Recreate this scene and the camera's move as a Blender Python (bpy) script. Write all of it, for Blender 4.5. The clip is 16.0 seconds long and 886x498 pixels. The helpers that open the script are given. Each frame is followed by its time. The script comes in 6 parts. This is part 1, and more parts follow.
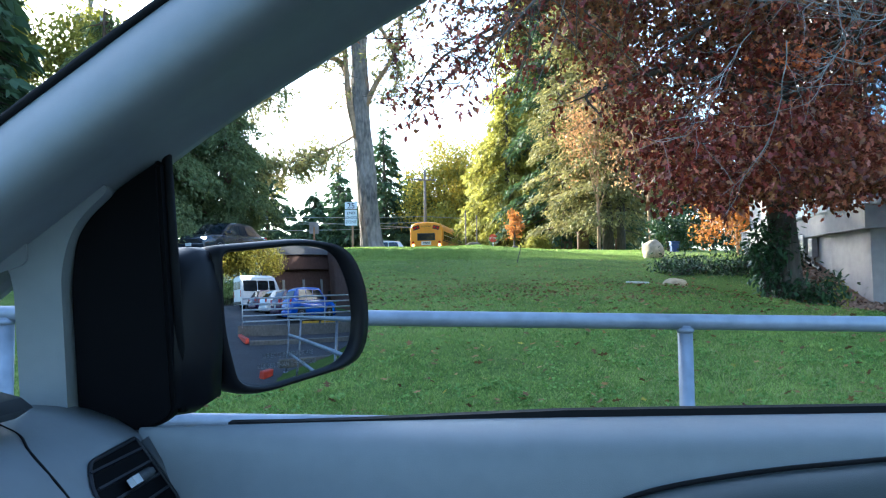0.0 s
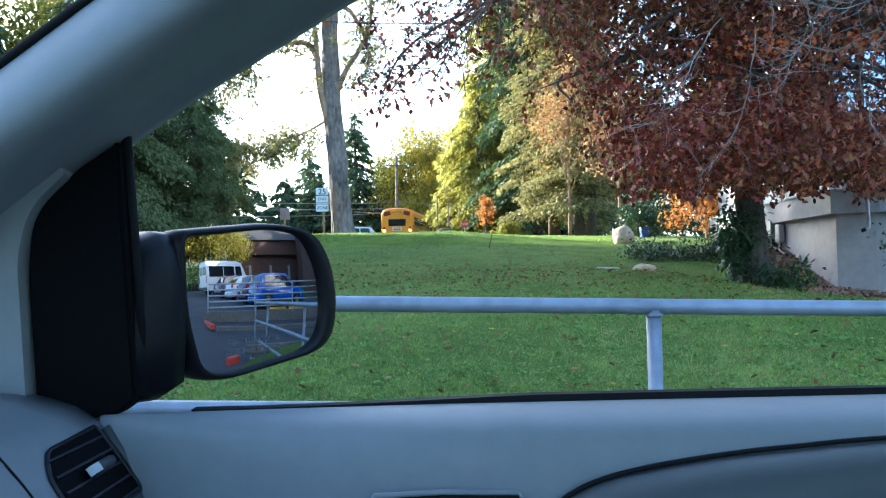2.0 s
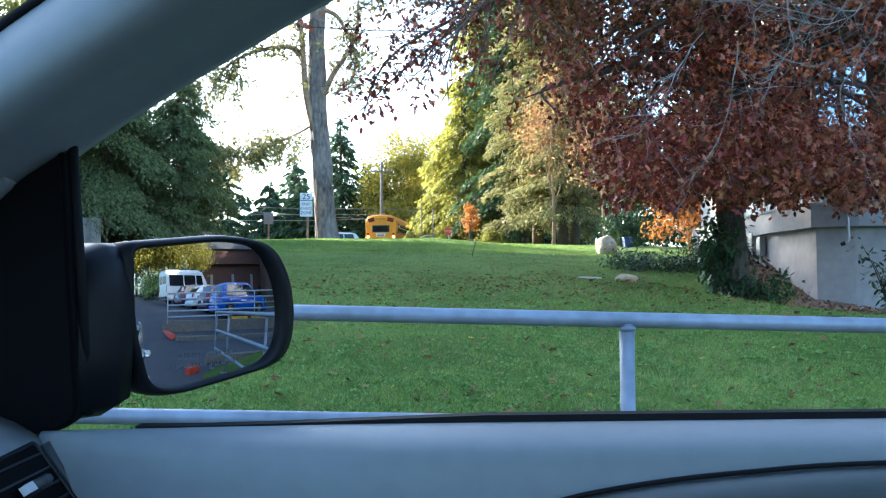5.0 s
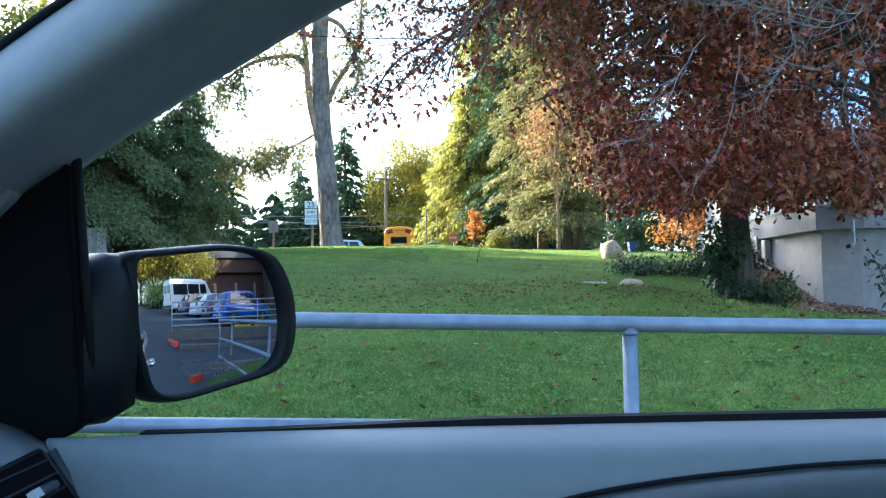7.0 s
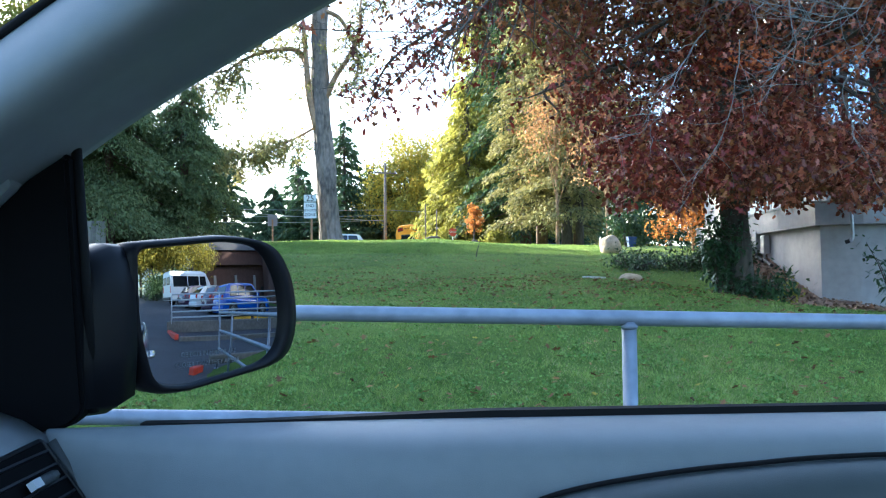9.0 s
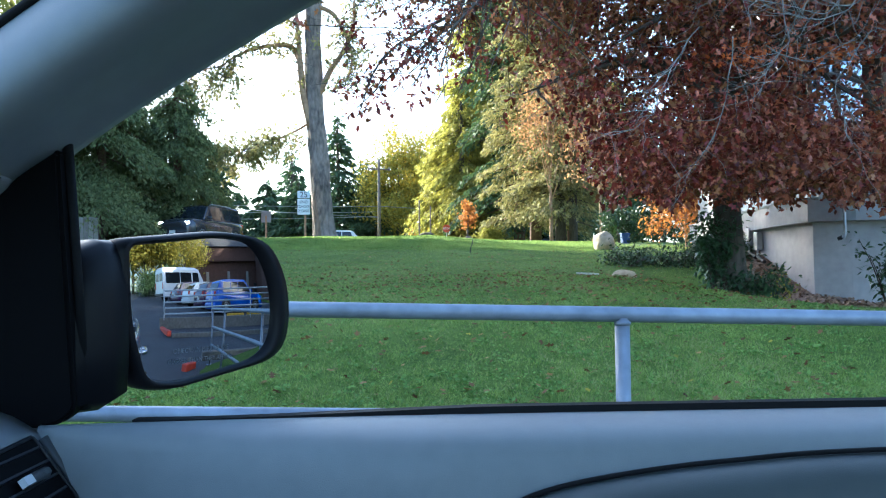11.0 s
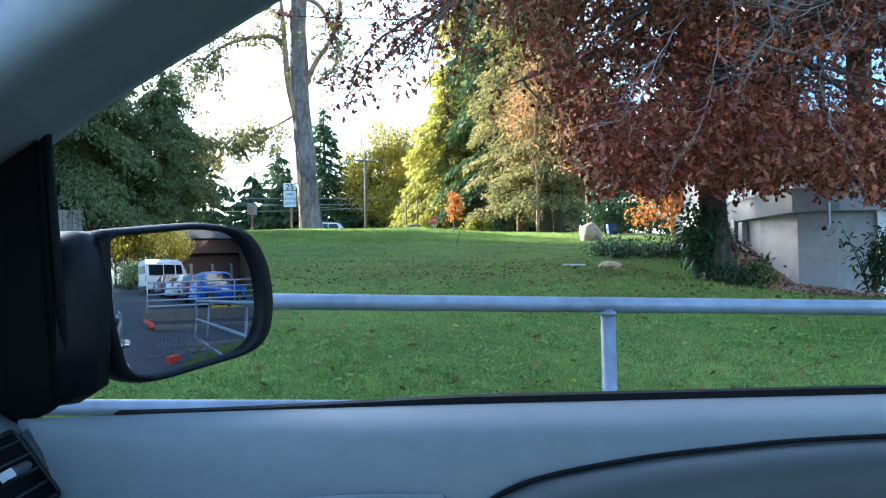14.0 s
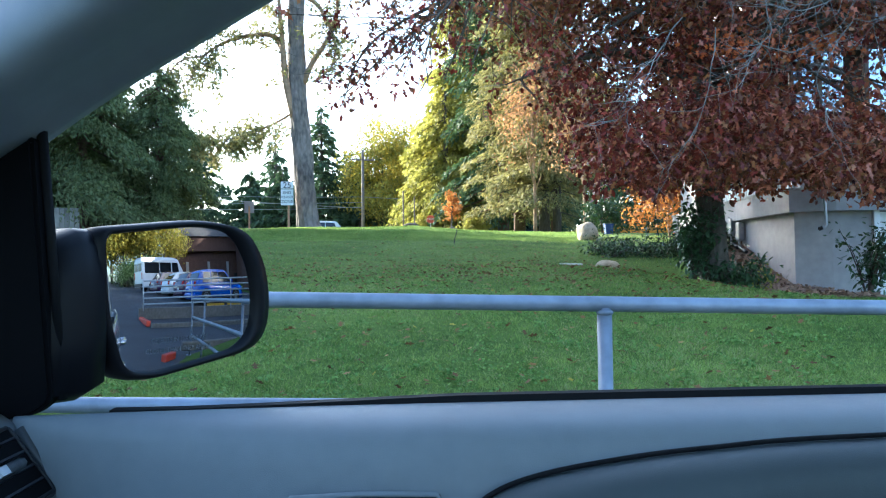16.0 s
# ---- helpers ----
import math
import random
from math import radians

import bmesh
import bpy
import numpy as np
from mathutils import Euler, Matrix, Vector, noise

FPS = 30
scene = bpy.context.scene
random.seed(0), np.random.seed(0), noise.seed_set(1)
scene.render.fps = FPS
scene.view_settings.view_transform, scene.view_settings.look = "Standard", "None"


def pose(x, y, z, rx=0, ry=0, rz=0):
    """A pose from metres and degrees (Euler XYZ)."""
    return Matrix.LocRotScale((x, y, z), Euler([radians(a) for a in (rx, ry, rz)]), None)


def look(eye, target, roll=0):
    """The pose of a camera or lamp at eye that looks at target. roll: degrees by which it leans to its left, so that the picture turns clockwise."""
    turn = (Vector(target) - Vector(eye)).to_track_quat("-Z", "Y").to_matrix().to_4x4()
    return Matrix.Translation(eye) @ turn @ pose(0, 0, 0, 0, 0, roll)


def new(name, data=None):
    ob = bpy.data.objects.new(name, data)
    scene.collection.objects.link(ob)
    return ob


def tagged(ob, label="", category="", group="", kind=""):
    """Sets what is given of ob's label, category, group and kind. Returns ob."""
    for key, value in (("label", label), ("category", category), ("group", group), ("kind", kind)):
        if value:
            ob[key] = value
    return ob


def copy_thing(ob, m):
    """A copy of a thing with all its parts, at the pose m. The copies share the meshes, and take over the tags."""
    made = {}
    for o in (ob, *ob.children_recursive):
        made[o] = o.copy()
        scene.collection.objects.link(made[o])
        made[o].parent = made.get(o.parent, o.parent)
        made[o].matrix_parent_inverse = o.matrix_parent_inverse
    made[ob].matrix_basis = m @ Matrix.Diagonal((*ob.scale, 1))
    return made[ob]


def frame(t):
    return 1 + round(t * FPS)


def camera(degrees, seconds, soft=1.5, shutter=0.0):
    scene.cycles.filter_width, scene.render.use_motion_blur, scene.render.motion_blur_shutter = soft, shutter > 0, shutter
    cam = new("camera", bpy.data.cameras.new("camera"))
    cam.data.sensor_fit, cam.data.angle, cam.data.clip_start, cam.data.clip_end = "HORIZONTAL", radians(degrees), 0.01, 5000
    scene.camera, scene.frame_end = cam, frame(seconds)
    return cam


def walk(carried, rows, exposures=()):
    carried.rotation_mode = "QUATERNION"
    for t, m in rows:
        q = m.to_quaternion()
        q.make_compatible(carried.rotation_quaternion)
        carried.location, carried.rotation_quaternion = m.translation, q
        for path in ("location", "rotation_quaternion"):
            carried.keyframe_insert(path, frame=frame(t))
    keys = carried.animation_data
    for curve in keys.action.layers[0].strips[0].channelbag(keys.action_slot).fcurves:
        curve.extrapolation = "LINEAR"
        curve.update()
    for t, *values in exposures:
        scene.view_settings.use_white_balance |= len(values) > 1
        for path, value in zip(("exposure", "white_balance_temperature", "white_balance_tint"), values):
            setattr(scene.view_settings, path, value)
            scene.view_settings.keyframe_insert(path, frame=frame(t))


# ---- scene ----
cam = camera(55.0, 16.0, soft=1.15)
PATH = [
    (0.0, pose(-0.0001, -0.0001, 1.2500, 93.400, 0.800, -0.105)),
    (0.5, pose(-0.0021, -0.0040, 1.2499, 93.325, 0.693, 0.396)),
    (1.0, pose(-0.0026, -0.0049, 1.2472, 92.691, 0.368, 0.160)),
    (1.5, pose(0.0038, 0.0124, 1.2446, 92.281, 0.455, -1.190)),
    (2.0, pose(0.0056, 0.0096, 1.2482, 92.430, 0.959, -1.993)),
    (2.5, pose(0.0324, 0.0314, 1.2541, 91.502, 2.335, -3.148)),
    (3.0, pose(0.0558, 0.0255, 1.2705, 91.610, 3.193, -4.617)),
    (3.5, pose(0.0487, 0.0285, 1.2708, 92.381, 2.339, -4.576)),
    (4.0, pose(0.0446, 0.0241, 1.2691, 92.793, 1.427, -3.496)),
    (4.5, pose(0.0400, 0.0251, 1.2626, 92.684, 0.498, -3.255)),
    (5.0, pose(0.0403, 0.0228, 1.2597, 92.882, 0.130, -3.085)),
    (7.5, pose(0.0483, 0.0061, 1.2578, 93.335, 0.794, -2.685)),
    (8.0, pose(0.0461, 0.0077, 1.2564, 93.044, 0.742, -2.759)),
    (8.5, pose(0.0454, 0.0092, 1.2558, 92.947, 0.573, -2.738)),
    (11.0, pose(0.0466, 0.0096, 1.2557, 92.691, 0.532, -3.206)),
    (11.5, pose(0.0489, 0.0133, 1.2548, 92.503, 0.893, -3.786)),
    (12.0, pose(0.0494, 0.0153, 1.2548, 92.304, 0.783, -3.966)),
    (12.5, pose(0.0484, 0.0154, 1.2536, 92.212, 0.609, -3.991)),
    (13.0, pose(0.0490, 0.0136, 1.2523, 92.134, 0.507, -4.018)),
    (13.5, pose(0.0493, 0.0138, 1.2539, 92.106, 0.592, -4.015)),
    (14.0, pose(0.0498, 0.0143, 1.2540, 92.132, 0.793, -4.078)),
    (14.5, pose(0.0501, 0.0164, 1.2544, 92.129, 0.815, -4.287)),
    (15.0, pose(0.0499, 0.0181, 1.2542, 92.076, 0.758, -4.365)),
    (15.5, pose(0.0516, 0.0139, 1.2529, 92.052, 0.678, -4.367)),
    (16.0, pose(0.0513, 0.0134, 1.2533, 92.055, 0.631, -4.270)),
]
walk(cam, PATH, exposures=[(0.0, 2.3, 5200, 4), (16.0, 2.3, 5200, 4)])

# ---------------------------------------------------------------- light
SUN_AZ, SUN_EL = 134.0, 20.0     # degrees: direction to the sun, from +x towards +y; height
world = bpy.data.worlds.new("world")
scene.world = world
world.use_nodes = True
wn = world.node_tree
wn.nodes.clear()
w_out = wn.nodes.new("ShaderNodeOutputWorld")
w_bg = wn.nodes.new("ShaderNodeBackground")
w_sky = wn.nodes.new("ShaderNodeTexSky")
w_sky.sky_type = "NISHITA"
w_sky.sun_disc = False
w_sky.sun_elevation = radians(SUN_EL)
w_sky.sun_rotation = radians(90.0 - SUN_AZ)
w_sky.air_density, w_sky.dust_density, w_sky.ozone_density = 1.0, 2.5, 1.0
w_bg.inputs["Strength"].default_value = 0.15
wn.links.new(w_sky.outputs[0], w_bg.inputs[0])
wn.links.new(w_bg.outputs[0], w_out.inputs[0])

sun_data = bpy.data.lights.new("sun", "SUN")
sun_data.energy, sun_data.angle, sun_data.color = 5.0, radians(0.55), (1.0, 0.85, 0.62)
sun = new("sun", sun_data)
sun_way = Vector((math.cos(radians(SUN_AZ)) * math.cos(radians(SUN_EL)), math.sin(radians(SUN_AZ)) * math.cos(radians(SUN_EL)), math.sin(radians(SUN_EL))))
sun.matrix_world = look(sun_way * 100, (0, 0, 0))

# ---------------------------------------------------------------- materials


def mat(name, color, rough=0.6, metal=0.0, vary=0.15, scale=8.0, bump=0.0, bump_scale=60.0, second=None, patch=2.0, per="", per_amount=0.0,
        trans=0.0, spec=0.5, coat=0.0, emit=None, emit_strength=0.0, stretch_z=1.0):
    """A node material: a base colour that varies at two scales, fine relief, and per-piece variation ("object" or "island")."""
    m = bpy.data.materials.new(name)
    m.use_nodes = True
    t = m.node_tree
    b = t.nodes["Principled BSDF"]
    b.inputs["Roughness"].default_value = rough
    b.inputs["Metallic"].default_value = metal
    b.inputs["Specular IOR Level"].default_value = spec
    b.inputs["Coat Weight"].default_value = coat
    coord = t.nodes.new("ShaderNodeTexCoord")
    n1 = t.nodes.new("ShaderNodeTexNoise")
    n1.inputs["Scale"].default_value, n1.inputs["Detail"].default_value = scale, 6
    n2 = t.nodes.new("ShaderNodeTexNoise")
    n2.inputs["Scale"].default_value, n2.inputs["Detail"].default_value = patch, 3
    where = coord.outputs["Object"]
    if stretch_z != 1.0:
        mp = t.nodes.new("ShaderNodeMapping")
        mp.inputs["Scale"].default_value = (1, 1, stretch_z)
        t.links.new(where, mp.inputs["Vector"])
        where = mp.outputs["Vector"]
    for n in (n1, n2):
        t.links.new(where, n.inputs["Vector"])
    c2 = second or tuple(min(1, v * (1 + 2 * vary)) for v in color)
    c1 = tuple(v * (1 - vary) for v in color)
    ramp = t.nodes.new("ShaderNodeMix")
    ramp.data_type = "RGBA"
    ramp.inputs["A"].default_value, ramp.inputs["B"].default_value = (*c1, 1), (*c2, 1)
    add = t.nodes.new("ShaderNodeMath")
    add.operation = "MULTIPLY_ADD"
    add.inputs[1].default_value = 0.5
    half = t.nodes.new("ShaderNodeMath")
    half.operation = "MULTIPLY"
    half.inputs[1].default_value = 0.5
    t.links.new(n2.outputs["Fac"], half.inputs[0])
    t.links.new(n1.outputs["Fac"], add.inputs[0])
    t.links.new(half.outputs[0], add.inputs[2])
    stretch = t.nodes.new("ShaderNodeMapRange")
    stretch.inputs["From Min"].default_value, stretch.inputs["From Max"].default_value = 0.32, 0.68
    t.links.new(add.outputs[0], stretch.inputs["Value"])
    fac = stretch.outputs["Result"]
    if per:
        if per == "island":
            rnd = t.nodes.new("ShaderNodeNewGeometry").outputs["Random Per Island"]
        else:
            rnd = t.nodes.new("ShaderNodeObjectInfo").outputs["Random"]
        mx = t.nodes.new("ShaderNodeMix")
        mx.inputs["Factor"].default_value = per_amount
        t.links.new(fac, mx.inputs["A"])
        t.links.new(rnd, mx.inputs["B"])
        fac = mx.outputs["Result"]
    t.links.new(fac, ramp.inputs["Factor"])
    t.links.new(ramp.outputs["Result"], b.inputs["Base Color"])
    if bump:
        n3 = t.nodes.new("ShaderNodeTexNoise")
        n3.inputs["Scale"].default_value, n3.inputs["Detail"].default_value = bump_scale, 5
        t.links.new(where, n3.inputs["Vector"])
        bp = t.nodes.new("ShaderNodeBump")
        bp.inputs["Strength"].default_value, bp.inputs["Distance"].default_value = bump, 0.02
        t.links.new(n3.outputs["Fac"], bp.inputs["Height"])
        t.links.new(bp.outputs["Normal"], b.inputs["Normal"])
    if trans:
        tr = t.nodes.new("ShaderNodeBsdfTranslucent")
        t.links.new(ramp.outputs["Result"], tr.inputs["Color"])
        ms = t.nodes.new("ShaderNodeMixShader")
        ms.inputs["Fac"].default_value = trans
        t.links.new(b.outputs[0], ms.inputs[1])
        t.links.new(tr.outputs[0], ms.inputs[2])
        t.links.new(ms.outputs[0], t.nodes["Material Output"].inputs["Surface"])
    if emit:
        b.inputs["Emission Color"].default_value = (*emit, 1)
        b.inputs["Emission Strength"].default_value = emit_strength
    return m


def glass_mat(name, color=(0.93, 0.97, 0.95), rough=0.0):
    m = bpy.data.materials.new(name)
    m.use_nodes = True
    b = m.node_tree.nodes["Principled BSDF"]
    b.inputs["Base Color"].default_value = (*color, 1)
    b.inputs["Roughness"].default_value = rough
    b.inputs["Transmission Weight"].default_value = 1.0
    b.inputs["IOR"].default_value = 1.45
    return m


M_LAWN = mat("lawn_soil_and_grass", (0.04, 0.095, 0.014), 0.95, vary=0.4, scale=26, patch=0.6, second=(0.155, 0.215, 0.045), spec=0.1, bump=1.0, bump_scale=30)
M_BLADE = mat("grass_blade", (0.075, 0.175, 0.028), 0.7, spec=0.25, vary=0.35, scale=3.2, patch=0.55, second=(0.38, 0.495, 0.13), per="island", per_amount=0.5, trans=0.45)
M_ASPHALT = mat("asphalt", (0.055, 0.055, 0.06), 0.9, vary=0.3, scale=60, patch=0.7, bump=0.4, bump_scale=220)
M_CONC = mat("concrete", (0.34, 0.33, 0.31), 0.85, vary=0.2, scale=10, patch=0.8, bump=0.25, bump_scale=90)
M_STUCCO = mat("painted_stucco", (0.36, 0.34, 0.33), 0.85, vary=0.12, scale=6, patch=0.6, bump=0.3, bump_scale=120)
M_MULCH = mat("bark_mulch", (0.15, 0.085, 0.055), 0.95, vary=0.5, scale=22, patch=2, second=(0.32, 0.2, 0.14), bump=1.0, bump_scale=45)
M_GALV = mat("galvanised_steel", (0.22, 0.245, 0.29), 0.48, 0.3, vary=0.22, scale=16, patch=3, bump=0.06, bump_scale=150)
M_BARK_PINE = mat("pine_bark", (0.075, 0.066, 0.062), 0.95, vary=0.45, scale=7, patch=1.2, second=(0.32, 0.26, 0.22), bump=1.0, bump_scale=11, stretch_z=0.4)
M_BARK_PALE = mat("pale_upper_bark", (0.3, 0.19, 0.11), 0.9, vary=0.35, scale=7, patch=1.2, bump=0.7, bump_scale=14)
M_BARK_OAK = mat("oak_bark", (0.07, 0.058, 0.048), 0.95, vary=0.45, scale=14, patch=2, second=(0.15, 0.125, 0.1), bump=1.0, bump_scale=26, stretch_z=0.3)
M_TWIG = mat("bare_twig_bark", (0.17, 0.155, 0.14), 0.9, vary=0.4, scale=5, second=(0.34, 0.315, 0.285), spec=0.2)
M_BARK_RED = mat("cedar_bark", (0.11, 0.065, 0.045), 0.95, vary=0.4, scale=10, bump=0.8, bump_scale=16)
M_OAKLEAF = mat("red_oak_leaf", (0.09, 0.018, 0.015), 0.45, vary=0.5, scale=1.2, patch=0.45, second=(0.66, 0.2, 0.1), per="island", per_amount=0.65, trans=0.24)
M_OAKDRY = mat("russet_oak_leaf", (0.085, 0.034, 0.02), 0.55, vary=0.4, scale=1.2, patch=0.5, second=(0.5, 0.2, 0.07), per="island", per_amount=0.65, trans=0.24)
M_CONIFER = mat("conifer_needles", (0.045, 0.085, 0.04), 0.7, vary=0.4, scale=1.0, patch=0.3, second=(0.11, 0.17, 0.065), per="island", per_amount=0.6, trans=0.25)
M_CEDAR = mat("cedar_sprays", (0.07, 0.12, 0.045), 0.7, vary=0.4, scale=0.8, patch=0.25, second=(0.27, 0.29, 0.1), per="island", per_amount=0.45, trans=0.35)
# conifer needles with sunlight put into the colour; serves yellowing leaves too
M_FIRLIT = mat("sunlit_and_yellowing_leaf", (0.16, 0.19, 0.035), 0.65, vary=0.4, scale=0.8, patch=0.3, second=(0.55, 0.5, 0.1), per="island", per_amount=0.5, trans=0.5)
M_PINEN = mat("grey_green_pine_needles", (0.13, 0.145, 0.062), 0.7, vary=0.35, scale=1.0, patch=0.3, second=(0.42, 0.37, 0.13), per="island", per_amount=0.6, trans=0.35)
M_YELLOW = mat("yellow_maple_leaf", (0.32, 0.3, 0.035), 0.6, vary=0.4, scale=1.0, patch=0.4, second=(0.6, 0.46, 0.06), per="island", per_amount=0.6, trans=0.5)
M_ORANGE = mat("orange_leaf", (0.42, 0.15, 0.035), 0.6, vary=0.4, scale=1.0, patch=0.4, second=(0.68, 0.31, 0.07), per="island", per_amount=0.6, trans=0.5)
M_PEACH = mat("peach_orange_leaf", (0.4, 0.19, 0.08), 0.6, vary=0.4, scale=1.0, patch=0.4, second=(0.6, 0.34, 0.15), per="island", per_amount=0.6, trans=0.5)
M_OAKSUN = mat("sunlit_oak_leaf_tint", (0.5, 0.1, 0.03), 0.6, vary=0.3, scale=1.0, patch=0.4, second=(0.72, 0.2, 0.05), per="island", per_amount=0.6, trans=0.5)
M_SHRUB = mat("dark_evergreen_leaf", (0.025, 0.062, 0.02), 0.45, vary=0.4, scale=2.0, patch=0.6, second=(0.075, 0.13, 0.04), per="island", per_amount=0.6, trans=0.2)
M_RHODO = mat("glossy_shrub_leaf", (0.035, 0.085, 0.035), 0.32, vary=0.4, scale=2.0, patch=0.8, second=(0.08, 0.15, 0.06), per="island", per_amount=0.6, trans=0.2)
M_STONE = mat("granite_boulder", (0.42, 0.32, 0.2), 0.85, vary=0.3, scale=9, patch=2, second=(0.62, 0.5, 0.35), bump=0.6, bump_scale=25)
M_TRIM = mat("blue_grey_plastic_trim", (0.225, 0.245, 0.26), 0.5, vary=0.05, scale=40, patch=3, bump=0.1, bump_scale=900, spec=0.45)
M_TRIM_D = mat("dark_grey_plastic_trim", (0.05, 0.055, 0.06), 0.5, vary=0.08, scale=30, bump=0.08, bump_scale=900)
M_BLACKP = mat("black_plastic", (0.004, 0.004, 0.005), 0.7, vary=0.1, scale=30, spec=0.06)
M_RUBBER = mat("black_rubber_seal", (0.006, 0.006, 0.007), 0.7, vary=0.1, scale=30, spec=0.2)
M_HOUSING = mat("mirror_housing_plastic", (0.006, 0.006, 0.008), 0.4, vary=0.1, scale=30, spec=0.15)
M_CHROME = mat("chrome", (0.8, 0.8, 0.82), 0.12, 1.0, vary=0.03)
M_MIRROR = mat("mirror_silver", (0.4, 0.43, 0.46), 0.0, 1.0, vary=0.0)
M_GLASS = glass_mat("clear_glass")
M_BUSY = mat("school_bus_yellow", (0.8, 0.32, 0.015), 0.4, vary=0.06, scale=2)
M_BLACK = mat("black_paint", (0.015, 0.015, 0.016), 0.45, vary=0.1)
M_DARKGLASS = mat("tinted_window_glass", (0.012, 0.016, 0.02), 0.06, vary=0.1, spec=0.7)
M_WHITE = mat("white_paint", (0.75, 0.75, 0.74), 0.4, vary=0.05, scale=3)
M_SIGN = mat("sign_white_sheeting", (0.72, 0.73, 0.72), 0.5, vary=0.05, scale=3)
M_SIGNBACK = mat("sign_bare_aluminium", (0.22, 0.2, 0.2), 0.5, 0.3, vary=0.1)
M_WOOD = mat("weathered_post_wood", (0.28, 0.16, 0.09), 0.85, vary=0.25, scale=14, bump=0.3)
M_FENCEW = mat("weathered_fence_board", (0.27, 0.24, 0.2), 0.9, vary=0.3, scale=9, per="object", per_amount=0.5, bump=0.3)
M_POLE = mat("utility_pole_wood", (0.16, 0.13, 0.11), 0.9, vary=0.3, scale=9, bump=0.4)
M_METALPOLE = mat("grey_metal_pole", (0.4, 0.4, 0.42), 0.4, 0.7, vary=0.1)
M_WIRE = mat("overhead_cable", (0.22, 0.22, 0.23), 0.5)
M_REDP = mat("red_paint", (0.55, 0.06, 0.03), 0.6, vary=0.15, scale=10)
M_BLUECAR = mat("blue_car_paint", (0.01, 0.09, 0.5), 0.25, vary=0.05, coat=0.6)
M_WHITECAR = mat("white_car_paint", (0.74, 0.76, 0.78), 0.25, vary=0.04, coat=0.6)
M_DARKCAR = mat("charcoal_car_paint", (0.035, 0.038, 0.048), 0.25, 0.2, vary=0.05, coat=0.7)
M_PURPLECAR = mat("dark_plum_car_paint", (0.05, 0.02, 0.07), 0.25, vary=0.05, coat=0.6)
M_SILVERCAR = mat("silver_car_paint", (0.4, 0.43, 0.47), 0.25, 0.5, vary=0.05, coat=0.6)
M_TYRE = mat("tyre_rubber", (0.018, 0.018, 0.018), 0.85, vary=0.1)
M_RIM = mat("alloy_rim", (0.42, 0.43, 0.44), 0.35, 0.8)
M_LAMP_W = mat("lit_headlamp", (0.9, 0.9, 0.85), 0.2, emit=(1.0, 0.93, 0.8), emit_strength=4.0)
M_LAMP_CLEAR = mat("clear_lamp_lens", (0.6, 0.62, 0.64), 0.1, vary=0.05)
M_LAMP_R = mat("red_lamp_lens", (0.5, 0.015, 0.01), 0.2, vary=0.05)
M_LAMP_A = mat("lit_amber_lamp", (0.9, 0.35, 0.03), 0.2, emit=(1.0, 0.45, 0.1), emit_strength=2.5)
M_BRICK = mat("brown_brick", (0.084, 0.045, 0.036), 0.9, vary=0.3, scale=5, per="island", per_amount=0.3)
M_ROOF = mat("grey_roof", (0.075, 0.068, 0.065), 0.8, vary=0.15, scale=4)
M_PLATE = mat("plate_metal", (0.6, 0.6, 0.6), 0.4, vary=0.05)
M_BOARD = mat("grey_painted_board", (0.45, 0.46, 0.46), 0.7, vary=0.15, scale=5, per="object", per_amount=0.4)
M_INK = mat("black_sign_lettering", (0.02, 0.02, 0.02), 0.6)
M_ETCH = mat("etched_mirror_lettering", (0.14, 0.15, 0.17), 0.6)
M_PANE = mat("reflecting_window_pane", (0.42, 0.48, 0.56), 0.03, 1.0, vary=0.02)
M_POSTW = mat("brown_painted_post", (0.13, 0.09, 0.06), 0.7, vary=0.2)
M_BLUEPL = mat("blue_moulded_plastic", (0.02, 0.055, 0.18), 0.5, vary=0.1)
M_YELLOWP = mat("yellow_road_paint", (0.6, 0.36, 0.03), 0.7, vary=0.2)
M_ARM = mat("grey_padded_vinyl", (0.07, 0.082, 0.084), 0.55, vary=0.05, scale=30, bump=0.1, bump_scale=700)
# darker copy of the concrete: shade on ramp wall and kerbs put into colour
M_CONC_SHADE = mat("shaded_concrete", (0.15, 0.14, 0.125), 0.9, vary=0.25, scale=10, patch=0.8, bump=0.25, bump_scale=90)
M_VENT = mat("black_vent_plastic", (0.014, 0.015, 0.019), 0.45, vary=0.1, scale=30, spec=0.3)
M_OAKDEEP = mat("deep_maroon_oak_leaf", (0.045, 0.008, 0.009), 0.45, vary=0.5, scale=1.2, patch=0.45, second=(0.34, 0.052, 0.032), per="island", per_amount=0.65, trans=0.3)
M_RAILW = mat("pale_galvanised_pipe", (0.5, 0.52, 0.55), 0.5, 0.2, vary=0.12, scale=12)
M_LITTER = mat("brown_fallen_leaf", (0.1, 0.05, 0.025), 0.8, vary=0.4, scale=2, second=(0.32, 0.17, 0.075), per="island", per_amount=0.7, trans=0.15, spec=0.2)
M_CLOVER = mat("pale_clover_leaf", (0.1, 0.21, 0.045), 0.7, vary=0.3, scale=3, patch=0.7, second=(0.26, 0.4, 0.1), per="island", per_amount=0.6, trans=0.25, spec=0.2)
M_CHIP = mat("bark_chip", (0.14, 0.08, 0.05), 0.9, vary=0.4, scale=3, second=(0.42, 0.27, 0.18), per="island", per_amount=0.8)
M_BLADE_DRY = mat("dry_grass_blade", (0.26, 0.27, 0.11), 0.7, vary=0.3, scale=3, per="island", per_amount=0.5, trans=0.3)

# ---------------------------------------------------------------- mesh helpers


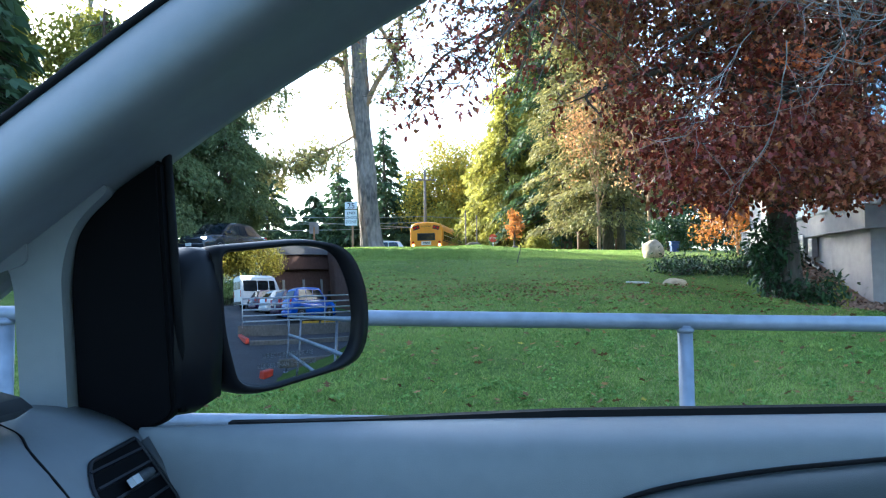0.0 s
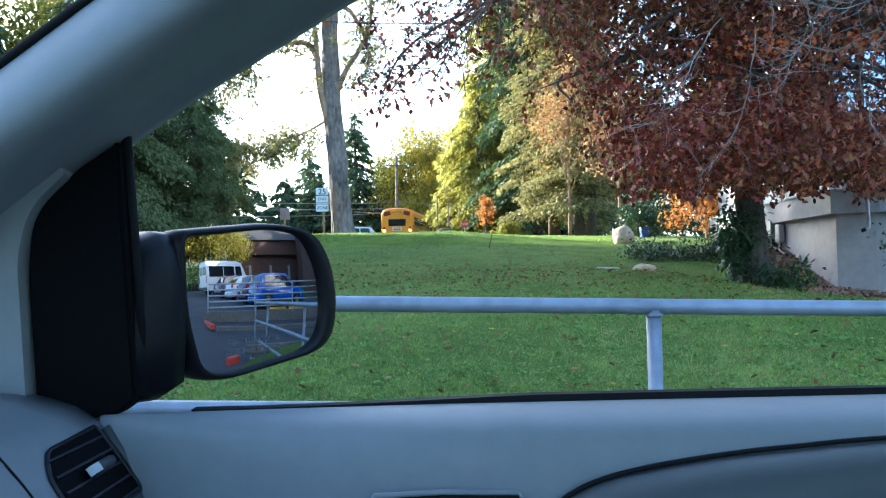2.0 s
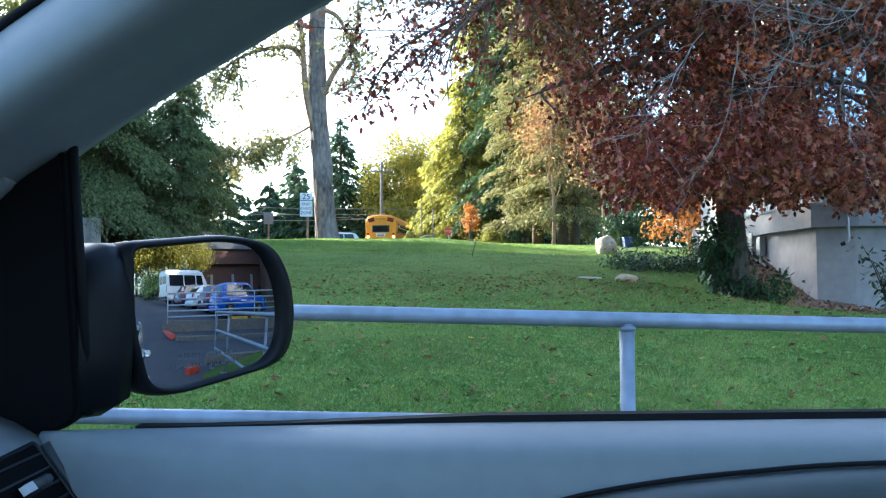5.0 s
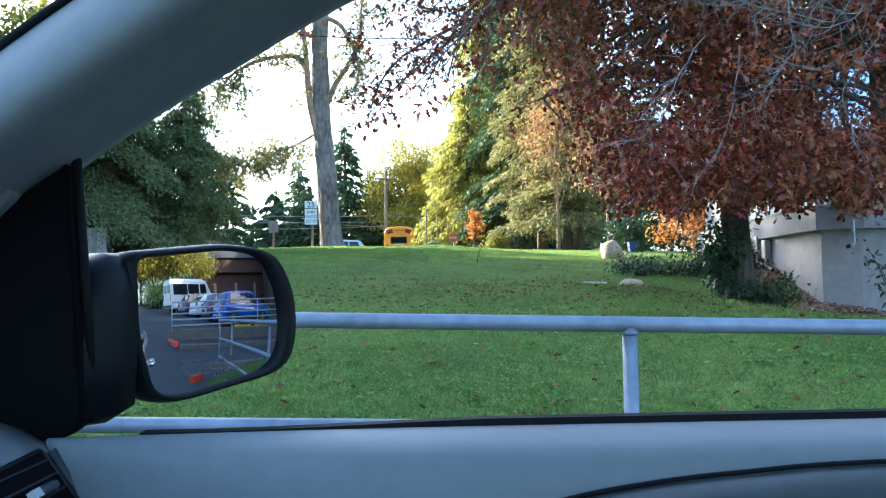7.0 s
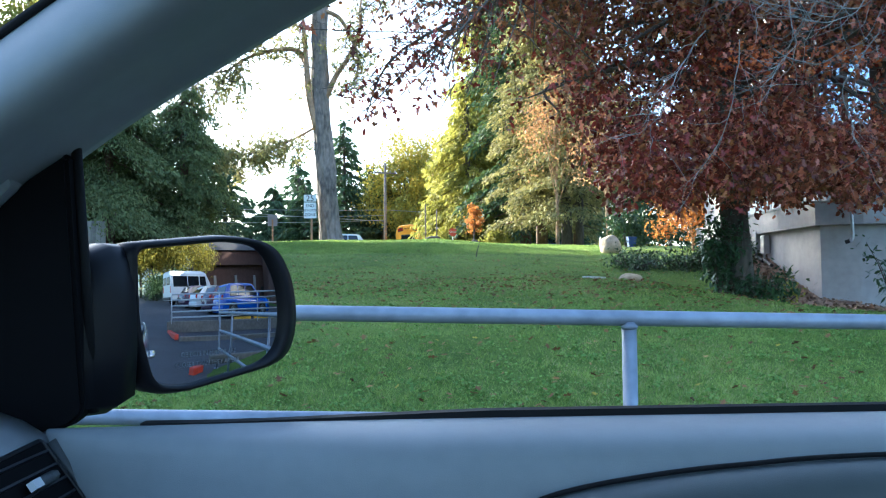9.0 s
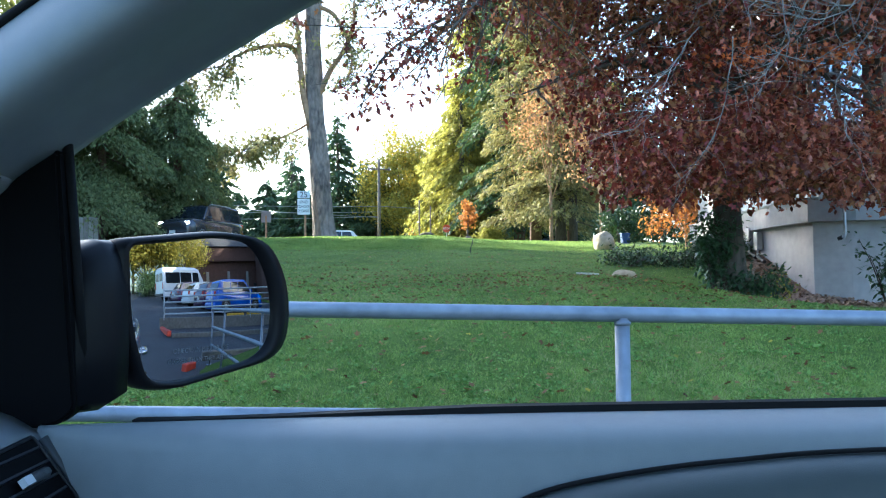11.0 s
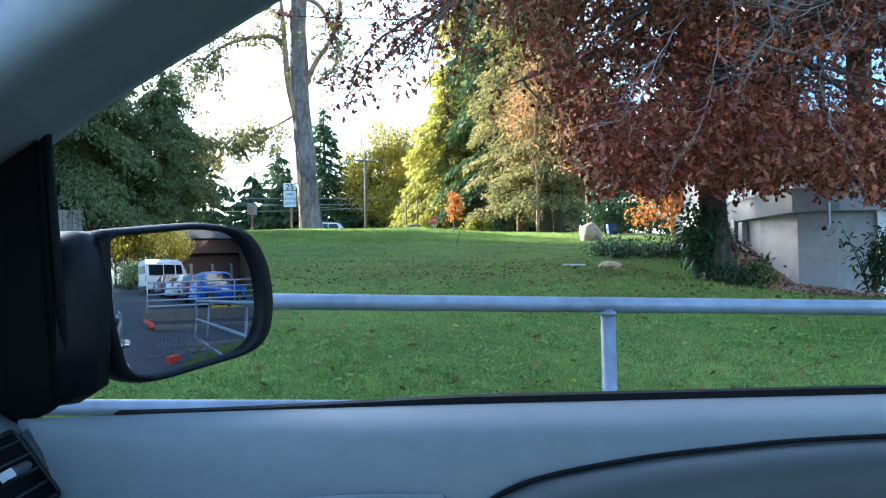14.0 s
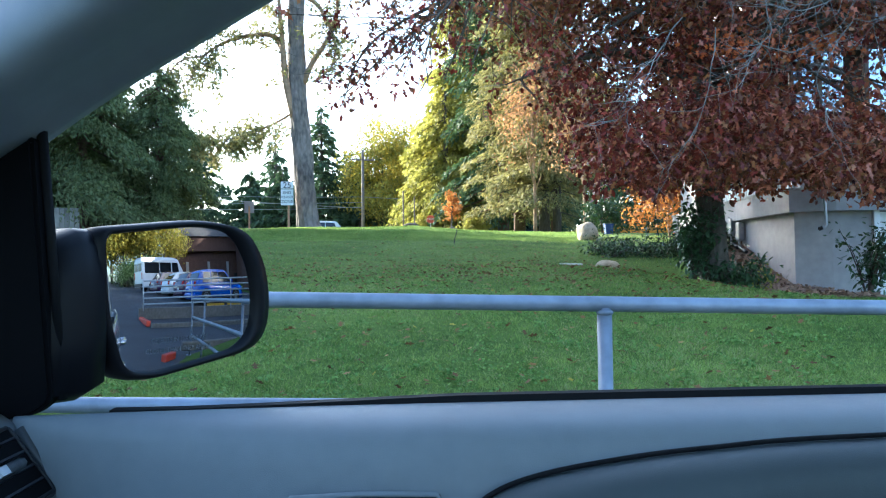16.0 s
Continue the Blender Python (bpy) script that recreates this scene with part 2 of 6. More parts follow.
def part(name, bm, material, parent=None, label="", smooth=False):
    """Links a bmesh as one mesh object, under a thing or a part."""
    me = bpy.data.meshes.new(name)
    bm.to_mesh(me)
    bm.free()
    me.materials.append(material)
    if smooth:
        me.polygons.foreach_set("use_smooth", [True] * len(me.polygons))
    ob = new(name, me)
    ob.parent = parent
    if label:
        ob["label"] = label
    return ob


def raw(name, verts, faces, material, parent=None, label="", smooth=False):
    """Links a mesh from vertex and face arrays."""
    me = bpy.data.meshes.new(name)
    verts = np.asarray(verts, dtype=np.float32)
    if isinstance(faces, np.ndarray):
        k = faces.shape[1]
        me.vertices.add(len(verts))
        me.vertices.foreach_set("co", verts.ravel())
        me.loops.add(faces.size)
        me.loops.foreach_set("vertex_index", faces.astype(np.int32).ravel())
        me.polygons.add(len(faces))
        me.polygons.foreach_set("loop_start", np.arange(0, faces.size, k, dtype=np.int32))
        me.update(calc_edges=True)
    else:
        me.from_pydata([tuple(v) for v in verts], [], faces)
    me.materials.append(material)
    if smooth:
        me.polygons.foreach_set("use_smooth", [True] * len(me.polygons))
    ob = new(name, me)
    ob.parent = parent
    if label:
        ob["label"] = label
    return ob


def empty(name, m=None):
    ob = new(name)
    ob.empty_display_size = 0.2
    if m is not None:
        ob.matrix_basis = m
    return ob


def box(bm, c, s, turn=(0, 0, 0), bevel=0.0, segs=2):
    """Adds a box with centre c and size s, turned by degrees, with rounded edges."""
    m = Matrix.LocRotScale(c, Euler([radians(a) for a in turn]), s)
    made = bmesh.ops.create_cube(bm, size=1.0, matrix=m)
    if bevel:
        edges = {e for v in made["verts"] for e in v.link_edges}
        bmesh.ops.bevel(bm, geom=list(edges), offset=bevel, segments=segs, affect="EDGES", profile=0.5)
    return bm


def boxed(c, s, turn=(0, 0, 0), bevel=0.0, segs=2):
    return box(bmesh.new(), c, s, turn, bevel, segs)


def tube(bm, points, radii, seg=8, caps=True):
    """Adds a round tube along points, with a radius at each."""
    pts = [Vector(p) for p in points]
    if not hasattr(radii, "__len__"):
        radii = [radii] * len(pts)
    rings = []
    side = None
    for i, p in enumerate(pts):
        d = (pts[min(i + 1, len(pts) - 1)] - pts[max(i - 1, 0)]).normalized()
        if side is None:
            side = d.orthogonal().normalized()
        side = (side - d * side.dot(d)).normalized()
        up = d.cross(side)
        rings.append([bm.verts.new(p + (side * math.cos(a) + up * math.sin(a)) * radii[i]) for a in (2 * math.pi * k / seg for k in range(seg))])
    for a, b in zip(rings, rings[1:]):
        for k in range(seg):
            bm.faces.new((a[k], a[(k + 1) % seg], b[(k + 1) % seg], b[k]))
    if caps:
        bm.faces.new(rings[0][::-1])
        bm.faces.new(rings[-1])
    return bm


def smooth_line(points, n=6):
    """A Catmull-Rom line through points."""
    p = [Vector(v) for v in points]
    p = [p[0] * 2 - p[1], *p, p[-1] * 2 - p[-2]]
    out = []
    for i in range(1, len(p) - 2):
        for k in range(n):
            t = k / n
            a, b, c, d = p[i - 1:i + 3]
            out.append(0.5 * ((2 * b) + (c - a) * t + (2 * a - 5 * b + 4 * c - d) * t * t + (3 * b - a - 3 * c + d) * t ** 3))
    out.append(p[-2])
    return out


def prism(bm, outline, at):
    """Adds a solid from an outline of (u, v) pairs; at(u, v, side) gives the place, for side 0 and 1."""
    a = [bm.verts.new(at(u, v, 0)) for u, v in outline]
    b = [bm.verts.new(at(u, v, 1)) for u, v in outline]
    n = len(outline)
    bm.faces.new(a)
    bm.faces.new(b[::-1])
    for i in range(n):
        bm.faces.new((a[i], b[i], b[(i + 1) % n], a[(i + 1) % n]))
    bmesh.ops.recalc_face_normals(bm, faces=bm.faces)
    return bm


def loft(bm, rings, close=True, caps=True):
    """Joins rings of places with faces."""
    vs = [[bm.verts.new(p) for p in r] for r in rings]
    n = len(vs[0])
    for a, b in zip(vs, vs[1:]):
        for k in range(n if close else n - 1):
            bm.faces.new((a[k], a[(k + 1) % n], b[(k + 1) % n], b[k]))
    if caps and close:
        bm.faces.new(vs[0][::-1])
        bm.faces.new(vs[-1])
    bmesh.ops.recalc_face_normals(bm, faces=bm.faces)
    return bm


def rounded(outline, r, n=5):
    """An outline with its corners rounded by about r (one radius, or one for each corner)."""
    out = []
    k = len(outline)
    for i in range(k):
        a, b, c = Vector(outline[i - 1]), Vector(outline[i]), Vector(outline[(i + 1) % k])
        ri = r[i] if hasattr(r, "__len__") else r
        p = b + (a - b).normalized() * min(ri, (a - b).length * 0.48)
        q = b + (c - b).normalized() * min(ri, (c - b).length * 0.48)
        for j in range(n + 1):
            t = j / n
            out.append(tuple(p * (1 - t) ** 2 + b * 2 * t * (1 - t) + q * t * t))
    return out


def letters(text, size, material, m, parent, name="lettering", mirrored=False, depth=0.002):
    """Writing in the built-in font, as a mesh, centred on the pose m."""
    cu = bpy.data.curves.new(name, "FONT")
    cu.body, cu.size, cu.align_x, cu.align_y, cu.extrude = text, size, "CENTER", "CENTER", depth
    ob = new(name, cu)
    dg = bpy.context.evaluated_depsgraph_get()
    me = bpy.data.meshes.new_from_object(ob.evaluated_get(dg))
    bpy.data.objects.remove(ob)
    if mirrored:
        me.transform(Matrix.Diagonal((-1, 1, 1, 1)))
    me.transform(m)
    me.materials.clear()
    me.materials.append(material)
    out = new(name, me)
    out.parent = parent
    return out


rng = np.random.default_rng(7)


def rand_turns(n, flat=0.0):
    """n random frames: two unit vectors each; flat pulls the faces towards level."""
    nrm = rng.normal(size=(n, 3))
    nrm[:, 2] = np.abs(nrm[:, 2]) + flat
    nrm /= np.linalg.norm(nrm, axis=1)[:, None]
    u = np.cross(nrm, rng.normal(size=(n, 3)))
    u /= np.linalg.norm(u, axis=1)[:, None]
    return u, np.cross(nrm, u)


LEAF_SHAPES = {
    # outlines in (along, across), as fractions of the leaf's length
    "diamond": [(0, 0), (0.45, 0.3), (1, 0), (0.45, -0.3)],
    "leaf": [(0, 0), (0.3, 0.2), (0.7, 0.19), (1, 0), (0.7, -0.19), (0.3, -0.2)],
    "spray": [(0, 0), (0.35, 0.14), (1, 0), (0.35, -0.14)],
    "oak": [(0, 0.02), (0.2, 0.3), (0.36, 0.1), (0.55, 0.44), (0.66, 0.13), (1, 0.0), (0.66, -0.13), (0.55, -0.44), (0.36, -0.1), (0.2, -0.3)],
}


def leaf_mesh(centres, along, across, size, shape="diamond", bend=0.0):
    """Vertices and faces of many leaves."""
    sh = np.array(LEAF_SHAPES[shape])
    k = len(sh)
    size = np.broadcast_to(np.asarray(size, float), (len(centres),))
    v = (centres[:, None] + along[:, None] * (sh[None, :, :1] * size[:, None, None]) + across[:, None] * (sh[None, :, 1:] * size[:, None, None]))
    if bend:
        v[:, :, 2] -= bend * (sh[None, :, 0] ** 2) * size[:, None]
    f = np.arange(len(centres) * k).reshape(-1, k)
    return v.reshape(-1, 3), f


def line_mesh(starts, ends, r0, r1):
    """Many thin three-sided twigs as vertex and face arrays."""
    d = ends - starts
    d /= np.linalg.norm(d, axis=1)[:, None] + 1e-9
    u = np.cross(d, rng.normal(size=d.shape))
    u /= np.linalg.norm(u, axis=1)[:, None]
    w = np.cross(d, u)
    r0 = np.broadcast_to(np.asarray(r0, float), (len(d),))[:, None]
    r1 = np.broadcast_to(np.asarray(r1, float), (len(d),))[:, None]
    vs = []
    for p, r in ((starts, r0), (ends, r1)):
        for a in (0, 2.094, 4.189):
            vs.append(p + (u * math.cos(a) + w * math.sin(a)) * r)
    v = np.stack(vs, 1).reshape(-1, 3)
    b = (np.arange(len(d)) * 6)[:, None]
    f = np.concatenate([b + np.array([[0, 1, 4, 3]]), b + np.array([[1, 2, 5, 4]]), b + np.array([[2, 0, 3, 5]])])
    return v, f

# ---------------------------------------------------------------- ground
RISE_Y = [-400, 2.45, 2.75, 4, 6, 8, 12, 18, 27, 36, 42, 46, 52, 58, 66, 74, 79, 120, 400]
RISE_Z = [0.0, 0.0, 0.16, 0.36, 0.63, 0.87, 1.2, 1.55, 2.5, 3.4, 3.82, 3.94, 3.9, 3.78, 3.95, 3.9, 4.15, 5.2, 9]


def smoothstep(a, b, x):
    t = np.clip((np.asarray(x, float) - a) / (b - a), 0, 1)
    return t * t * (3 - 2 * t)


def ground_z(x, y):
    """Height of the ground: level road by the car, a lawn that rises to a crest, a dip beside the building, a car park behind."""
    x, y = np.asarray(x, float), np.asarray(y, float)
    z = np.interp(y, RISE_Y, RISE_Z)
    # shallow cutting of the side road
    z = z - 0.25 * smoothstep(6.5, 9.5, -x) * smoothstep(24, 32, y) * (1 - smoothstep(44, 54, y))
    z = z + 0.32 * np.exp(-((x - 2.0) / 1.6) ** 2 - ((y - 47.5) / 1.8) ** 2)
    # dip at the near corner of the building, bank along its side wall
    dip = smoothstep(4.4, 6.4, x) * smoothstep(7.5, 11, y) * (1 - smoothstep(15.9, 19.2, y))
    z = z - dip * np.maximum(z - 0.86, 0)
    bank = np.exp(-((x - 9.1) / 0.9) ** 2 - ((y - 20.6) / 2.0) ** 2)
    z = z + 0.45 * bank
    # the crest falls off towards the building
    z = z - 0.26 * smoothstep(1.2, 6.5, x) * smoothstep(20, 37, y) * (1 - smoothstep(60, 74, y))
    # unevenness of the lawn
    far = smoothstep(3.5, 9, y)
    z = z + far * (0.03 * np.sin(x * 0.9 + y * 0.35) * np.sin(y * 0.55 - 0.4 * x) + 0.05 * np.sin(x * 0.23 + 1.3) * np.sin(y * 0.19))
    # car park behind the car: gently uphill
    lot = smoothstep(5.7, 6.7, x - 0.25 * np.maximum(y - 2.6, 0))
    z = z * (1 - lot) + lot * np.clip((x - 7) * LOT_SLOPE, 0, 3.0)
    return z


LOT_SLOPE = 0.057


def spaced(dense_lo, dense_hi, step, reach):
    inner = list(np.arange(dense_lo, dense_hi + 1e-6, step))
    out, s, v = [], step, dense_hi
    while v < reach:
        s *= 1.35
        v += s
        out.append(v)
    low, s, v = [], step, dense_lo
    while v > -reach:
        s *= 1.35
        v -= s
        low.append(v)
    return np.array(low[::-1] + inner + out)


gx, gy = spaced(-16, 16, 0.4, 600), spaced(0, 60, 0.4, 600)
gX, gY = np.meshgrid(gx, gy)
gZ = ground_z(gX, gY)
nx = len(gx)
gi = (np.arange(len(gy) - 1)[:, None] * nx + np.arange(nx - 1)[None]).ravel()
ground = raw("ground", np.stack([gX, gY, gZ], -1).reshape(-1, 3), np.stack([gi, gi + 1, gi + 1 + nx, gi + nx], 1), M_LAWN, smooth=True)
tagged(ground, "sloping green lawn with thin patches and fallen leaves", "lawn", kind="structure")


def sheet(name, x0, x1, y0, y1, step, material, lift=0.012):
    """A ground cover laid over the ground."""
    xs, ys = np.linspace(x0, x1, max(2, int((x1 - x0) / step) + 1)), np.linspace(y0, y1, max(2, int((y1 - y0) / step) + 1))
    X, Y = np.meshgrid(xs, ys)
    n = len(xs)
    i = (np.arange(len(ys) - 1)[:, None] * n + np.arange(n - 1)[None]).ravel()
    v = np.stack([X, Y, ground_z(X, Y) + lift], -1).reshape(-1, 3)
    return raw(name, v, np.stack([i, i + 1, i + 1 + n, i + n], 1), material, smooth=True)


tagged(sheet("road", -60, 3.0, -7.0, 2.3, 0.5, M_ASPHALT), "dark grey asphalt lane under the parked car", "road", kind="structure")
tagged(sheet("road_far", -45, 70, 75.0, 83.0, 0.8, M_ASPHALT, 0.03), "asphalt street behind the crest of the lawn", "road", kind="structure")

# grass blades on the near lawn, in uneven tufts
def lumps(x, y):
    """A smooth uneven field between -1 and 1 with tufts of a hand's width."""
    return (np.sin(x * 9.1 + 2.0 * np.sin(y * 3.7)) * np.sin(y * 8.3 + 1.7 * np.sin(x * 4.1)) + np.sin(x * 23.0 + y * 5.0) * np.sin(y * 19.0 - x * 7.0)) * 0.5


nb = 540000
by = 4.7 + (rng.random(nb) ** 2.1) * 28
bx = rng.uniform(-0.42, 0.62, nb) * (by + 1.5)
tuft = lumps(bx, by)
keep = ~((by > 12.4) & (bx > 5.9 + np.maximum(by - 15, 0) * 0.33)) & (rng.random(nb) < 0.72 + 0.5 * tuft)
bx, by, tuft = bx[keep], by[keep], tuft[keep]
nb = len(bx)
bz = ground_z(bx, by)
bh = rng.uniform(0.014, 0.044, nb) * (1 + 0.45 * tuft + 0.25 * np.sin(bx * 2.1) * np.sin(by * 1.7))
ba = rng.uniform(0, 2 * math.pi, nb)
lean = rng.normal(0, 0.75, (nb, 2)) * bh[:, None]
base = np.stack([bx, by, bz - 0.006], 1)
sidev = np.stack([np.cos(ba), np.sin(ba), np.zeros(nb)], 1) * rng.uniform(0.0014, 0.0034, nb)[:, None] * (1 + by[:, None] * 0.08)
tip = base + np.stack([lean[:, 0], lean[:, 1], bh], 1)
gv = np.stack([base - sidev, base + sidev, tip], 1).reshape(-1, 3)
# taller, sparser blades on the far part of the lawn
nf = 110000
fy = rng.uniform(28, 47, nf)
fx = rng.uniform(-0.2, 0.26, nf) * fy
fb = np.stack([fx, fy, ground_z(fx, fy) - 0.006], 1)
fa = rng.uniform(0, 2 * math.pi, nf)
fs = np.stack([np.cos(fa), np.sin(fa), 0 * fa], 1) * rng.uniform(0.006, 0.014, nf)[:, None]
ft = fb + np.stack([rng.normal(0, 0.03, nf), rng.normal(0, 0.03, nf), rng.uniform(0.03, 0.07, nf)], 1)
far_grass = np.stack([fb - fs, fb + fs, ft], 1).reshape(-1, 3)
tagged(raw("grass", far_grass, np.arange(len(far_grass)).reshape(-1, 3), M_BLADE), "sunlit green grass on the crest of the lawn", "grass", kind="stuff")
dry = np.repeat(rng.random(nb) < 0.07 + 0.16 * (np.sin(bx * 1.3 + 2) * np.sin(by * 0.8) > 0.3), 3)
tagged(raw("grass", gv[dry], np.arange(dry.sum()).reshape(-1, 3), M_BLADE_DRY), "pale dry blades among the grass", "grass", kind="stuff")
gv = gv[~dry]
grass = raw("grass", gv, np.arange(len(gv)).reshape(-1, 3), M_BLADE)
tagged(grass, "short green mown grass blades on the lawn", "grass", kind="stuff")
# clover and other broad-leaved weeds in patches
nc = 1000
cy = 4.8 + (rng.random(nc) ** 1.6) * 13
cx = rng.uniform(-0.42, 0.6, nc) * (cy + 1.2)
cw = np.repeat(np.arange(nc), 26)
wx, wy = cx[cw] + rng.normal(0, 0.055, len(cw)), cy[cw] + rng.normal(0, 0.06, len(cw))
wc = np.stack([wx, wy, ground_z(wx, wy) + rng.uniform(0.012, 0.04, len(cw))], 1)
wc = wc[~((wy > 12.4) & (wx > 5.9))]
cu, cv = rand_turns(len(wc), 1.0)
tagged(raw("clover", *leaf_mesh(wc, cu, cv * 1.5, rng.uniform(0.014, 0.032, len(wc)), "diamond"), M_CLOVER), "pale clover patches in the mown grass", "clover", kind="stuff")


def scatter_leaves(name, n, material, y0, y1, size, label, power=1.3, patch=None):
    ly = y0 + (rng.random(n) ** power) * (y1 - y0)
    lx = rng.uniform(-0.45, 0.55, n) * ly
    if patch is not None:
        lx, ly = rng.normal(patch[0], patch[2], n), rng.normal(patch[1], patch[3], n)
        ly = np.maximum(ly, 4.0)
    c = np.stack([lx, ly, ground_z(lx, ly) + rng.uniform(0.02, 0.045, n)], 1)
    u, w = rand_turns(n, 2.2)
    v, f = leaf_mesh(c, u, w, rng.uniform(0.6, 1.15, n) * size, "oak")
    return tagged(raw(name, v, f, material), label, "leaves", kind="stuff")


scatter_leaves("fallen_leaves", 1700, M_LITTER, 4.5, 36, 0.072, "dry russet oak leaves scattered on the lawn")
scatter_leaves("fallen_leaves", 2400, M_LITTER, 4.5, 36, 0.078, "brown oak leaves fallen thickly under the tree", patch=(2.2, 15.0, 3.6, 3.6))
scatter_leaves("fallen_leaves", 220, M_PEACH, 5, 40, 0.07, "pale orange leaves scattered on the lawn")
scatter_leaves("fallen_leaves", 60, M_YELLOW, 5, 20, 0.06, "yellow leaves scattered on the lawn")
mulch = part("mulch_bed", loft(bmesh.new(), [[(x, y, float(ground_z(x, y)) + 0.03) for x in np.linspace(5.95 + 0.12 * math.sin(y * 2.3) + max(0, y - 15) * 0.33, 9.6, 14)] for y in np.arange(12.6, 22.0, 0.3)], close=False, caps=False), M_MULCH, smooth=True)
tagged(mulch, "brown bark mulch bed sloping along the building", "mulch bed", kind="structure")
nch = 5200
chy = rng.uniform(12.6, 21.5, nch)
chx = 5.95 + np.maximum(0, chy - 15) * 0.33 + rng.random(nch) * (3.4 - np.maximum(0, chy - 15) * 0.33)
chu, chv = rand_turns(nch, 1.2)
tagged(raw("bark_chips", *leaf_mesh(np.stack([chx, chy, ground_z(chx, chy) + rng.uniform(0.035, 0.06, nch)], 1), chu, chv, rng.uniform(0.05, 0.13, nch), "diamond"), M_CHIP), "loose bark chips and leaves on the mulch bed", "bark chips", kind="stuff")

# ---------------------------------------------------------------- railing
RAIL_Y = 2.75


def rail_top(x):
    return 1.188 - 0.026 * x if x < 2 else 1.136 - 0.01 * (x - 2)


railing = empty("railing", pose(0, 0, 0))
tagged(railing, "galvanised steel pipe railing beside the lawn", "railing", kind="")
RAIL_END = 6.4
for k, drop in enumerate((0.0, 0.335, 0.67)):
    part("rail", tube(bmesh.new(), [(x, RAIL_Y, rail_top(x) - drop) for x in np.linspace(-9.0, RAIL_END, 40)], 0.0255, 14), M_GALV, railing, smooth=True)
for x in (-7.9, -5.75, -3.6, -1.4, 0.783, 2.98, 5.2, RAIL_END):
    g = float(ground_z(x, RAIL_Y)) - 0.05
    post = part("post", tube(bmesh.new(), [(x, RAIL_Y, g), (x, RAIL_Y, rail_top(x) - 0.012)], 0.0245, 14), M_GALV, railing, smooth=True)
    bead = bmesh.new()
    bmesh.ops.create_uvsphere(bead, u_segments=12, v_segments=6, radius=0.029, matrix=Matrix.LocRotScale((x, RAIL_Y - 0.004, rail_top(x) - 0.028), None, (1, 1, 0.45)))
    part("weld", bead, M_GALV, post, "weld bead at the post's top", smooth=True)
    part("base_plate", boxed((x, RAIL_Y, g + 0.055), (0.14, 0.14, 0.012), bevel=0.003), M_GALV, post)


def SIDE_Z(x, y):
    return float(ground_z(x, y)) + 0.02


side_road = []
for k in range(40):
    s = -36 + 2.0 * k
    cx, cy = -7.4 - 0.46 * s, 42.5 - 0.89 * s
    side_road.append([(cx + o * 0.89, cy - o * 0.46, float(ground_z(cx + o * 0.89, cy - o * 0.46)) + 0.02) for o in (-2.5, -1.2, 0, 1.2, 2.5)])
rd = part("side_road", loft(bmesh.new(), side_road, close=False, caps=False), M_ASPHALT, smooth=True)
tagged(rd, "asphalt side road running down past the lawn", "road", kind="structure")

# ---------------------------------------------------------------- the car around the camera
car = empty("car", pose(0, 0, 0))
tagged(car, "parked car seen from inside, blue-grey plastic trim", "car")


def win_y(z):
    """The window's plane leans inward as it rises."""
    return 0.968 - 0.147 * (z - 1.131)


SILL = 1.116
# door panel: one section swept along the car
door_section = [(0.975, SILL - 0.004), (0.958, SILL + 0.001), (0.93, SILL + 0.001), (0.895, SILL - 0.003), (0.872, SILL - 0.011), (0.862, SILL - 0.024), (0.858, SILL - 0.05),
                (0.852, SILL - 0.11), (0.845, SILL - 0.2), (0.85, SILL - 0.45), (0.88, SILL - 0.8), (0.98, SILL - 0.8)]
rings = []
for x in np.linspace(-0.335, 1.25, 80):
    front = 1 - float(smoothstep(-0.36, 0.12, x)) ** 0.6
    rings.append([(x, y + (0.95 - y) * front if y < 0.95 else y, z - 0.004 * front) for y, z in door_section])
part("door_panel", loft(bmesh.new(), rings), M_TRIM, car, "pale blue-grey moulded door panel", smooth=True)
# groove and armrest pad
arm_top = smooth_line([(0.13, 0.846, 1.013), (0.155, 0.846, 1.038), (0.2, 0.846, 1.056), (0.28, 0.846, 1.070), (0.38, 0.846, 1.080), (0.55, 0.846, 1.088), (1.1, 0.846, 1.091)], 8)
# the shadow in the gap is drawn as a thin black tube
part("panel_groove", tube(bmesh.new(), [p + Vector((0, 0.0005, 0.003)) for p in arm_top], 0.0026, 8), M_RUBBER, car, "dark shadow gap along the armrest")
pad = bmesh.new()
loft(pad, [[p, p + Vector((0, -0.022, -0.006)), p + Vector((0, -0.036, -0.018)), p + Vector((0, -0.042, -0.04)), Vector((p.x + 0.02, p.y - 0.04, 0.78)), Vector((p.x + 0.02, p.y + 0.02, 0.78)), p + Vector((0, 0.02, -0.004))] for p in arm_top])
part("armrest", pad, M_ARM, car, "dark grey padded armrest", smooth=True)
latch = part("lock_recess", boxed((0.035, 0.848, 1.032), (0.15, 0.014, 0.028), bevel=0.006), M_RUBBER, car, "dark recess of the inner door handle")
part("latch_rim", tube(bmesh.new(), [(-0.045, 0.842, 1.03), (-0.035, 0.842, 1.046), (0.03, 0.842, 1.048), (0.105, 0.842, 1.046), (0.112, 0.842, 1.03)], 0.003, 8), M_TRIM, latch, smooth=True)
# window seal
seal = bmesh.new()
loft(seal, [[(x, 0.960 + k, z) for k, z in ((0, SILL - 0.006), (0, SILL + h), (0.022, SILL + h), (0.022, SILL - 0.006))] for x, h in zip(np.linspace(-0.24, 1.2, 20), np.clip((np.linspace(-0.24, 1.2, 20) + 0.15) * 0.03, 0.0004, 0.0085))])
part("window_seal", seal, M_RUBBER, car, "black rubber seal along the window")

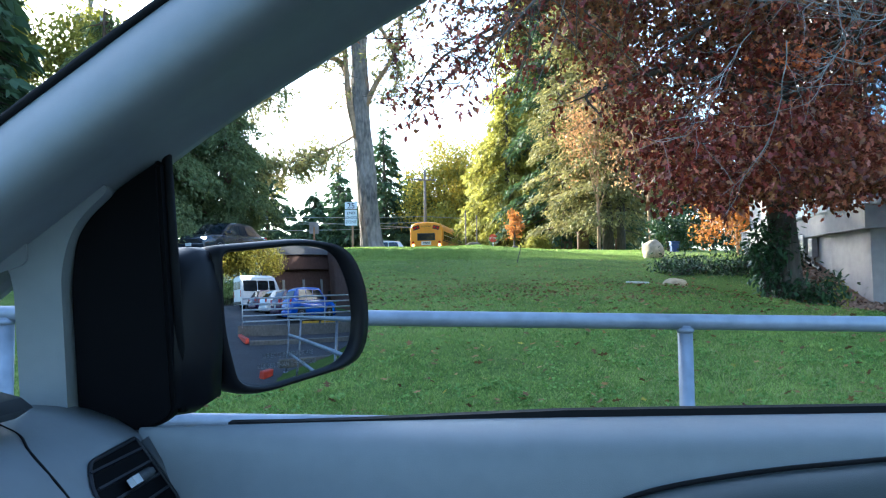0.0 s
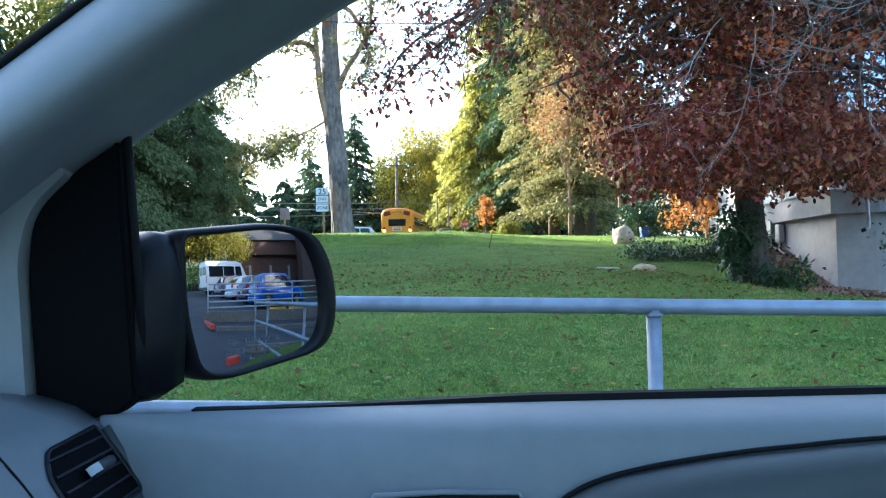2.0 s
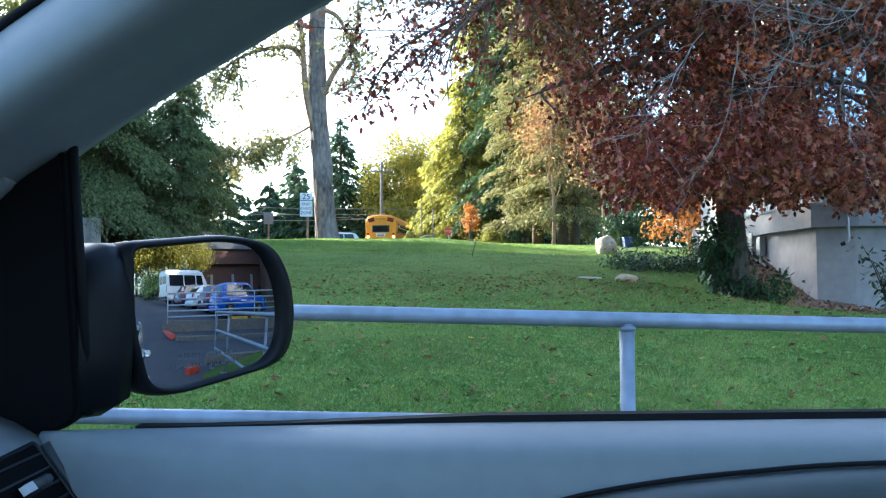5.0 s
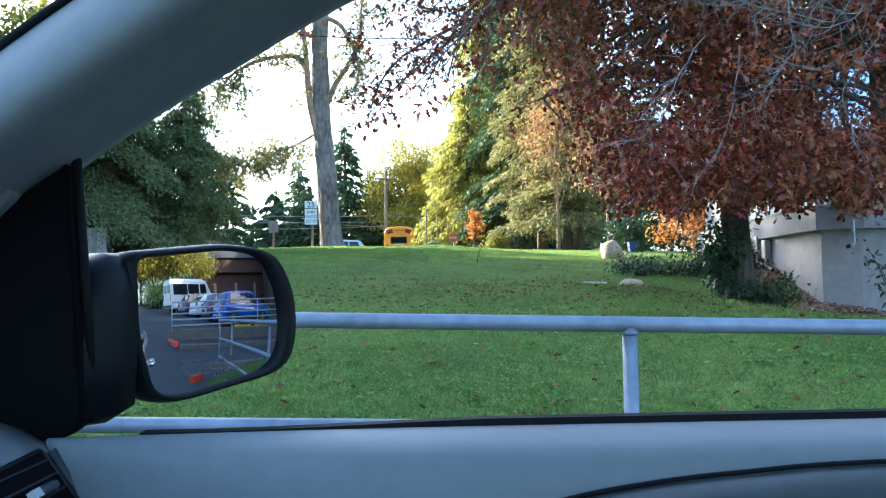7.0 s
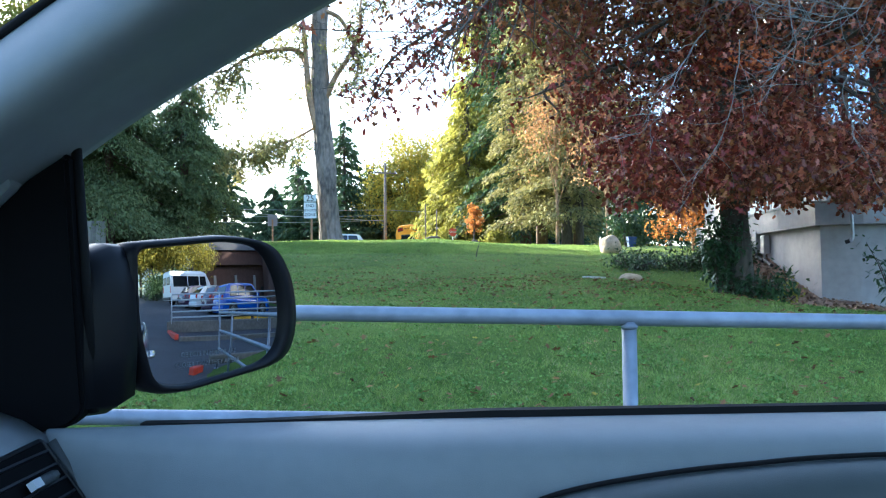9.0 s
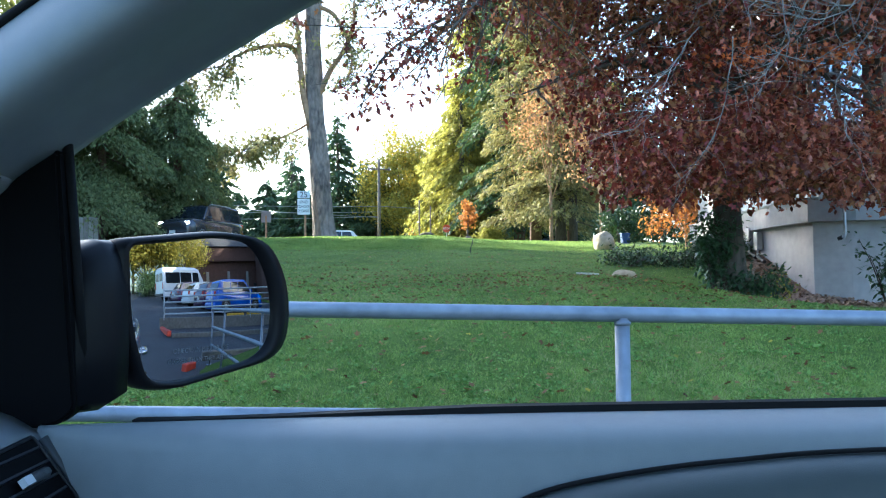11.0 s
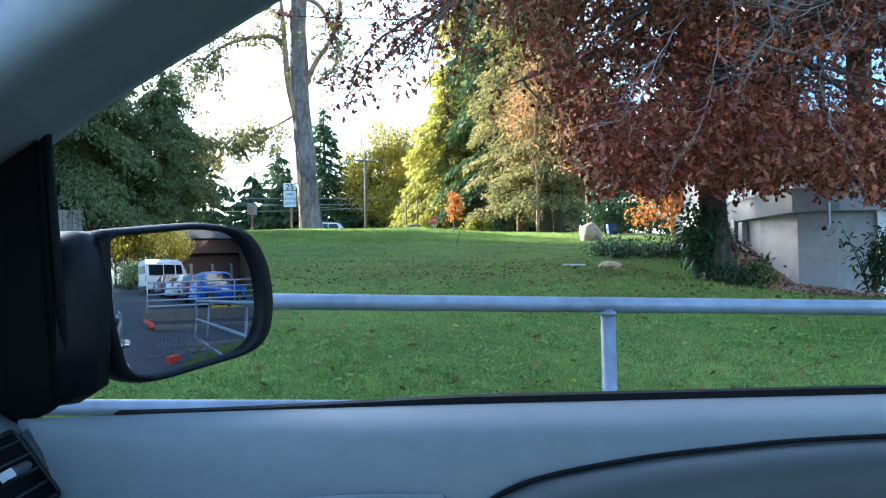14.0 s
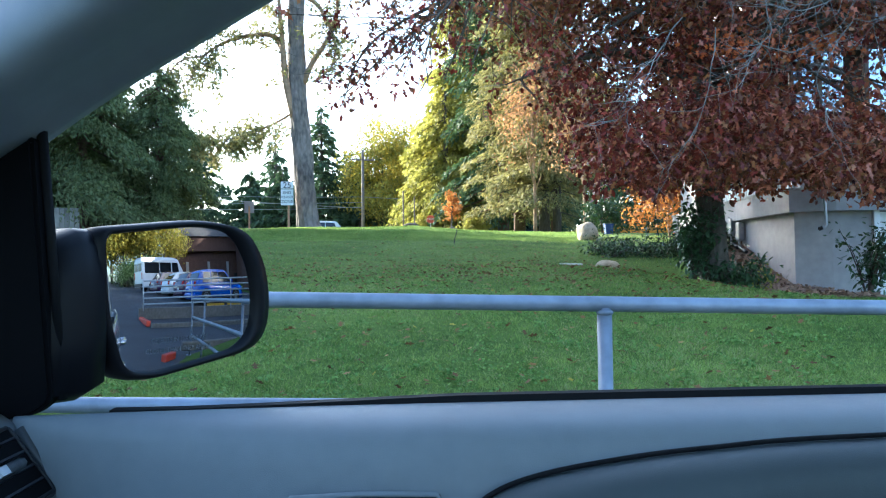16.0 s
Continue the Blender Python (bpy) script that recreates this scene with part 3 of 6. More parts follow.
# A-pillar trim: a sleeve from the dash up to the roof
low = [Vector(p) for p in ((-0.56, 0.965, 1.22), (-0.43, 0.945, 1.315), (-0.303, 0.93, 1.408), (-0.22, 0.921, 1.463), (-0.132, 0.912, 1.515), (-0.033, 0.904, 1.572), (0.1, 0.89, 1.635), (0.25, 0.87, 1.69))]
high = [Vector(p) for p in ((-0.66, 0.83, 1.255), (-0.52, 0.815, 1.345), (-0.418, 0.802, 1.417), (-0.35, 0.8, 1.467), (-0.265, 0.797, 1.529), (-0.16, 0.79, 1.598), (-0.02, 0.775, 1.68), (0.15, 0.75, 1.745))]
rings = []
for a, b in zip(smooth_line(low, 4), smooth_line(high, 4)):
    mid = (a + b) / 2
    inward = Vector((0.42, -0.8, -0.42)).normalized()
    ring = [a + Vector((0, 0.03, 0.0)), a + Vector((-0.002, 0.008, -0.004)), a]
    for t in (0.1, 0.25, 0.4, 0.55, 0.68, 0.8, 0.9, 0.96):
        ring.append(a.lerp(b, t) + inward * 0.072 * math.sin(math.pi * t ** 1.9) ** 0.8)
    ring += [b, b + Vector((-0.012, 0.012, 0.006)), b + Vector((-0.02, 0.04, 0.01)), mid + Vector((-0.03, 0.06, 0.03))]
    rings.append(ring)
part("pillar_trim", loft(bmesh.new(), rings), M_TRIM, car, "grey front pillar trim", smooth=True)
part("windscreen_seal", tube(bmesh.new(), [p + Vector((-0.008, 0.006, 0.006)) for p in smooth_line(high, 4)], 0.005, 8), M_RUBBER, car, "black windscreen edge", smooth=True)

# trim between the quarter window and the mirror sail
quarter = rounded([(-0.458, 1.29), (-0.458, 1.11), (-0.407, 1.11), (-0.407, 1.285), (-0.392, 1.335), (-0.35, 1.372), (-0.42, 1.43), (-0.52, 1.36)], [0.03, 0.004, 0.004, 0.02, 0.03, 0.01, 0.02, 0.02])
q = bmesh.new()
prism(q, quarter, lambda u, v, s: (u, win_y(v) - (0.035 if s else -0.02), v))
part("quarter_pillar_trim", q, M_TRIM, car, "grey upright trim beside the quarter window", smooth=False)
# web under the diagonal pillar, round the top of the quarter window
web = rounded([(-0.7, 1.15), (-0.56, 1.225), (-0.475, 1.283), (-0.44, 1.295), (-0.44, 1.36), (-0.62, 1.25)], 0.008, 3)
q = bmesh.new()
prism(q, web, lambda u, v, s: (u, win_y(v) - (0.04 if s else -0.02), v))
part("pillar_web", q, M_TRIM, car, "grey lower edge of the front pillar", smooth=False)

# mirror sail: black triangular cover
sail = rounded([(-0.303, 1.405), (-0.345, 1.378), (-0.395, 1.335), (-0.405, 1.27), (-0.404, 1.105), (-0.318, 1.112), (-0.297, 1.128)], [0.006, 0.01, 0.03, 0.02, 0.006, 0.012, 0.01])
q = bmesh.new()
prism(q, sail, lambda u, v, s: (u, win_y(v) - (0.018 if s else -0.01), v))
bmesh.ops.bevel(q, geom=list(q.edges), offset=0.004, segments=2, affect="EDGES")
part("mirror_sail", q, M_BLACKP, car, "matt black triangular mirror cover", smooth=False)
part("window_channel", tube(bmesh.new(), [(-0.294, win_y(1.128) + 0.004, 1.128), (-0.297, win_y(1.28) + 0.004, 1.28), (-0.301, win_y(1.42) + 0.004, 1.42)], 0.006, 8), M_RUBBER, car, "black rubber window channel", smooth=True)

# dashboard: a section swept across the car; its face slopes towards the seat
dash_section = [(-1.25, 1.08), (-0.8, 1.145), (-0.5, 1.145), (-0.42, 1.141), (-0.39, 1.135), (-0.36, 1.124), (-0.343, 1.1135), (-0.334, 1.107), (-0.286, 1.037), (-0.25, 0.95), (-0.25, 0.6), (-1.25, 0.6)]
dashboard = part("dashboard", loft(bmesh.new(), [[(x, y, z) for x, z in dash_section] for y in np.linspace(-0.7, 0.948, 24)]), M_TRIM, car, "pale blue-grey dashboard end", smooth=True)
part("dash_seam", tube(bmesh.new(), smooth_line([(-0.43, 0.815, 1.1415), (-0.4125, 0.80, 1.1395), (-0.3826, 0.778, 1.1325), (-0.36, 0.748, 1.1242), (-0.335, 0.731, 1.1078), (-0.32, 0.735, 1.0868), (-0.29, 0.74, 1.043)], 6), 0.0013, 6), M_RUBBER, dashboard, "thin dark seam", smooth=True)
upper = bmesh.new()
loft(upper, [[(-1.25, y, 1.05), (-0.8, y, 1.175), (-0.5, y, 1.178), (-0.41, y, 1.173), (-0.385, y, 1.166), (-0.374, y, 1.157), (-0.39, y, 1.147), (-1.25, y, 1.03)] for y in np.linspace(-0.7, 0.785, 12)])
part("dash_top_pad", upper, M_TRIM_D, car, "dark grey upper dashboard pad", smooth=True)


def face_at(y, s, out=0.0):
    """A place on the dashboard's sloping face: y across the car, s down the slope, out from it."""
    return Vector((-0.334 + 0.566 * s + 0.825 * out, y, 1.107 - 0.825 * s + 0.566 * out))


vent = part("air_vent", prism(bmesh.new(), rounded([(0.925, 0.002), (0.932, 0.085), (0.775, 0.085), (0.775, 0.03), (0.80, 0.006)], [0.006, 0.012, 0.014, 0.012, 0.012]), lambda u, v, s: face_at(u, v, 0.0015 if s else -0.03)), M_BLACKP, dashboard, "black side air vent")
ring_line = [face_at(y, s, 0.002) for y, s in rounded([(0.925, 0.002), (0.932, 0.085), (0.775, 0.085), (0.775, 0.03), (0.80, 0.006)], [0.006, 0.012, 0.014, 0.012, 0.012])]
part("vent_rim", tube(bmesh.new(), ring_line + ring_line[:1], 0.0022, 6), M_VENT, vent, smooth=True)
for k in range(5):
    s = 0.014 + 0.0165 * k
    part("vent_slat", loft(bmesh.new(), [[face_at(y, s, 0.004), face_at(y, s + 0.0025, 0.0045), face_at(y, s + 0.006, -0.008), face_at(y, s + 0.003, -0.008)] for y in (0.784 + 0.004 * (k < 1), 0.85, 0.921)]), M_VENT, vent)
knob = part("vent_knob", loft(bmesh.new(), [[face_at(y, s, o) for s, o in ((0.038, 0.004), (0.037, 0.010), (0.040, 0.014), (0.045, 0.014), (0.048, 0.010), (0.047, 0.004))] for y in (0.84, 0.845, 0.875, 0.89)]), M_TRIM_D, vent, smooth=True)
# pale lens material stands in for the bright reflection on the chrome tip
part("knob_tip", loft(bmesh.new(), [[face_at(y, s, o) for s, o in ((0.038, 0.008), (0.038, 0.0145), (0.047, 0.0145), (0.047, 0.008))] for y in (0.832, 0.850)]), M_LAMP_CLEAR, knob, "knob tip coloured pale for its chrome glint")
part("dash_end_cap", loft(bmesh.new(), [[face_at(0.934, s, 0.001), face_at(0.938, s, 0.008), face_at(0.948, s, 0.008), face_at(0.952, s, -0.002)] for s in (0.008, 0.04, 0.1, 0.16)]), M_TRIM_D, dashboard, "blue-grey strip beside the vent", smooth=True)

# door mirror: rounded housing with a convex glass
RM = 1.25
NL = Vector((0.794, -0.6076, -0.003)).normalized()
GL = Vector((-0.2545, 1.031, 1.2295))
GO = GL - NL * RM
TU = Vector((-NL.y, NL.x, 0)).normalized() * -1     # along the glass, outwards
TU = TU if TU.y > 0 else -TU
TV = Vector((0, 0, 1))


def on_glass(u, v, lift=0.0):
    """A place on the convex glass: u outwards and v up, in metres from its inner edge."""
    p = GL + TU * u + TV * v
    d = (p - GO)
    return GO + d.normalized() * (RM + lift)


glass_outline = rounded([(-0.014, 0.080), (0.128, 0.097), (0.195, 0.093), (0.229, 0.045), (0.239, -0.002), (0.231, -0.045), (0.198, -0.067), (0.055, -0.085), (0.012, -0.079), (-0.012, -0.01)],
                        [0.014, 0.03, 0.03, 0.02, 0.02, 0.03, 0.03, 0.02, 0.02, 0.03], 5)
mirror = empty("door_mirror", pose(0, 0, 0))
mirror.parent = car
mirror["label"] = "black door mirror with a convex glass"
gm = bmesh.new()
cu_, cv_ = 0.105, 0.008
levels = [0.0, 0.2, 0.4, 0.6, 0.8, 0.92, 1.0]
grid_v = [[gm.verts.new(on_glass(cu_ + (u - cu_) * k, cv_ + (v - cv_) * k)) for u, v in glass_outline] for k in levels[1:]]
mid_v = gm.verts.new(on_glass(cu_, cv_))
ng = len(glass_outline)
for k in range(ng):
    gm.faces.new((mid_v, grid_v[0][k], grid_v[0][(k + 1) % ng]))
    for a, b in zip(grid_v, grid_v[1:]):
        gm.faces.new((a[k], b[k], b[(k + 1) % ng], a[(k + 1) % ng]))
bmesh.ops.recalc_face_normals(gm, faces=gm.faces)
gm.normal_update()
if gm.faces[0].normal.dot(NL) < 0:
    bmesh.ops.reverse_faces(gm, faces=gm.faces)
mirror_glass = part("mirror_glass", gm, M_MIRROR, mirror, "convex mirror glass reflecting the car park", smooth=True)
mirror_glass.data.normals_split_custom_set_from_vertices([(v.co - GO).normalized() for v in mirror_glass.data.vertices])
shape = []
for k, lift, bulge in ((1.0, -0.004, 0), (1.01, 0.003, 0), (1.05, 0.009, 0), (1.13, 0.006, 0), (1.19, -0.006, 0), (1.20, -0.025, 0), (1.14, -0.06, 0), (0.98, -0.09, 0), (0.65, -0.112, 0), (0.3, -0.12, 0)):
    grow = max(0.0, min(1.0, (k - 1) / 0.13)) if lift > -0.05 else 0.7
    shape.append([on_glass(cu_ + (u - cu_) * (1 + (k - 1) * 0.82) + 0.026 * grow * smoothstep(0.12, 0.22, u), cv_ + (v - cv_) * (1 + (k - 1) * 0.62 if k > 1 else k), lift) for u, v in glass_outline])
hm = bmesh.new()
loft(hm, shape, caps=False)
hm.faces.new([v for v in hm.verts][-ng:])
bmesh.ops.recalc_face_normals(hm, faces=hm.faces)
part("mirror_housing", hm, M_HOUSING, mirror, "glossy black mirror housing", smooth=True)
foot = bmesh.new()
foot_rings = []
for (tx, ty, tz), (lx, ly, lz) in (((-0.304, 0.955, 1.292), (-0.30, 0.955, 1.122)), ((-0.293, 0.968, 1.305), (-0.291, 0.966, 1.122)), ((-0.278, 0.99, 1.316), (-0.269, 0.985, 1.123)),
                                   ((-0.2655, 1.014, 1.3165), (-0.2605, 1.008, 1.130)), ((-0.27, 1.04, 1.305), (-0.268, 1.035, 1.15))):
    top, low_ = Vector((tx, ty, tz)), Vector((lx, ly, lz))
    back = Vector((-0.075, 0.035, 0))
    edge = Vector((-0.02, 0.012, 0))
    foot_rings.append([low_ + edge, low_ + Vector((0, 0, 0.012)), low_.lerp(top, 0.35) + Vector((0.004, -0.003, 0)), low_.lerp(top, 0.7) + Vector((0.003, -0.002, 0)), top - Vector((0.001, 0, 0.02)), top + Vector((-0.008, 0.004, -0.005)), top + edge, top + back, low_ + back])
loft(foot, foot_rings)
part("mirror_foot", foot, M_HOUSING, mirror, "black mirror arm on the door", smooth=True)


def glass_text(text, u, v, size):
    me_ob = letters(text, size, M_ETCH, Matrix(), mirror_glass, "etched_warning", depth=0.0)
    me = me_ob.data
    for vert in me.vertices:
        p = on_glass(u + vert.co.x, v + vert.co.y, 0.0004)
        vert.co = p
    return me_ob


glass_text("OBJECTS IN MIRROR ARE", 0.098, -0.0475, 0.0085)
glass_text("CLOSER THAN THEY APPEAR", 0.098, -0.060, 0.0085)

# outer side of the car, seen in the mirror
side_sec = [(0.985, 1.108), (1.0, 1.07), (1.018, 0.95), (1.024, 0.8), (1.012, 0.6), (0.995, 0.42), (0.99, 0.32), (0.984, 0.32), (0.984, 1.1)]
part("outer_side", loft(bmesh.new(), [[(x, y - 0.05 * max(0, x - 1.6) ** 2, z) for y, z in side_sec] for x in np.linspace(-0.6, 2.7, 24)]), M_SILVERCAR, car, "grey painted doors seen in the mirror", smooth=True)
for x in (0.86, 1.78):
    hdl = part("door_handle", tube(bmesh.new(), smooth_line([(x - 0.1, 1.02, 0.93), (x - 0.08, 1.05, 0.932), (x + 0.08, 1.05, 0.932), (x + 0.1, 1.018, 0.93)], 4), 0.016, 8), M_CHROME, car, "chrome outer door handle", smooth=True)
# unseen shell: roof, floor, far side, back, so that light enters by the windows alone
part("roof_lining", boxed((0.75, 0.02, 1.77), (1.75, 1.66, 0.05), bevel=0.02), M_TRIM, car, "grey roof lining")
part("floor_pan", boxed((0.4, 0.0, 0.36), (3.3, 1.8, 0.06)), M_TRIM_D, car, "dark carpeted floor")
part("far_door", boxed((0.5, -0.93, 0.72), (2.9, 0.1, 0.76), bevel=0.03), M_TRIM, car, "grey far door panel")
part("rear_bulkhead", boxed((2.0, 0.0, 0.8), (0.12, 1.8, 0.95), bevel=0.03), M_TRIM_D, car, "dark rear seat back")
part("rear_pillar", boxed((1.3, 0.9, 1.42), (0.12, 0.06, 0.68), (6, 0, 0), 0.015), M_TRIM, car, "grey centre pillar trim")
part("far_pillar", boxed((1.0, -0.88, 1.42), (0.12, 0.06, 0.68), (-6, 0, 0), 0.015), M_TRIM, car, "grey centre pillar trim")
part("rear_door_panel", boxed((1.68, 0.91, 0.75), (0.78, 0.1, 0.72), bevel=0.02), M_TRIM, car, "grey rear door panel")
# unseen seat behind the camera, added to darken the front pillar
seat = bmesh.new()
box(seat, (0.62, 0.02, 0.92), (0.17, 0.52, 0.8), (0, 12, 0), 0.06, 3)
box(seat, (0.73, 0.02, 1.46), (0.11, 0.28, 0.2), (0, 8, 0), 0.04, 3)
box(seat, (0.32, 0.02, 0.56), (0.56, 0.52, 0.16), (0, -6, 0), 0.05, 3)
part("front_seat", seat, M_TRIM_D, car, "dark seat added behind the camera to block light")
for sy, nm in ((0.3, "front_seat"),):
    st = bmesh.new()
    box(st, (0.95, -0.45, 0.95), (0.16, 0.5, 0.7), (0, -14, 0), 0.05)
    box(st, (0.7, -0.45, 0.62), (0.5, 0.5, 0.16), (0, -6, 0), 0.05)
    part(nm, st, M_TRIM_D, car, "dark grey cloth seat")

# ---------------------------------------------------------------- trees


def join(parts):
    """Joins (vertices, faces) pairs of equal face size."""
    vs, fs, n = [], [], 0
    for v, f in parts:
        vs.append(v)
        fs.append(f + n)
        n += len(v)
    return np.concatenate(vs), np.concatenate(fs)


def conifer(name, x, y, height, radius, material, label, tufts=9000, droop=0.35, size=0.42, base=0.06, bark=None, trunk_r=0.0, ragged=0.35, top_power=0.9, lean=0.0, base_z=None, category="conifer"):
    """A trunk with whorls of drooping boughs, each carrying many small needle sprays."""
    z0 = float(ground_z(x, y)) - 0.1 if base_z is None else base_z
    tree = empty(name, pose(x, y, z0))
    tagged(tree, label, category)
    tr = trunk_r or height * 0.022
    part("trunk", tube(bmesh.new(), [(lean * h * height, 0.05 * math.sin(h * 5), h * height) for h in np.linspace(0, 1, 10)], [tr * (1.15 - 1.05 * h) + 0.02 for h in np.linspace(0, 1, 10)], 9), bark or M_BARK_OAK, tree, smooth=True)
    nbough = int(height * 12)
    hh = base + (1 - base) * rng.random(nbough) ** 0.85
    az = rng.uniform(0, 2 * math.pi, nbough)
    reach = radius * np.clip(1 - (hh - base) / (1 - base), 0.03, 1) ** top_power * rng.uniform(1 - ragged, 1 + ragged * 0.4, nbough)
    start = np.stack([lean * hh * height, 0 * hh, hh * height], 1)
    out = np.stack([np.cos(az), np.sin(az), np.zeros(nbough)], 1)
    end = start + out * reach[:, None]
    end[:, 2] += reach * (0.12 - droop)
    boughs = line_mesh(start, start + (end - start) * 0.9, tr * 0.22, 0.012)
    tagged(raw("bough_wood", *boughs, bark or M_BARK_OAK, tree), kind="stuff")
    which = rng.choice(nbough, tufts, p=reach ** 1.5 / (reach ** 1.5).sum())
    s = rng.random(tufts) ** 0.6
    c = start[which] + out[which] * (reach[which] * s)[:, None]
    c[:, 2] += reach[which] * (0.12 * s - droop * s * s) + rng.normal(0, 0.10, tufts) - np.abs(rng.normal(0, 0.16, tufts)) * droop * 2
    side = np.stack([-out[which, 1], out[which, 0], np.zeros(tufts)], 1)
    c += side * (rng.normal(0, 0.16, tufts) * reach[which] * (0.4 + 0.6 * s))[:, None]
    along = out[which] * rng.uniform(0.2, 1, tufts)[:, None] + side * rng.normal(0, 0.6, tufts)[:, None]
    along[:, 2] -= rng.uniform(0.1, 1.3, tufts) * (0.3 + droop)
    along /= np.linalg.norm(along, axis=1)[:, None]
    across = np.cross(along, rng.normal(size=(tufts, 3)) + np.array([0, 0, 0.8]))
    across /= np.linalg.norm(across, axis=1)[:, None]
    raw("crown", *leaf_mesh(c, along, across * 1.4, rng.uniform(0.5, 1.3, tufts) * size, "spray", 0.1), material, tree)
    return tree


def broadleaf(name, x, y, height, radius, material, label, leaves=9000, size=0.22, crown_base=0.25, bark=None, trunk_r=0.12, limbs=14, shape="diamond", squash=1.0, gaps=0.45, base_z=None, category="tree", second=None, lean=0.0):
    """A trunk with rising limbs and an uneven crown of many small leaves round clumps."""
    z0 = float(ground_z(x, y)) - 0.1 if base_z is None else base_z
    tree = empty(name, pose(x, y, z0))
    tagged(tree, label, category)
    bk = bark or M_BARK_OAK
    part("trunk", tube(bmesh.new(), [(0.15 * math.sin(h * 3 + x) * h + lean * h * height, 0.1 * math.sin(h * 4) * h, h * height * 0.82) for h in np.linspace(0, 1, 9)], [trunk_r * (1.2 - 1.05 * h) for h in np.linspace(0, 1, 9)], 9), bk, tree, smooth=True)
    ends = []
    for k in range(limbs):
        h0 = crown_base * 0.8 + (0.75 - crown_base * 0.8) * k / limbs
        a = rng.uniform(0, 2 * math.pi)
        top = h0 + rng.uniform(0.15, 0.4)
        r = radius * rng.uniform(0.45, 1.0) * (1.1 - max(0, top - 0.55))
        p0 = Vector((lean * h0 * height, 0, h0 * height * 0.95))
        p2 = Vector((math.cos(a) * r + lean * top * height, math.sin(a) * r, min(top, 0.98) * height))
        p1 = p0.lerp(p2, 0.5) + Vector((rng.normal(0, 0.1) * r, rng.normal(0, 0.1) * r, 0.08 * height))
        part("limb", tube(bmesh.new(), smooth_line([p0, p1, p2], 3), [trunk_r * 0.38, trunk_r * 0.3, trunk_r * 0.25, trunk_r * 0.2, trunk_r * 0.15, trunk_r * 0.1, 0.008], 5), bk, tree, smooth=True)
        for _ in range(5):
            ends.append(np.array(p1.lerp(p2, rng.uniform(0.1, 1.1))) + rng.normal(0, 0.16, 3) * radius)
    nclump = 60
    th, ph = rng.uniform(0, 2 * math.pi, nclump), np.arccos(rng.uniform(-0.75, 1, nclump))
    rr = rng.uniform(0.45, 1.05, nclump)
    mid = (crown_base + 1) / 2 * height
    half = (1 - crown_base) / 2 * height * squash
    cl = np.stack([np.cos(th) * np.sin(ph) * rr * radius + lean * mid, np.sin(th) * np.sin(ph) * rr * radius, mid + np.cos(ph) * rr * half], 1)
    cl = np.concatenate([cl, np.array(ends)])
    w = rng.uniform(0.3, 1.0, len(cl)) ** 1.5
    which = rng.choice(len(cl), leaves, p=w / w.sum())
    c = cl[which] + rng.normal(0, 1, (leaves, 3)) * radius * gaps * 0.42 * np.array([1, 1, 0.75])
    u, v = rand_turns(leaves, 0.3)
    u[:, 2] -= 0.4
    cut = leaves if second is None else int(leaves * 0.6)
    raw("crown", *leaf_mesh(c[:cut], u[:cut], v[:cut], rng.uniform(0.6, 1.25, cut) * size, shape), material, tree)
    if second is not None:
        raw("crown", *leaf_mesh(c[cut:], u[cut:], v[cut:], rng.uniform(0.6, 1.25, leaves - cut) * size, shape), second, tree, "differently coloured leaves of the same crown")
    return tree


# dark cedars at the foot of the far road
conifer("cedar_tree", -13.2, 39.0, 9.5, 4.1, M_CEDAR, "dense dark green cedar with boughs to the ground", 70000, 0.6, 0.19, 0.14, M_BARK_RED, 0.3, 0.45, 0.45, category="cedar")
conifer("cedar_tree", -10.3, 41.0, 8.2, 2.9, M_CEDAR, "dense dark green cedar with boughs to the ground", 58000, 0.6, 0.18, 0.0, M_BARK_RED, 0.28, 0.4, 0.4, category="cedar")
conifer("cedar_tree", -16.5, 41.5, 12.5, 4.2, M_CEDAR, "tall dark green cedar with sunlit tips", 26000, 0.55, 0.28, 0.1, M_BARK_RED, 0.35, 0.45, 0.5, category="cedar")
conifer("cedar_tree", -14.4, 45.5, 12.0, 3.0, M_CEDAR, "tall cedar with browning tips behind the others", 18000, 0.45, 0.34, 0.05, None, 0.3, 0.5, 0.6)
# far trees through the windscreen; the two firs are made taller to shade the oak
conifer("fir_tree", -27.5, 50, 31, 5.2, M_CONIFER, "tall dark green fir beside the street", 15000, 0.35, 0.5, 0.04)
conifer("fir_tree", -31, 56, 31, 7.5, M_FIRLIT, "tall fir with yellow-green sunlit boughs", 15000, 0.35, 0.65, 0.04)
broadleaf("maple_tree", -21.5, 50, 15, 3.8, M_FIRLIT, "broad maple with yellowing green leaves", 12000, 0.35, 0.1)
broadleaf("maple_tree", -27, 47, 15, 4.0, M_YELLOW, "broad maple with yellowing leaves", 9000, 0.32, 0.1)
# tall firs added along the lane ahead of the car, only to shade the lawn
for x, y, h in ((-24, 10, 20), (-27, 15.5, 22), (-24, 21, 21), (-28, 27, 22), (-25, 33, 20), (-32, 20, 24), (-30, 38, 20), (-33, 10, 22), (-22.5, 16, 17), (-23.5, 27, 17), (-25.5, 43.5, 31), (-22.5, 40, 27), (-29, 50, 32), (-31, 46, 24), (-29, 33, 22), (-34, 42, 25)):
    conifer("fir_tree", x, y, h, 4.6, M_CONIFER, "tall dark fir added to shade the lawn", 3600, 0.35, 1.05, 0.0)
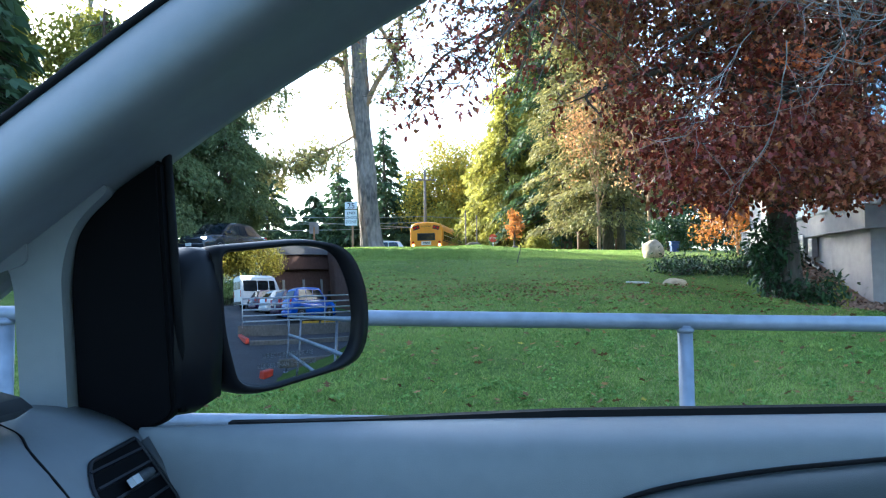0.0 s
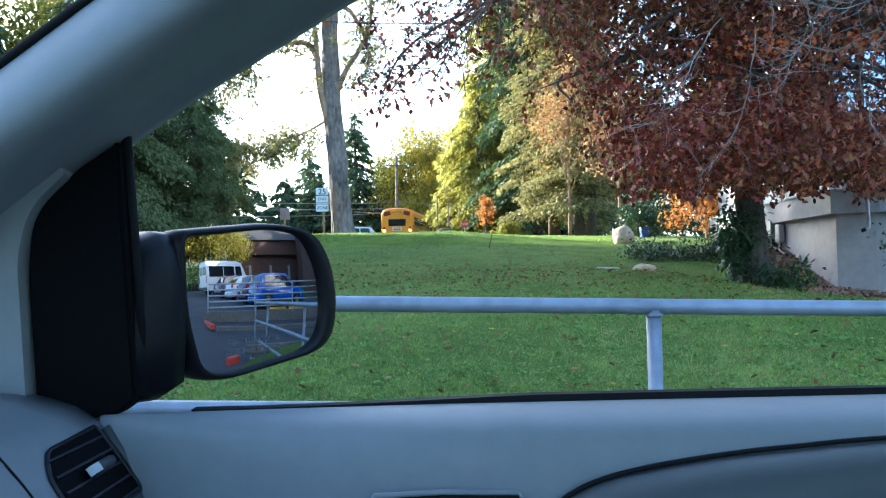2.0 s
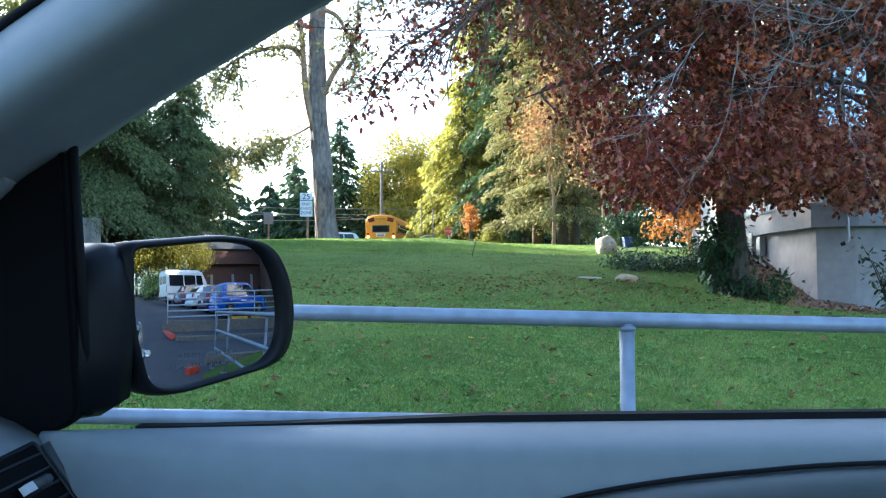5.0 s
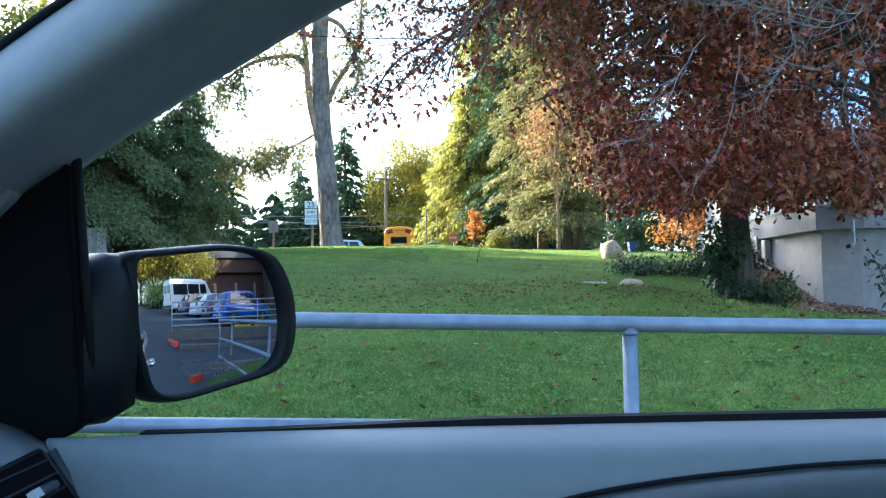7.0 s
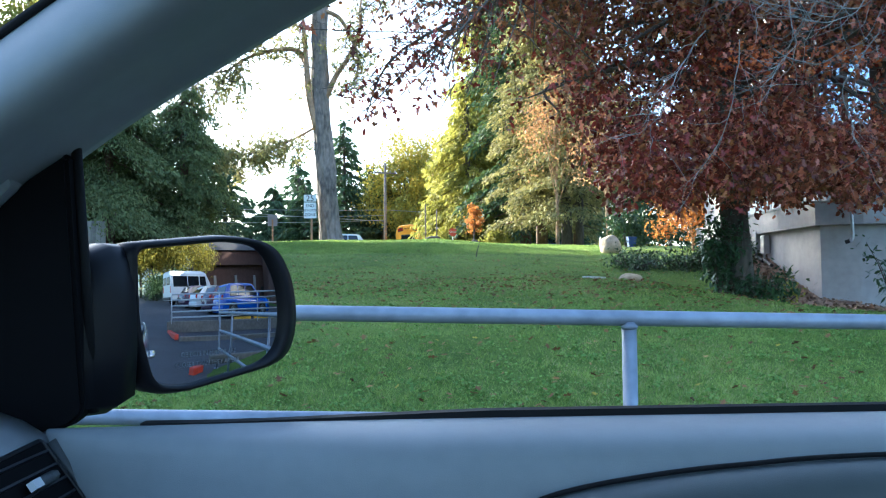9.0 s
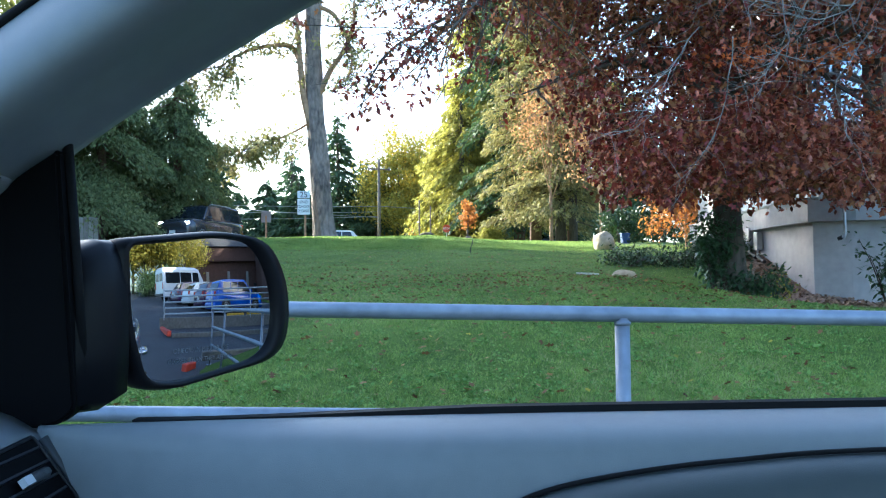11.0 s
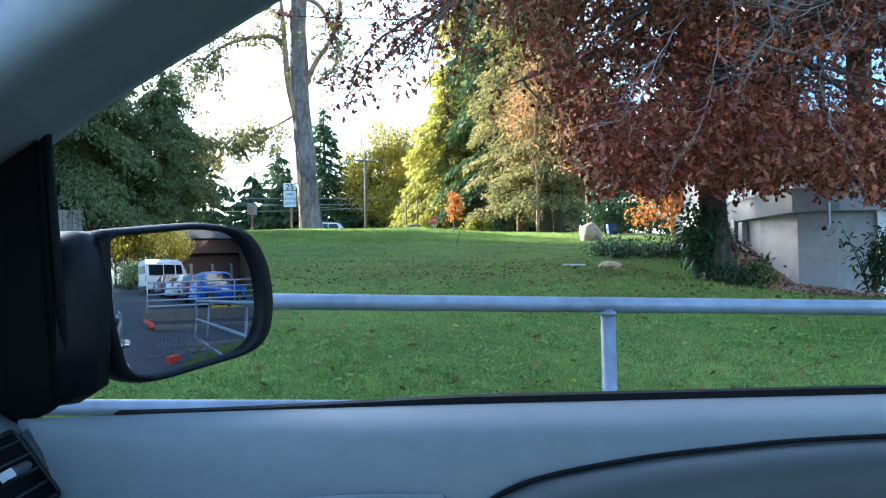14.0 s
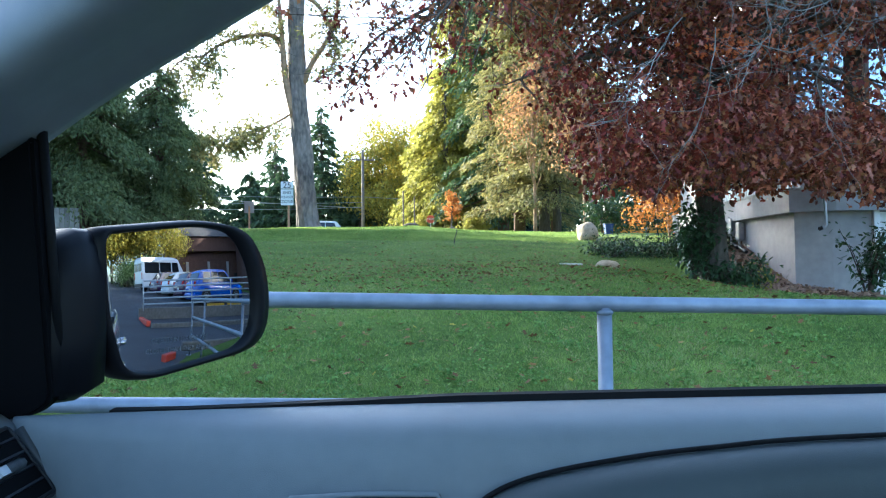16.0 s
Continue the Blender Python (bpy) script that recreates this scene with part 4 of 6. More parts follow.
# added as well, to keep the sun off the building's side wall
conifer("fir_tree", -26.5, 38, 27, 7.0, M_CONIFER, "broad dark fir added to shade the building", 12000, 0.35, 0.85, 0.0, top_power=0.7)
# firs behind the street
for (x, y, h, r, mm, lab) in (
        (-14, 94, 9, 4.2, M_CONIFER, "dark green fir beyond the street"), (-10, 90, 8.5, 4.4, M_CONIFER, "dark green fir beyond the street"),
        (-5.8, 88, 15, 4.4, M_CONIFER, "dark bushy fir beyond the street"), (-1.8, 87, 9.5, 3.6, M_CONIFER, "dark fir beyond the street"),
        (-3.4, 92, 11, 4.2, M_CONIFER, "dark green fir beyond the street"), (3.5, 97, 12, 5, M_CONIFER, "dark fir beyond the street"),
        (6, 93, 15, 5, M_CONIFER, "tall dark fir beyond the street"), (11, 97, 20, 5.5, M_CONIFER, "tall dark fir beyond the street"), (18, 93, 19, 5.5, M_CONIFER, "tall dark fir beyond the street"),
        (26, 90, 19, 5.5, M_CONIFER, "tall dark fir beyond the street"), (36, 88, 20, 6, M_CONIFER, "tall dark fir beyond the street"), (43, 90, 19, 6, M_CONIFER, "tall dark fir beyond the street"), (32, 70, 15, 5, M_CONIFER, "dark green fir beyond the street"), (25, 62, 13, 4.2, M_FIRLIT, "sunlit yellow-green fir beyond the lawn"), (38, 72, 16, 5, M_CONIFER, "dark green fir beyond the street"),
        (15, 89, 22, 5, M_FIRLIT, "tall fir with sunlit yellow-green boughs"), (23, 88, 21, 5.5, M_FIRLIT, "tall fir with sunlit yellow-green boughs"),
        (-20, 98, 14, 5, M_CONIFER, "dark green fir beyond the street"), (-27, 94, 13, 5, M_CONIFER, "dark green fir beyond the street")):
    conifer("fir_tree", x, y, h, r, mm, lab, 9000, 0.35, 0.6, 0.0, ragged=0.55, top_power=0.75)
# yellow maple, and firs whose sunlight is put into the needle colour
broadleaf("maple_tree", 0.4, 86, 12.8, 4.3, M_YELLOW, "tall maple turning bright yellow", 18000, 0.32, 0.08, second=M_FIRLIT)
broadleaf("maple_tree", 5.0, 90, 14.0, 4.6, M_YELLOW, "maple turning yellow-green beyond the street", 15000, 0.32, 0.1, second=M_FIRLIT)
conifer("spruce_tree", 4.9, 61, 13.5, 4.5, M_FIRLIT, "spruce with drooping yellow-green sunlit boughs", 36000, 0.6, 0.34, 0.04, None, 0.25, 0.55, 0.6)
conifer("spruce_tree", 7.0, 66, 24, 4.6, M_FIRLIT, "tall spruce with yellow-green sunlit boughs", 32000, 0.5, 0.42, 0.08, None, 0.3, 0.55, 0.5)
conifer("spruce_tree", 8.46, 57, 27, 4.4, M_CONIFER, "large dark spruce with layered boughs", 36000, 0.5, 0.36, 0.09, M_BARK_RED, 0.33, 0.55, 0.45)
conifer("fir_tree", 11.4, 68, 30, 5.5, M_CONIFER, "very tall dark fir beyond the lawn", 26000, 0.4, 0.48, 0.05, None, 0.4, 0.5, 0.5)
conifer("pine_tree", 8.4, 50, 25, 3.1, M_PINEN, "tall pine with pale grey-green needles", 38000, 0.4, 0.25, 0.07, M_BARK_RED, 0.3, 0.55, 0.4, category="pine")
conifer("pine_tree", 9.3, 47, 23, 2.9, M_PINEN, "tall pine with pale grey-green needles", 34000, 0.4, 0.24, 0.07, M_BARK_OAK, 0.27, 0.55, 0.4, lean=-0.015, category="pine")
conifer("pine_tree", 9.9, 46.5, 18, 2.4, M_PINEN, "slender leaning pine with grey-green needles", 16000, 0.45, 0.24, 0.12, M_BARK_OAK, 0.2, 0.5, 0.45, lean=0.012, category="pine")
conifer("pine_tree", 10.9, 52, 20, 2.6, M_PINEN, "pine with a slender reddish trunk", 16000, 0.45, 0.26, 0.12, M_BARK_RED, 0.18, 0.5, 0.45, category="pine")
broadleaf("orange_tree", 8.3, 44.5, 9.8, 2.0, M_PEACH, "slim tree with thin peach-orange leaves", 3400, 0.14, 0.3, M_BARK_PALE, 0.09, 16)
broadleaf("orange_tree", 10.4, 42, 7.6, 1.8, M_PEACH, "slim tree with thin peach-orange leaves", 3400, 0.13, 0.3, M_BARK_PALE, 0.08, 14)
broadleaf("sapling", 4.2, 48, 2.5, 0.45, M_ORANGE, "small scarlet-orange sapling on the lawn", 1100, 0.14, 0.3, M_BARK_OAK, 0.05, 10)
broadleaf("round_bush", 5.6, 50, 1.5, 0.7, M_FIRLIT, "pale green rounded bush by a stump", 1800, 0.16, 0.02, None, 0.05, 8, category="bush")
broadleaf("orange_shrub", 10.7, 30.5, 2.7, 1.3, M_ORANGE, "shrub with thin orange autumn leaves", 4200, 0.13, 0.12, M_BARK_PALE, 0.05, 18, category="shrub")
broadleaf("orange_shrub", 12.0, 32, 2.8, 1.3, M_ORANGE, "shrub with thin orange autumn leaves", 3500, 0.14, 0.15, M_BARK_PALE, 0.04, 12, category="shrub")
broadleaf("laurel_bush", 10.2, 38, 1.6, 0.9, M_SHRUB, "dark evergreen bush beyond the lawn", 2200, 0.15, 0.02, None, 0.05, 8, category="bush")
broadleaf("laurel_bush", 15.4, 37, 4.6, 2.2, M_CONIFER, "dark evergreen bush beyond the lawn", 6500, 0.2, 0.02, None, 0.05, 8, category="bush")
broadleaf("laurel_bush", 13.8, 43, 3.4, 2.4, M_SHRUB, "dark evergreen bush beyond the lawn", 6500, 0.18, 0.02, None, 0.05, 8, category="bush")
broadleaf("tall_grass_clump", 10.3, 25.5, 2.2, 0.75, M_FIRLIT, "tall pale green bush by the wall", 2200, 0.17, 0.02, None, 0.04, 8, "spray", category="bush")
# woods that close the distance
for k in range(16):
    a = radians(rng.uniform(35, 150))
    d = rng.uniform(105, 135)
    if k == 0:
        wood = conifer("fir_tree", math.cos(a) * d, math.sin(a) * d, 16, 5.5, M_CONIFER, "distant dark green fir tree", 4000, 0.3, 0.9, 0.0)
    else:
        xx, yy = math.cos(a) * d, math.sin(a) * d
        copy_thing(wood, pose(xx, yy, float(ground_z(xx, yy)) - 0.2, 0, 0, rng.uniform(0, 360)))

# ---- the great pine with pale limbs
zp = float(ground_z(-3.45, 43.0)) - 0.15
pine = empty("pine_tree", pose(-3.45, 43.0, zp))
tagged(pine, "great pine with grey bark and pale bare limbs", "pine")
trunk_line = smooth_line([(0, 0, 0), (-0.15, 0, 1.5), (-0.32, 0, 4.0), (-0.55, 0.1, 7.5), (-0.62, 0.1, 10.5), (-0.45, 0, 14.5), (-0.5, 0, 19)], 5)
trunk_line = [q_ for pair in zip(trunk_line, trunk_line[1:]) for q_ in (pair[0], pair[0].lerp(pair[1], 0.33), pair[0].lerp(pair[1], 0.67))] + trunk_line[-1:]
flare = [0.57 - 0.0028 * k + 0.2 * math.exp(-k / 1.8) for k in range(len(trunk_line))]
bark_mesh = tube(bmesh.new(), trunk_line, flare, 44)
for v_ in bark_mesh.verts:
    k = min(range(len(trunk_line)), key=lambda i: abs(trunk_line[i].z - v_.co.z))
    o = v_.co - trunk_line[k]
    a = math.atan2(o.y, o.x)
    w = noise.noise(Vector((math.cos(a) * 5.5, math.sin(a) * 5.5, v_.co.z * 1.3))) * 0.05 + noise.noise(Vector((math.cos(a) * 1.4, math.sin(a) * 1.4, v_.co.z * 0.45 + 7))) * 0.08
    v_.co += Vector((o.x, o.y, 0)).normalized() * w
part("trunk", bark_mesh, M_BARK_PINE, pine, smooth=False)
limb_lines = [
    ([(-0.7, -0.1, 5.8), (-1.1, -0.2, 7.6), (-1.28, -0.2, 9.8), (-1.45, -0.2, 11.8), (-1.9, -0.2, 14.5)], 0.21),
    ([(-1.25, 0, 9.2), (-1.7, 0.1, 9.9), (-2.6, 0.2, 10.0), (-4.0, 0.3, 9.7), (-5.2, 0.2, 8.9), (-5.9, 0.2, 7.7)], 0.16),
    ([(-0.3, 0, 7.4), (0.25, 0, 8.6), (0.9, 0, 9.6), (1.45, 0, 10.9), (1.5, 0, 12.2), (1.75, 0, 13.6)], 0.17),
    ([(-0.45, 0, 12.0), (0.4, 0, 11.6), (0.95, 0, 10.7), (1.35, 0, 9.6), (1.25, 0, 8.5), (0.7, 0, 7.9)], 0.13),
    ([(-5.2, 0.2, 8.9), (-6.4, 0.2, 8.6), (-7.2, 0.1, 7.4), (-7.5, 0, 6.0)], 0.06),
    ([(-0.6, 0, 6.1), (-1.7, 0.2, 5.5), (-3.2, 0.2, 4.9), (-4.6, 0.2, 4.6), (-5.8, 0.3, 4.7)], 0.07),
    ([(-1.3, 0, 12.4), (-2.4, 0, 13.0), (-3.6, 0, 13.4), (-5.2, 0, 12.9), (-6.6, 0, 11.9)], 0.12),
    ([(-0.5, 0, 14.0), (0.8, 0.2, 14.8), (2.2, 0.2, 14.9), (3.4, 0.2, 14.2)], 0.12),
    ([(-0.5, 0, 16.0), (-1.9, 0.2, 16.8), (-3.8, 0.2, 16.9)], 0.12)]
for pts, r in limb_lines:
    ln = smooth_line(pts, 5)
    part("limb", tube(bmesh.new(), ln, [r * (1 - 0.75 * k / (len(ln) - 1)) for k in range(len(ln))], 8), M_BARK_PALE, pine, smooth=True)
tips, tw0, tw1 = [], [], []
for pts, r in limb_lines:
    ln = smooth_line(pts, 6)
    for p in ln[len(ln) // 3:]:
        for _ in range(6):
            e = np.array(p) + rng.normal(0, 0.62, 3) * np.array([1, 1, 0.8]) - np.array([0, 0, 0.25])
            tw0.append(np.array(p))
            tw1.append(e)
            if pts[0][2] < 7 and r < 0.1 or rng.random() < (0.5 if p.x < -4.4 else 0.16):
                tips.append(e)
tagged(raw("twig_wood", *line_mesh(np.array(tw0), np.array(tw1), 0.02, 0.007), M_BARK_OAK, pine), kind="stuff")
tips = np.array(tips)
npn = 8500
which = rng.integers(0, len(tips), npn)
c = tips[which] + rng.normal(0, 0.2, (npn, 3))
u, v = rand_turns(npn)
u[:, 2] -= 0.3
raw("crown", *leaf_mesh(c, u, v * 1.5, rng.uniform(0.17, 0.34, npn), "spray"), M_PINEN, pine)

# ---- the red oak over the lawn
OX, OY = 5.28, 13.0
oz = float(ground_z(OX, OY)) - 0.1
oak = empty("oak_tree", pose(OX, OY, oz))
tagged(oak, "red oak with dark russet leaves and grey bare twigs", "oak")
oak_line = smooth_line([(0.06, 0, 0), (0.0, 0, 0.6), (-0.06, 0, 1.6), (-0.12, 0, 2.6), (-0.1, 0, 4.2), (0.05, 0, 6.5), (0.1, 0, 9)], 4)
part("trunk", tube(bmesh.new(), oak_line, [0.33, 0.27, 0.25, 0.235, 0.225, 0.22, 0.215, 0.21, 0.205, 0.2] + [0.19 - 0.011 * k for k in range(len(oak_line) - 10)], 14), M_BARK_OAK, oak, smooth=True)
ends = []
tw_a, tw_b = [], []
for k in range(64):
    a = rng.uniform(0, 2 * math.pi)
    h0 = rng.uniform(3.0, 8.0)
    reach = rng.uniform(2.6, 6.6) * (1.0 if h0 < 6 else 0.75)
    reach = min(reach, 2.6 if h0 < 5.5 else 4.0) if math.cos(a) < -0.35 else reach
    drop = rng.uniform(-0.2, 1.0) if h0 < 5 else rng.uniform(-1.5, 0.6)
    p0 = Vector((-0.08, 0, h0))
    out = Vector((math.cos(a), math.sin(a), 0))
    p1 = p0 + out * reach * 0.4 + Vector((rng.normal(0, 0.2), rng.normal(0, 0.2), 0.7))
    p2 = p0 + out * reach * 0.75 + Vector((rng.normal(0, 0.4), rng.normal(0, 0.4), 0.65 - 0.5 * drop))
    p3 = p0 + out * reach + Vector((rng.normal(0, 0.4), rng.normal(0, 0.4), 0.2 - drop))
    ln = smooth_line([p0, p1, p2, p3], 4)
    part("limb", tube(bmesh.new(), ln, [0.075 * (1 - 0.9 * j / (len(ln) - 1)) + 0.004 for j in range(len(ln))], 5), M_BARK_OAK, oak, smooth=True)
    for j in range(3, len(ln)):
        for _ in range(4):
            e = np.array(ln[j]) + rng.normal(0, 0.3, 3) + np.array([out.x * 0.25, out.y * 0.25, -0.15])
            tw_a.append(np.array(ln[j]))
            tw_b.append(e)
            ends.append(e)
tagged(raw("twig_wood", *line_mesh(np.array(tw_a), np.array(tw_b), 0.004, 0.0015), M_TWIG, oak), kind="stuff")
ends = np.array(ends)


def oak_low(x, y):
    """The height of the crown's lower fringe above the tree's foot."""
    side = (x + OX) / (y + OY)
    edge = np.interp(side, [0.10, 0.22, 0.26, 0.42, 0.47, 0.52, 0.58, 0.62], [4.9, 3.0, 2.62, 2.62, 2.72, 2.74, 2.6, 2.55])
    return edge + 0.105 * y - oz + 0.09 * np.sin(side * 90) + 0.07 * np.sin(side * 231 + y)


def crown_limit(x, y):
    """Lower fringe of the sparse outer boughs that reach over the lawn."""
    side = (x + OX) / (y + OY)
    return np.interp(side, [-0.06, 0.0, 0.1, 0.2], [4.5, 3.7, 3.45, 3.1]) + 0.1 * y - oz


# long sparse boughs that reach over the lawn, with hanging sprays
spray_ends, sa, sb = [], [], []
for k in range(26):
    a = radians(rng.uniform(150, 222))
    h0 = rng.uniform(4.4, 8.2)
    reach, drop = rng.uniform(3.6, 6.3), rng.uniform(0.5, 2.4)
    out = Vector((math.cos(a), math.sin(a), 0))
    p0 = Vector((-0.08, 0, h0))
    ln = smooth_line([p0, p0 + out * reach * 0.4 + Vector((rng.normal(0, 0.2), rng.normal(0, 0.2), 0.6)), p0 + out * reach * 0.75 + Vector((rng.normal(0, 0.3), rng.normal(0, 0.3), 0.35 - 0.4 * drop)), p0 + out * reach + Vector((0, rng.normal(0, 0.4), -drop))], 5)
    part("limb", tube(bmesh.new(), ln, [0.06 * (1 - 0.88 * j / (len(ln) - 1)) for j in range(len(ln))], 5), M_BARK_OAK, oak, smooth=True)
    for j in range(4, len(ln)):
        for _ in range(3):
            q = np.array(ln[j])
            d = np.array([rng.normal(-0.3, 0.6), rng.normal(0, 0.5), rng.normal(-0.35, 0.45)])
            for step in range(3):
                e = q + d * rng.uniform(0.25, 0.42)
                sa.append(q)
                sb.append(e)
                if e[2] > crown_limit(e[0], e[1]) and rng.random() < 0.5:
                    spray_ends.append(e)
                q, d = e, d + np.array([rng.normal(0, 0.3), rng.normal(0, 0.3), rng.normal(-0.15, 0.25)])
sa, sb = np.array(sa), np.array(sb)
above = sb[:, 2] > crown_limit(sb[:, 0], sb[:, 1]) - 0.2
tagged(raw("twig_wood", *line_mesh(sa[above], sb[above], 0.009, 0.0045), M_BARK_OAK, oak), kind="stuff")
spray_ends = np.array(spray_ends)

extra = rng.normal(0, 1, (6500, 3))
extra /= np.linalg.norm(extra, axis=1)[:, None]
extra *= (rng.random(6500) ** 0.4)[:, None] * np.array([6.2, 3.9, 4.3])
extra += np.array([-0.1, 0.3, 5.3])
under = np.stack([rng.uniform(-3.4, 4.2, 1900), rng.uniform(-3.8, 2.6, 1900), np.zeros(1900)], 1)
under[:, 2] = oak_low(under[:, 0], under[:, 1]) + rng.uniform(0.02, 1.3, 1900)
ends = np.concatenate([ends, extra, under])
ends = ends[(ends[:, 2] > oak_low(ends[:, 0], ends[:, 1])) & (ends[:, 1] > -4.2)]
side = (ends[:, 0] + OX) / (ends[:, 1] + OY)
rise = (ends[:, 2] + oz - 0.97) / (ends[:, 1] + OY)
pw = np.clip((side - np.interp(rise, [0.15, 0.3, 0.45], [0.24, 0.17, 0.11])) / 0.07, 0.02, 1.0) * np.where((ends[:, 0] > 2.2) & (ends[:, 2] > 3.9), 0.2, 1.0) * np.where(ends[:, 2] > 6.5, 0.7, 1.0)
pw *= np.where((side > 0.495) & (rise > 0.215) & (rise < 0.31), 0.18, 1.0) * np.where((side > 0.2) & (side < 0.34) & (rise > 0.2), 0.5, 1.0)
pw *= rng.uniform(0.2, 1.0, len(pw)) ** 2
nleaf = 92000
which = rng.choice(len(ends), nleaf, p=pw / pw.sum())
c = ends[which] + rng.normal(0, 0.15, (nleaf, 3))
c = c[c[:, 2] > oak_low(c[:, 0], c[:, 1]) - rng.exponential(0.1, nleaf)]
loose = spray_ends[rng.integers(0, len(spray_ends), 9 * len(spray_ends))]
c = np.concatenate([c, loose + rng.normal(0, 0.1, loose.shape)])
nleaf = len(c)
u, v = rand_turns(nleaf, 0.2)
u[:, 2] -= 0.3
tone = np.sin(c[:, 0] * 0.9 + 1) + np.sin(c[:, 2] * 1.1) + rng.normal(0, 0.8, nleaf)
low_zone = c[:, 2] < 3.9
red = ((tone > -0.2) & (rng.random(nleaf) < 0.3)) | (low_zone & (rng.random(nleaf) < 0.7))
deep = (rng.random(nleaf) < np.where(c[:, 0] < -0.9, 0.75, 0.3)) & (red | (rng.random(nleaf) < 0.3))
kinds = np.where(deep, 2, np.where(red, 0, 1))
sz = rng.uniform(0.06, 0.115, nleaf)
near = c[:, 1] < -0.9
for kind_, material_, words in ((0, M_OAKLEAF, "dark red leaves"), (1, M_OAKDRY, "dull russet leaves"), (2, M_OAKDEEP, "deep maroon leaves")):
    for sel, outline in ((near & (kinds == kind_), "oak"), (~near & (kinds == kind_), "leaf")):
        raw("crown", *leaf_mesh(c[sel], u[sel], v[sel] * (1.0 if outline == "oak" else 1.7), sz[sel], outline, 0.15), material_, oak, words)
# bunches where sun breaks through; the sunlight is put into the leaf colour
glow = np.concatenate([rng.normal(p, (0.22, 0.15, 0.07), (55, 3)) for p in ((-0.75, -3.4, 2.95), (-0.1, -3.4, 2.9), (-1.0, -3.2, 3.0))])
u, v = rand_turns(len(glow), 0.2)
raw("crown", *leaf_mesh(glow, u, v, 0.085, "oak", 0.15), M_OAKSUN, oak, "bright orange-red leaf bunches")
# bare grey branchlets that arch down over the near side of the crown, their tips turned up
bare = bmesh.new()


def curl(bm, p, d, lift, n, step, r0, r1, seg):
    """A wavering branchlet whose direction turns upwards by lift at each step."""
    line = [p]
    for _ in range(n):
        d = (d + Vector((rng.normal(-0.09, 0.24), rng.normal(0, 0.08), rng.normal(lift, 0.2)))).normalized()
        line.append(line[-1] + d * step * rng.uniform(0.75, 1.25))
    tube(bm, smooth_line(line, 3), np.linspace(r0, r1, n * 3 + 1), seg, False)
    return line


for k in range(15):
    p = Vector((rng.uniform(-2.2, 0.9), rng.uniform(-4.9, -4.25), rng.uniform(2.7, 4.1)))
    d = Vector((rng.normal(-0.2, 0.25), rng.normal(0, 0.1), rng.uniform(-1.0, -0.7))).normalized()
    main = curl(bare, p, d, 0.1, 9, 0.2, 0.0075, 0.0018, 4)
    for j in range(1, 9):
        for _ in range(1 + int(rng.random() < 0.5)):
            way = (main[j] - main[j - 1]).normalized() + Vector((rng.normal(0, 0.6), rng.normal(0, 0.15), rng.normal(-0.1, 0.5)))
            sub_ = curl(bare, main[j], way.normalized(), 0.12, 5, 0.12, 0.0042, 0.0014, 3)
            if rng.random() < 0.5:
                curl(bare, sub_[2], Vector((rng.normal(0, 0.7), rng.normal(0, 0.1), rng.normal(-0.3, 0.5))).normalized(), 0.1, 4, 0.09, 0.0028, 0.0012, 3)
tagged(part("bare_twig", bare, M_TWIG, oak, "bare grey twigs", smooth=True), kind="stuff")


def shrub(name, x, y, h, r, material, label, leaves, size, shape="leaf", stems=9, cloud=0.5, category="shrub", z=None):
    """Stems from one foot with leaves round their upper parts."""
    z0 = (float(ground_z(x, y)) if z is None else z) - 0.03
    sh = empty(name, pose(x, y, z0))
    tagged(sh, label, category)
    pts = []
    for k in range(stems):
        a, rr = rng.uniform(0, 2 * math.pi), r * rng.uniform(0.3, 1.0)
        e = Vector((math.cos(a) * rr, math.sin(a) * rr, h * rng.uniform(0.55, 1.0)))
        ln = smooth_line([(0, 0, 0), e * 0.5 + Vector((0, 0, h * 0.1)), e], 4)
        part("stem", tube(bmesh.new(), ln, np.linspace(0.016, 0.005, len(ln)), 5), M_BARK_OAK, sh, smooth=True)
        pts += [np.array(p) for p in ln[2:]]
    pts = np.array(pts)
    which = rng.integers(0, len(pts), leaves)
    c = pts[which] + rng.normal(0, r * cloud * 0.45, (leaves, 3))
    c[:, 2] = np.maximum(c[:, 2], 0.03)
    u, v = rand_turns(leaves, 0.6)
    u[:, 2] -= 0.3
    raw("leaves", *leaf_mesh(c, u, v, rng.uniform(0.6, 1.2, leaves) * size, shape, 0.15), material, sh)
    return sh


shrub("ivy_shrub", OX - 0.42, OY - 0.3, 1.25, 0.4, M_RHODO, "dark evergreen shrub growing round the oak's trunk", 1500, 0.095, stems=14)
shrub("ivy_shrub", OX + 0.1, OY - 0.5, 0.42, 0.55, M_RHODO, "low glossy shrub at the oak's foot", 800, 0.1, stems=12)
shrub("ivy_shrub", OX + 0.75, OY + 0.2, 0.5, 0.4, M_FIRLIT, "low shrub with yellowing leaves", 260, 0.09, stems=8)
shrub("rhododendron", 8.25, 13.8, 1.25, 0.55, M_RHODO, "rhododendron with whorls of glossy leaves", 800, 0.11, stems=13, cloud=0.45)
for k in range(11):
    shrub("hedge_plant", 5.75 + 0.29 * k + rng.normal(0, 0.1), 20.4 + rng.normal(0, 0.5), 0.27 + rng.uniform(0, 0.14), 0.5, M_SHRUB, "low dark evergreen ground-cover shrub", 620, 0.085, stems=10, cloud=0.7)

# ---------------------------------------------------------------- vehicles


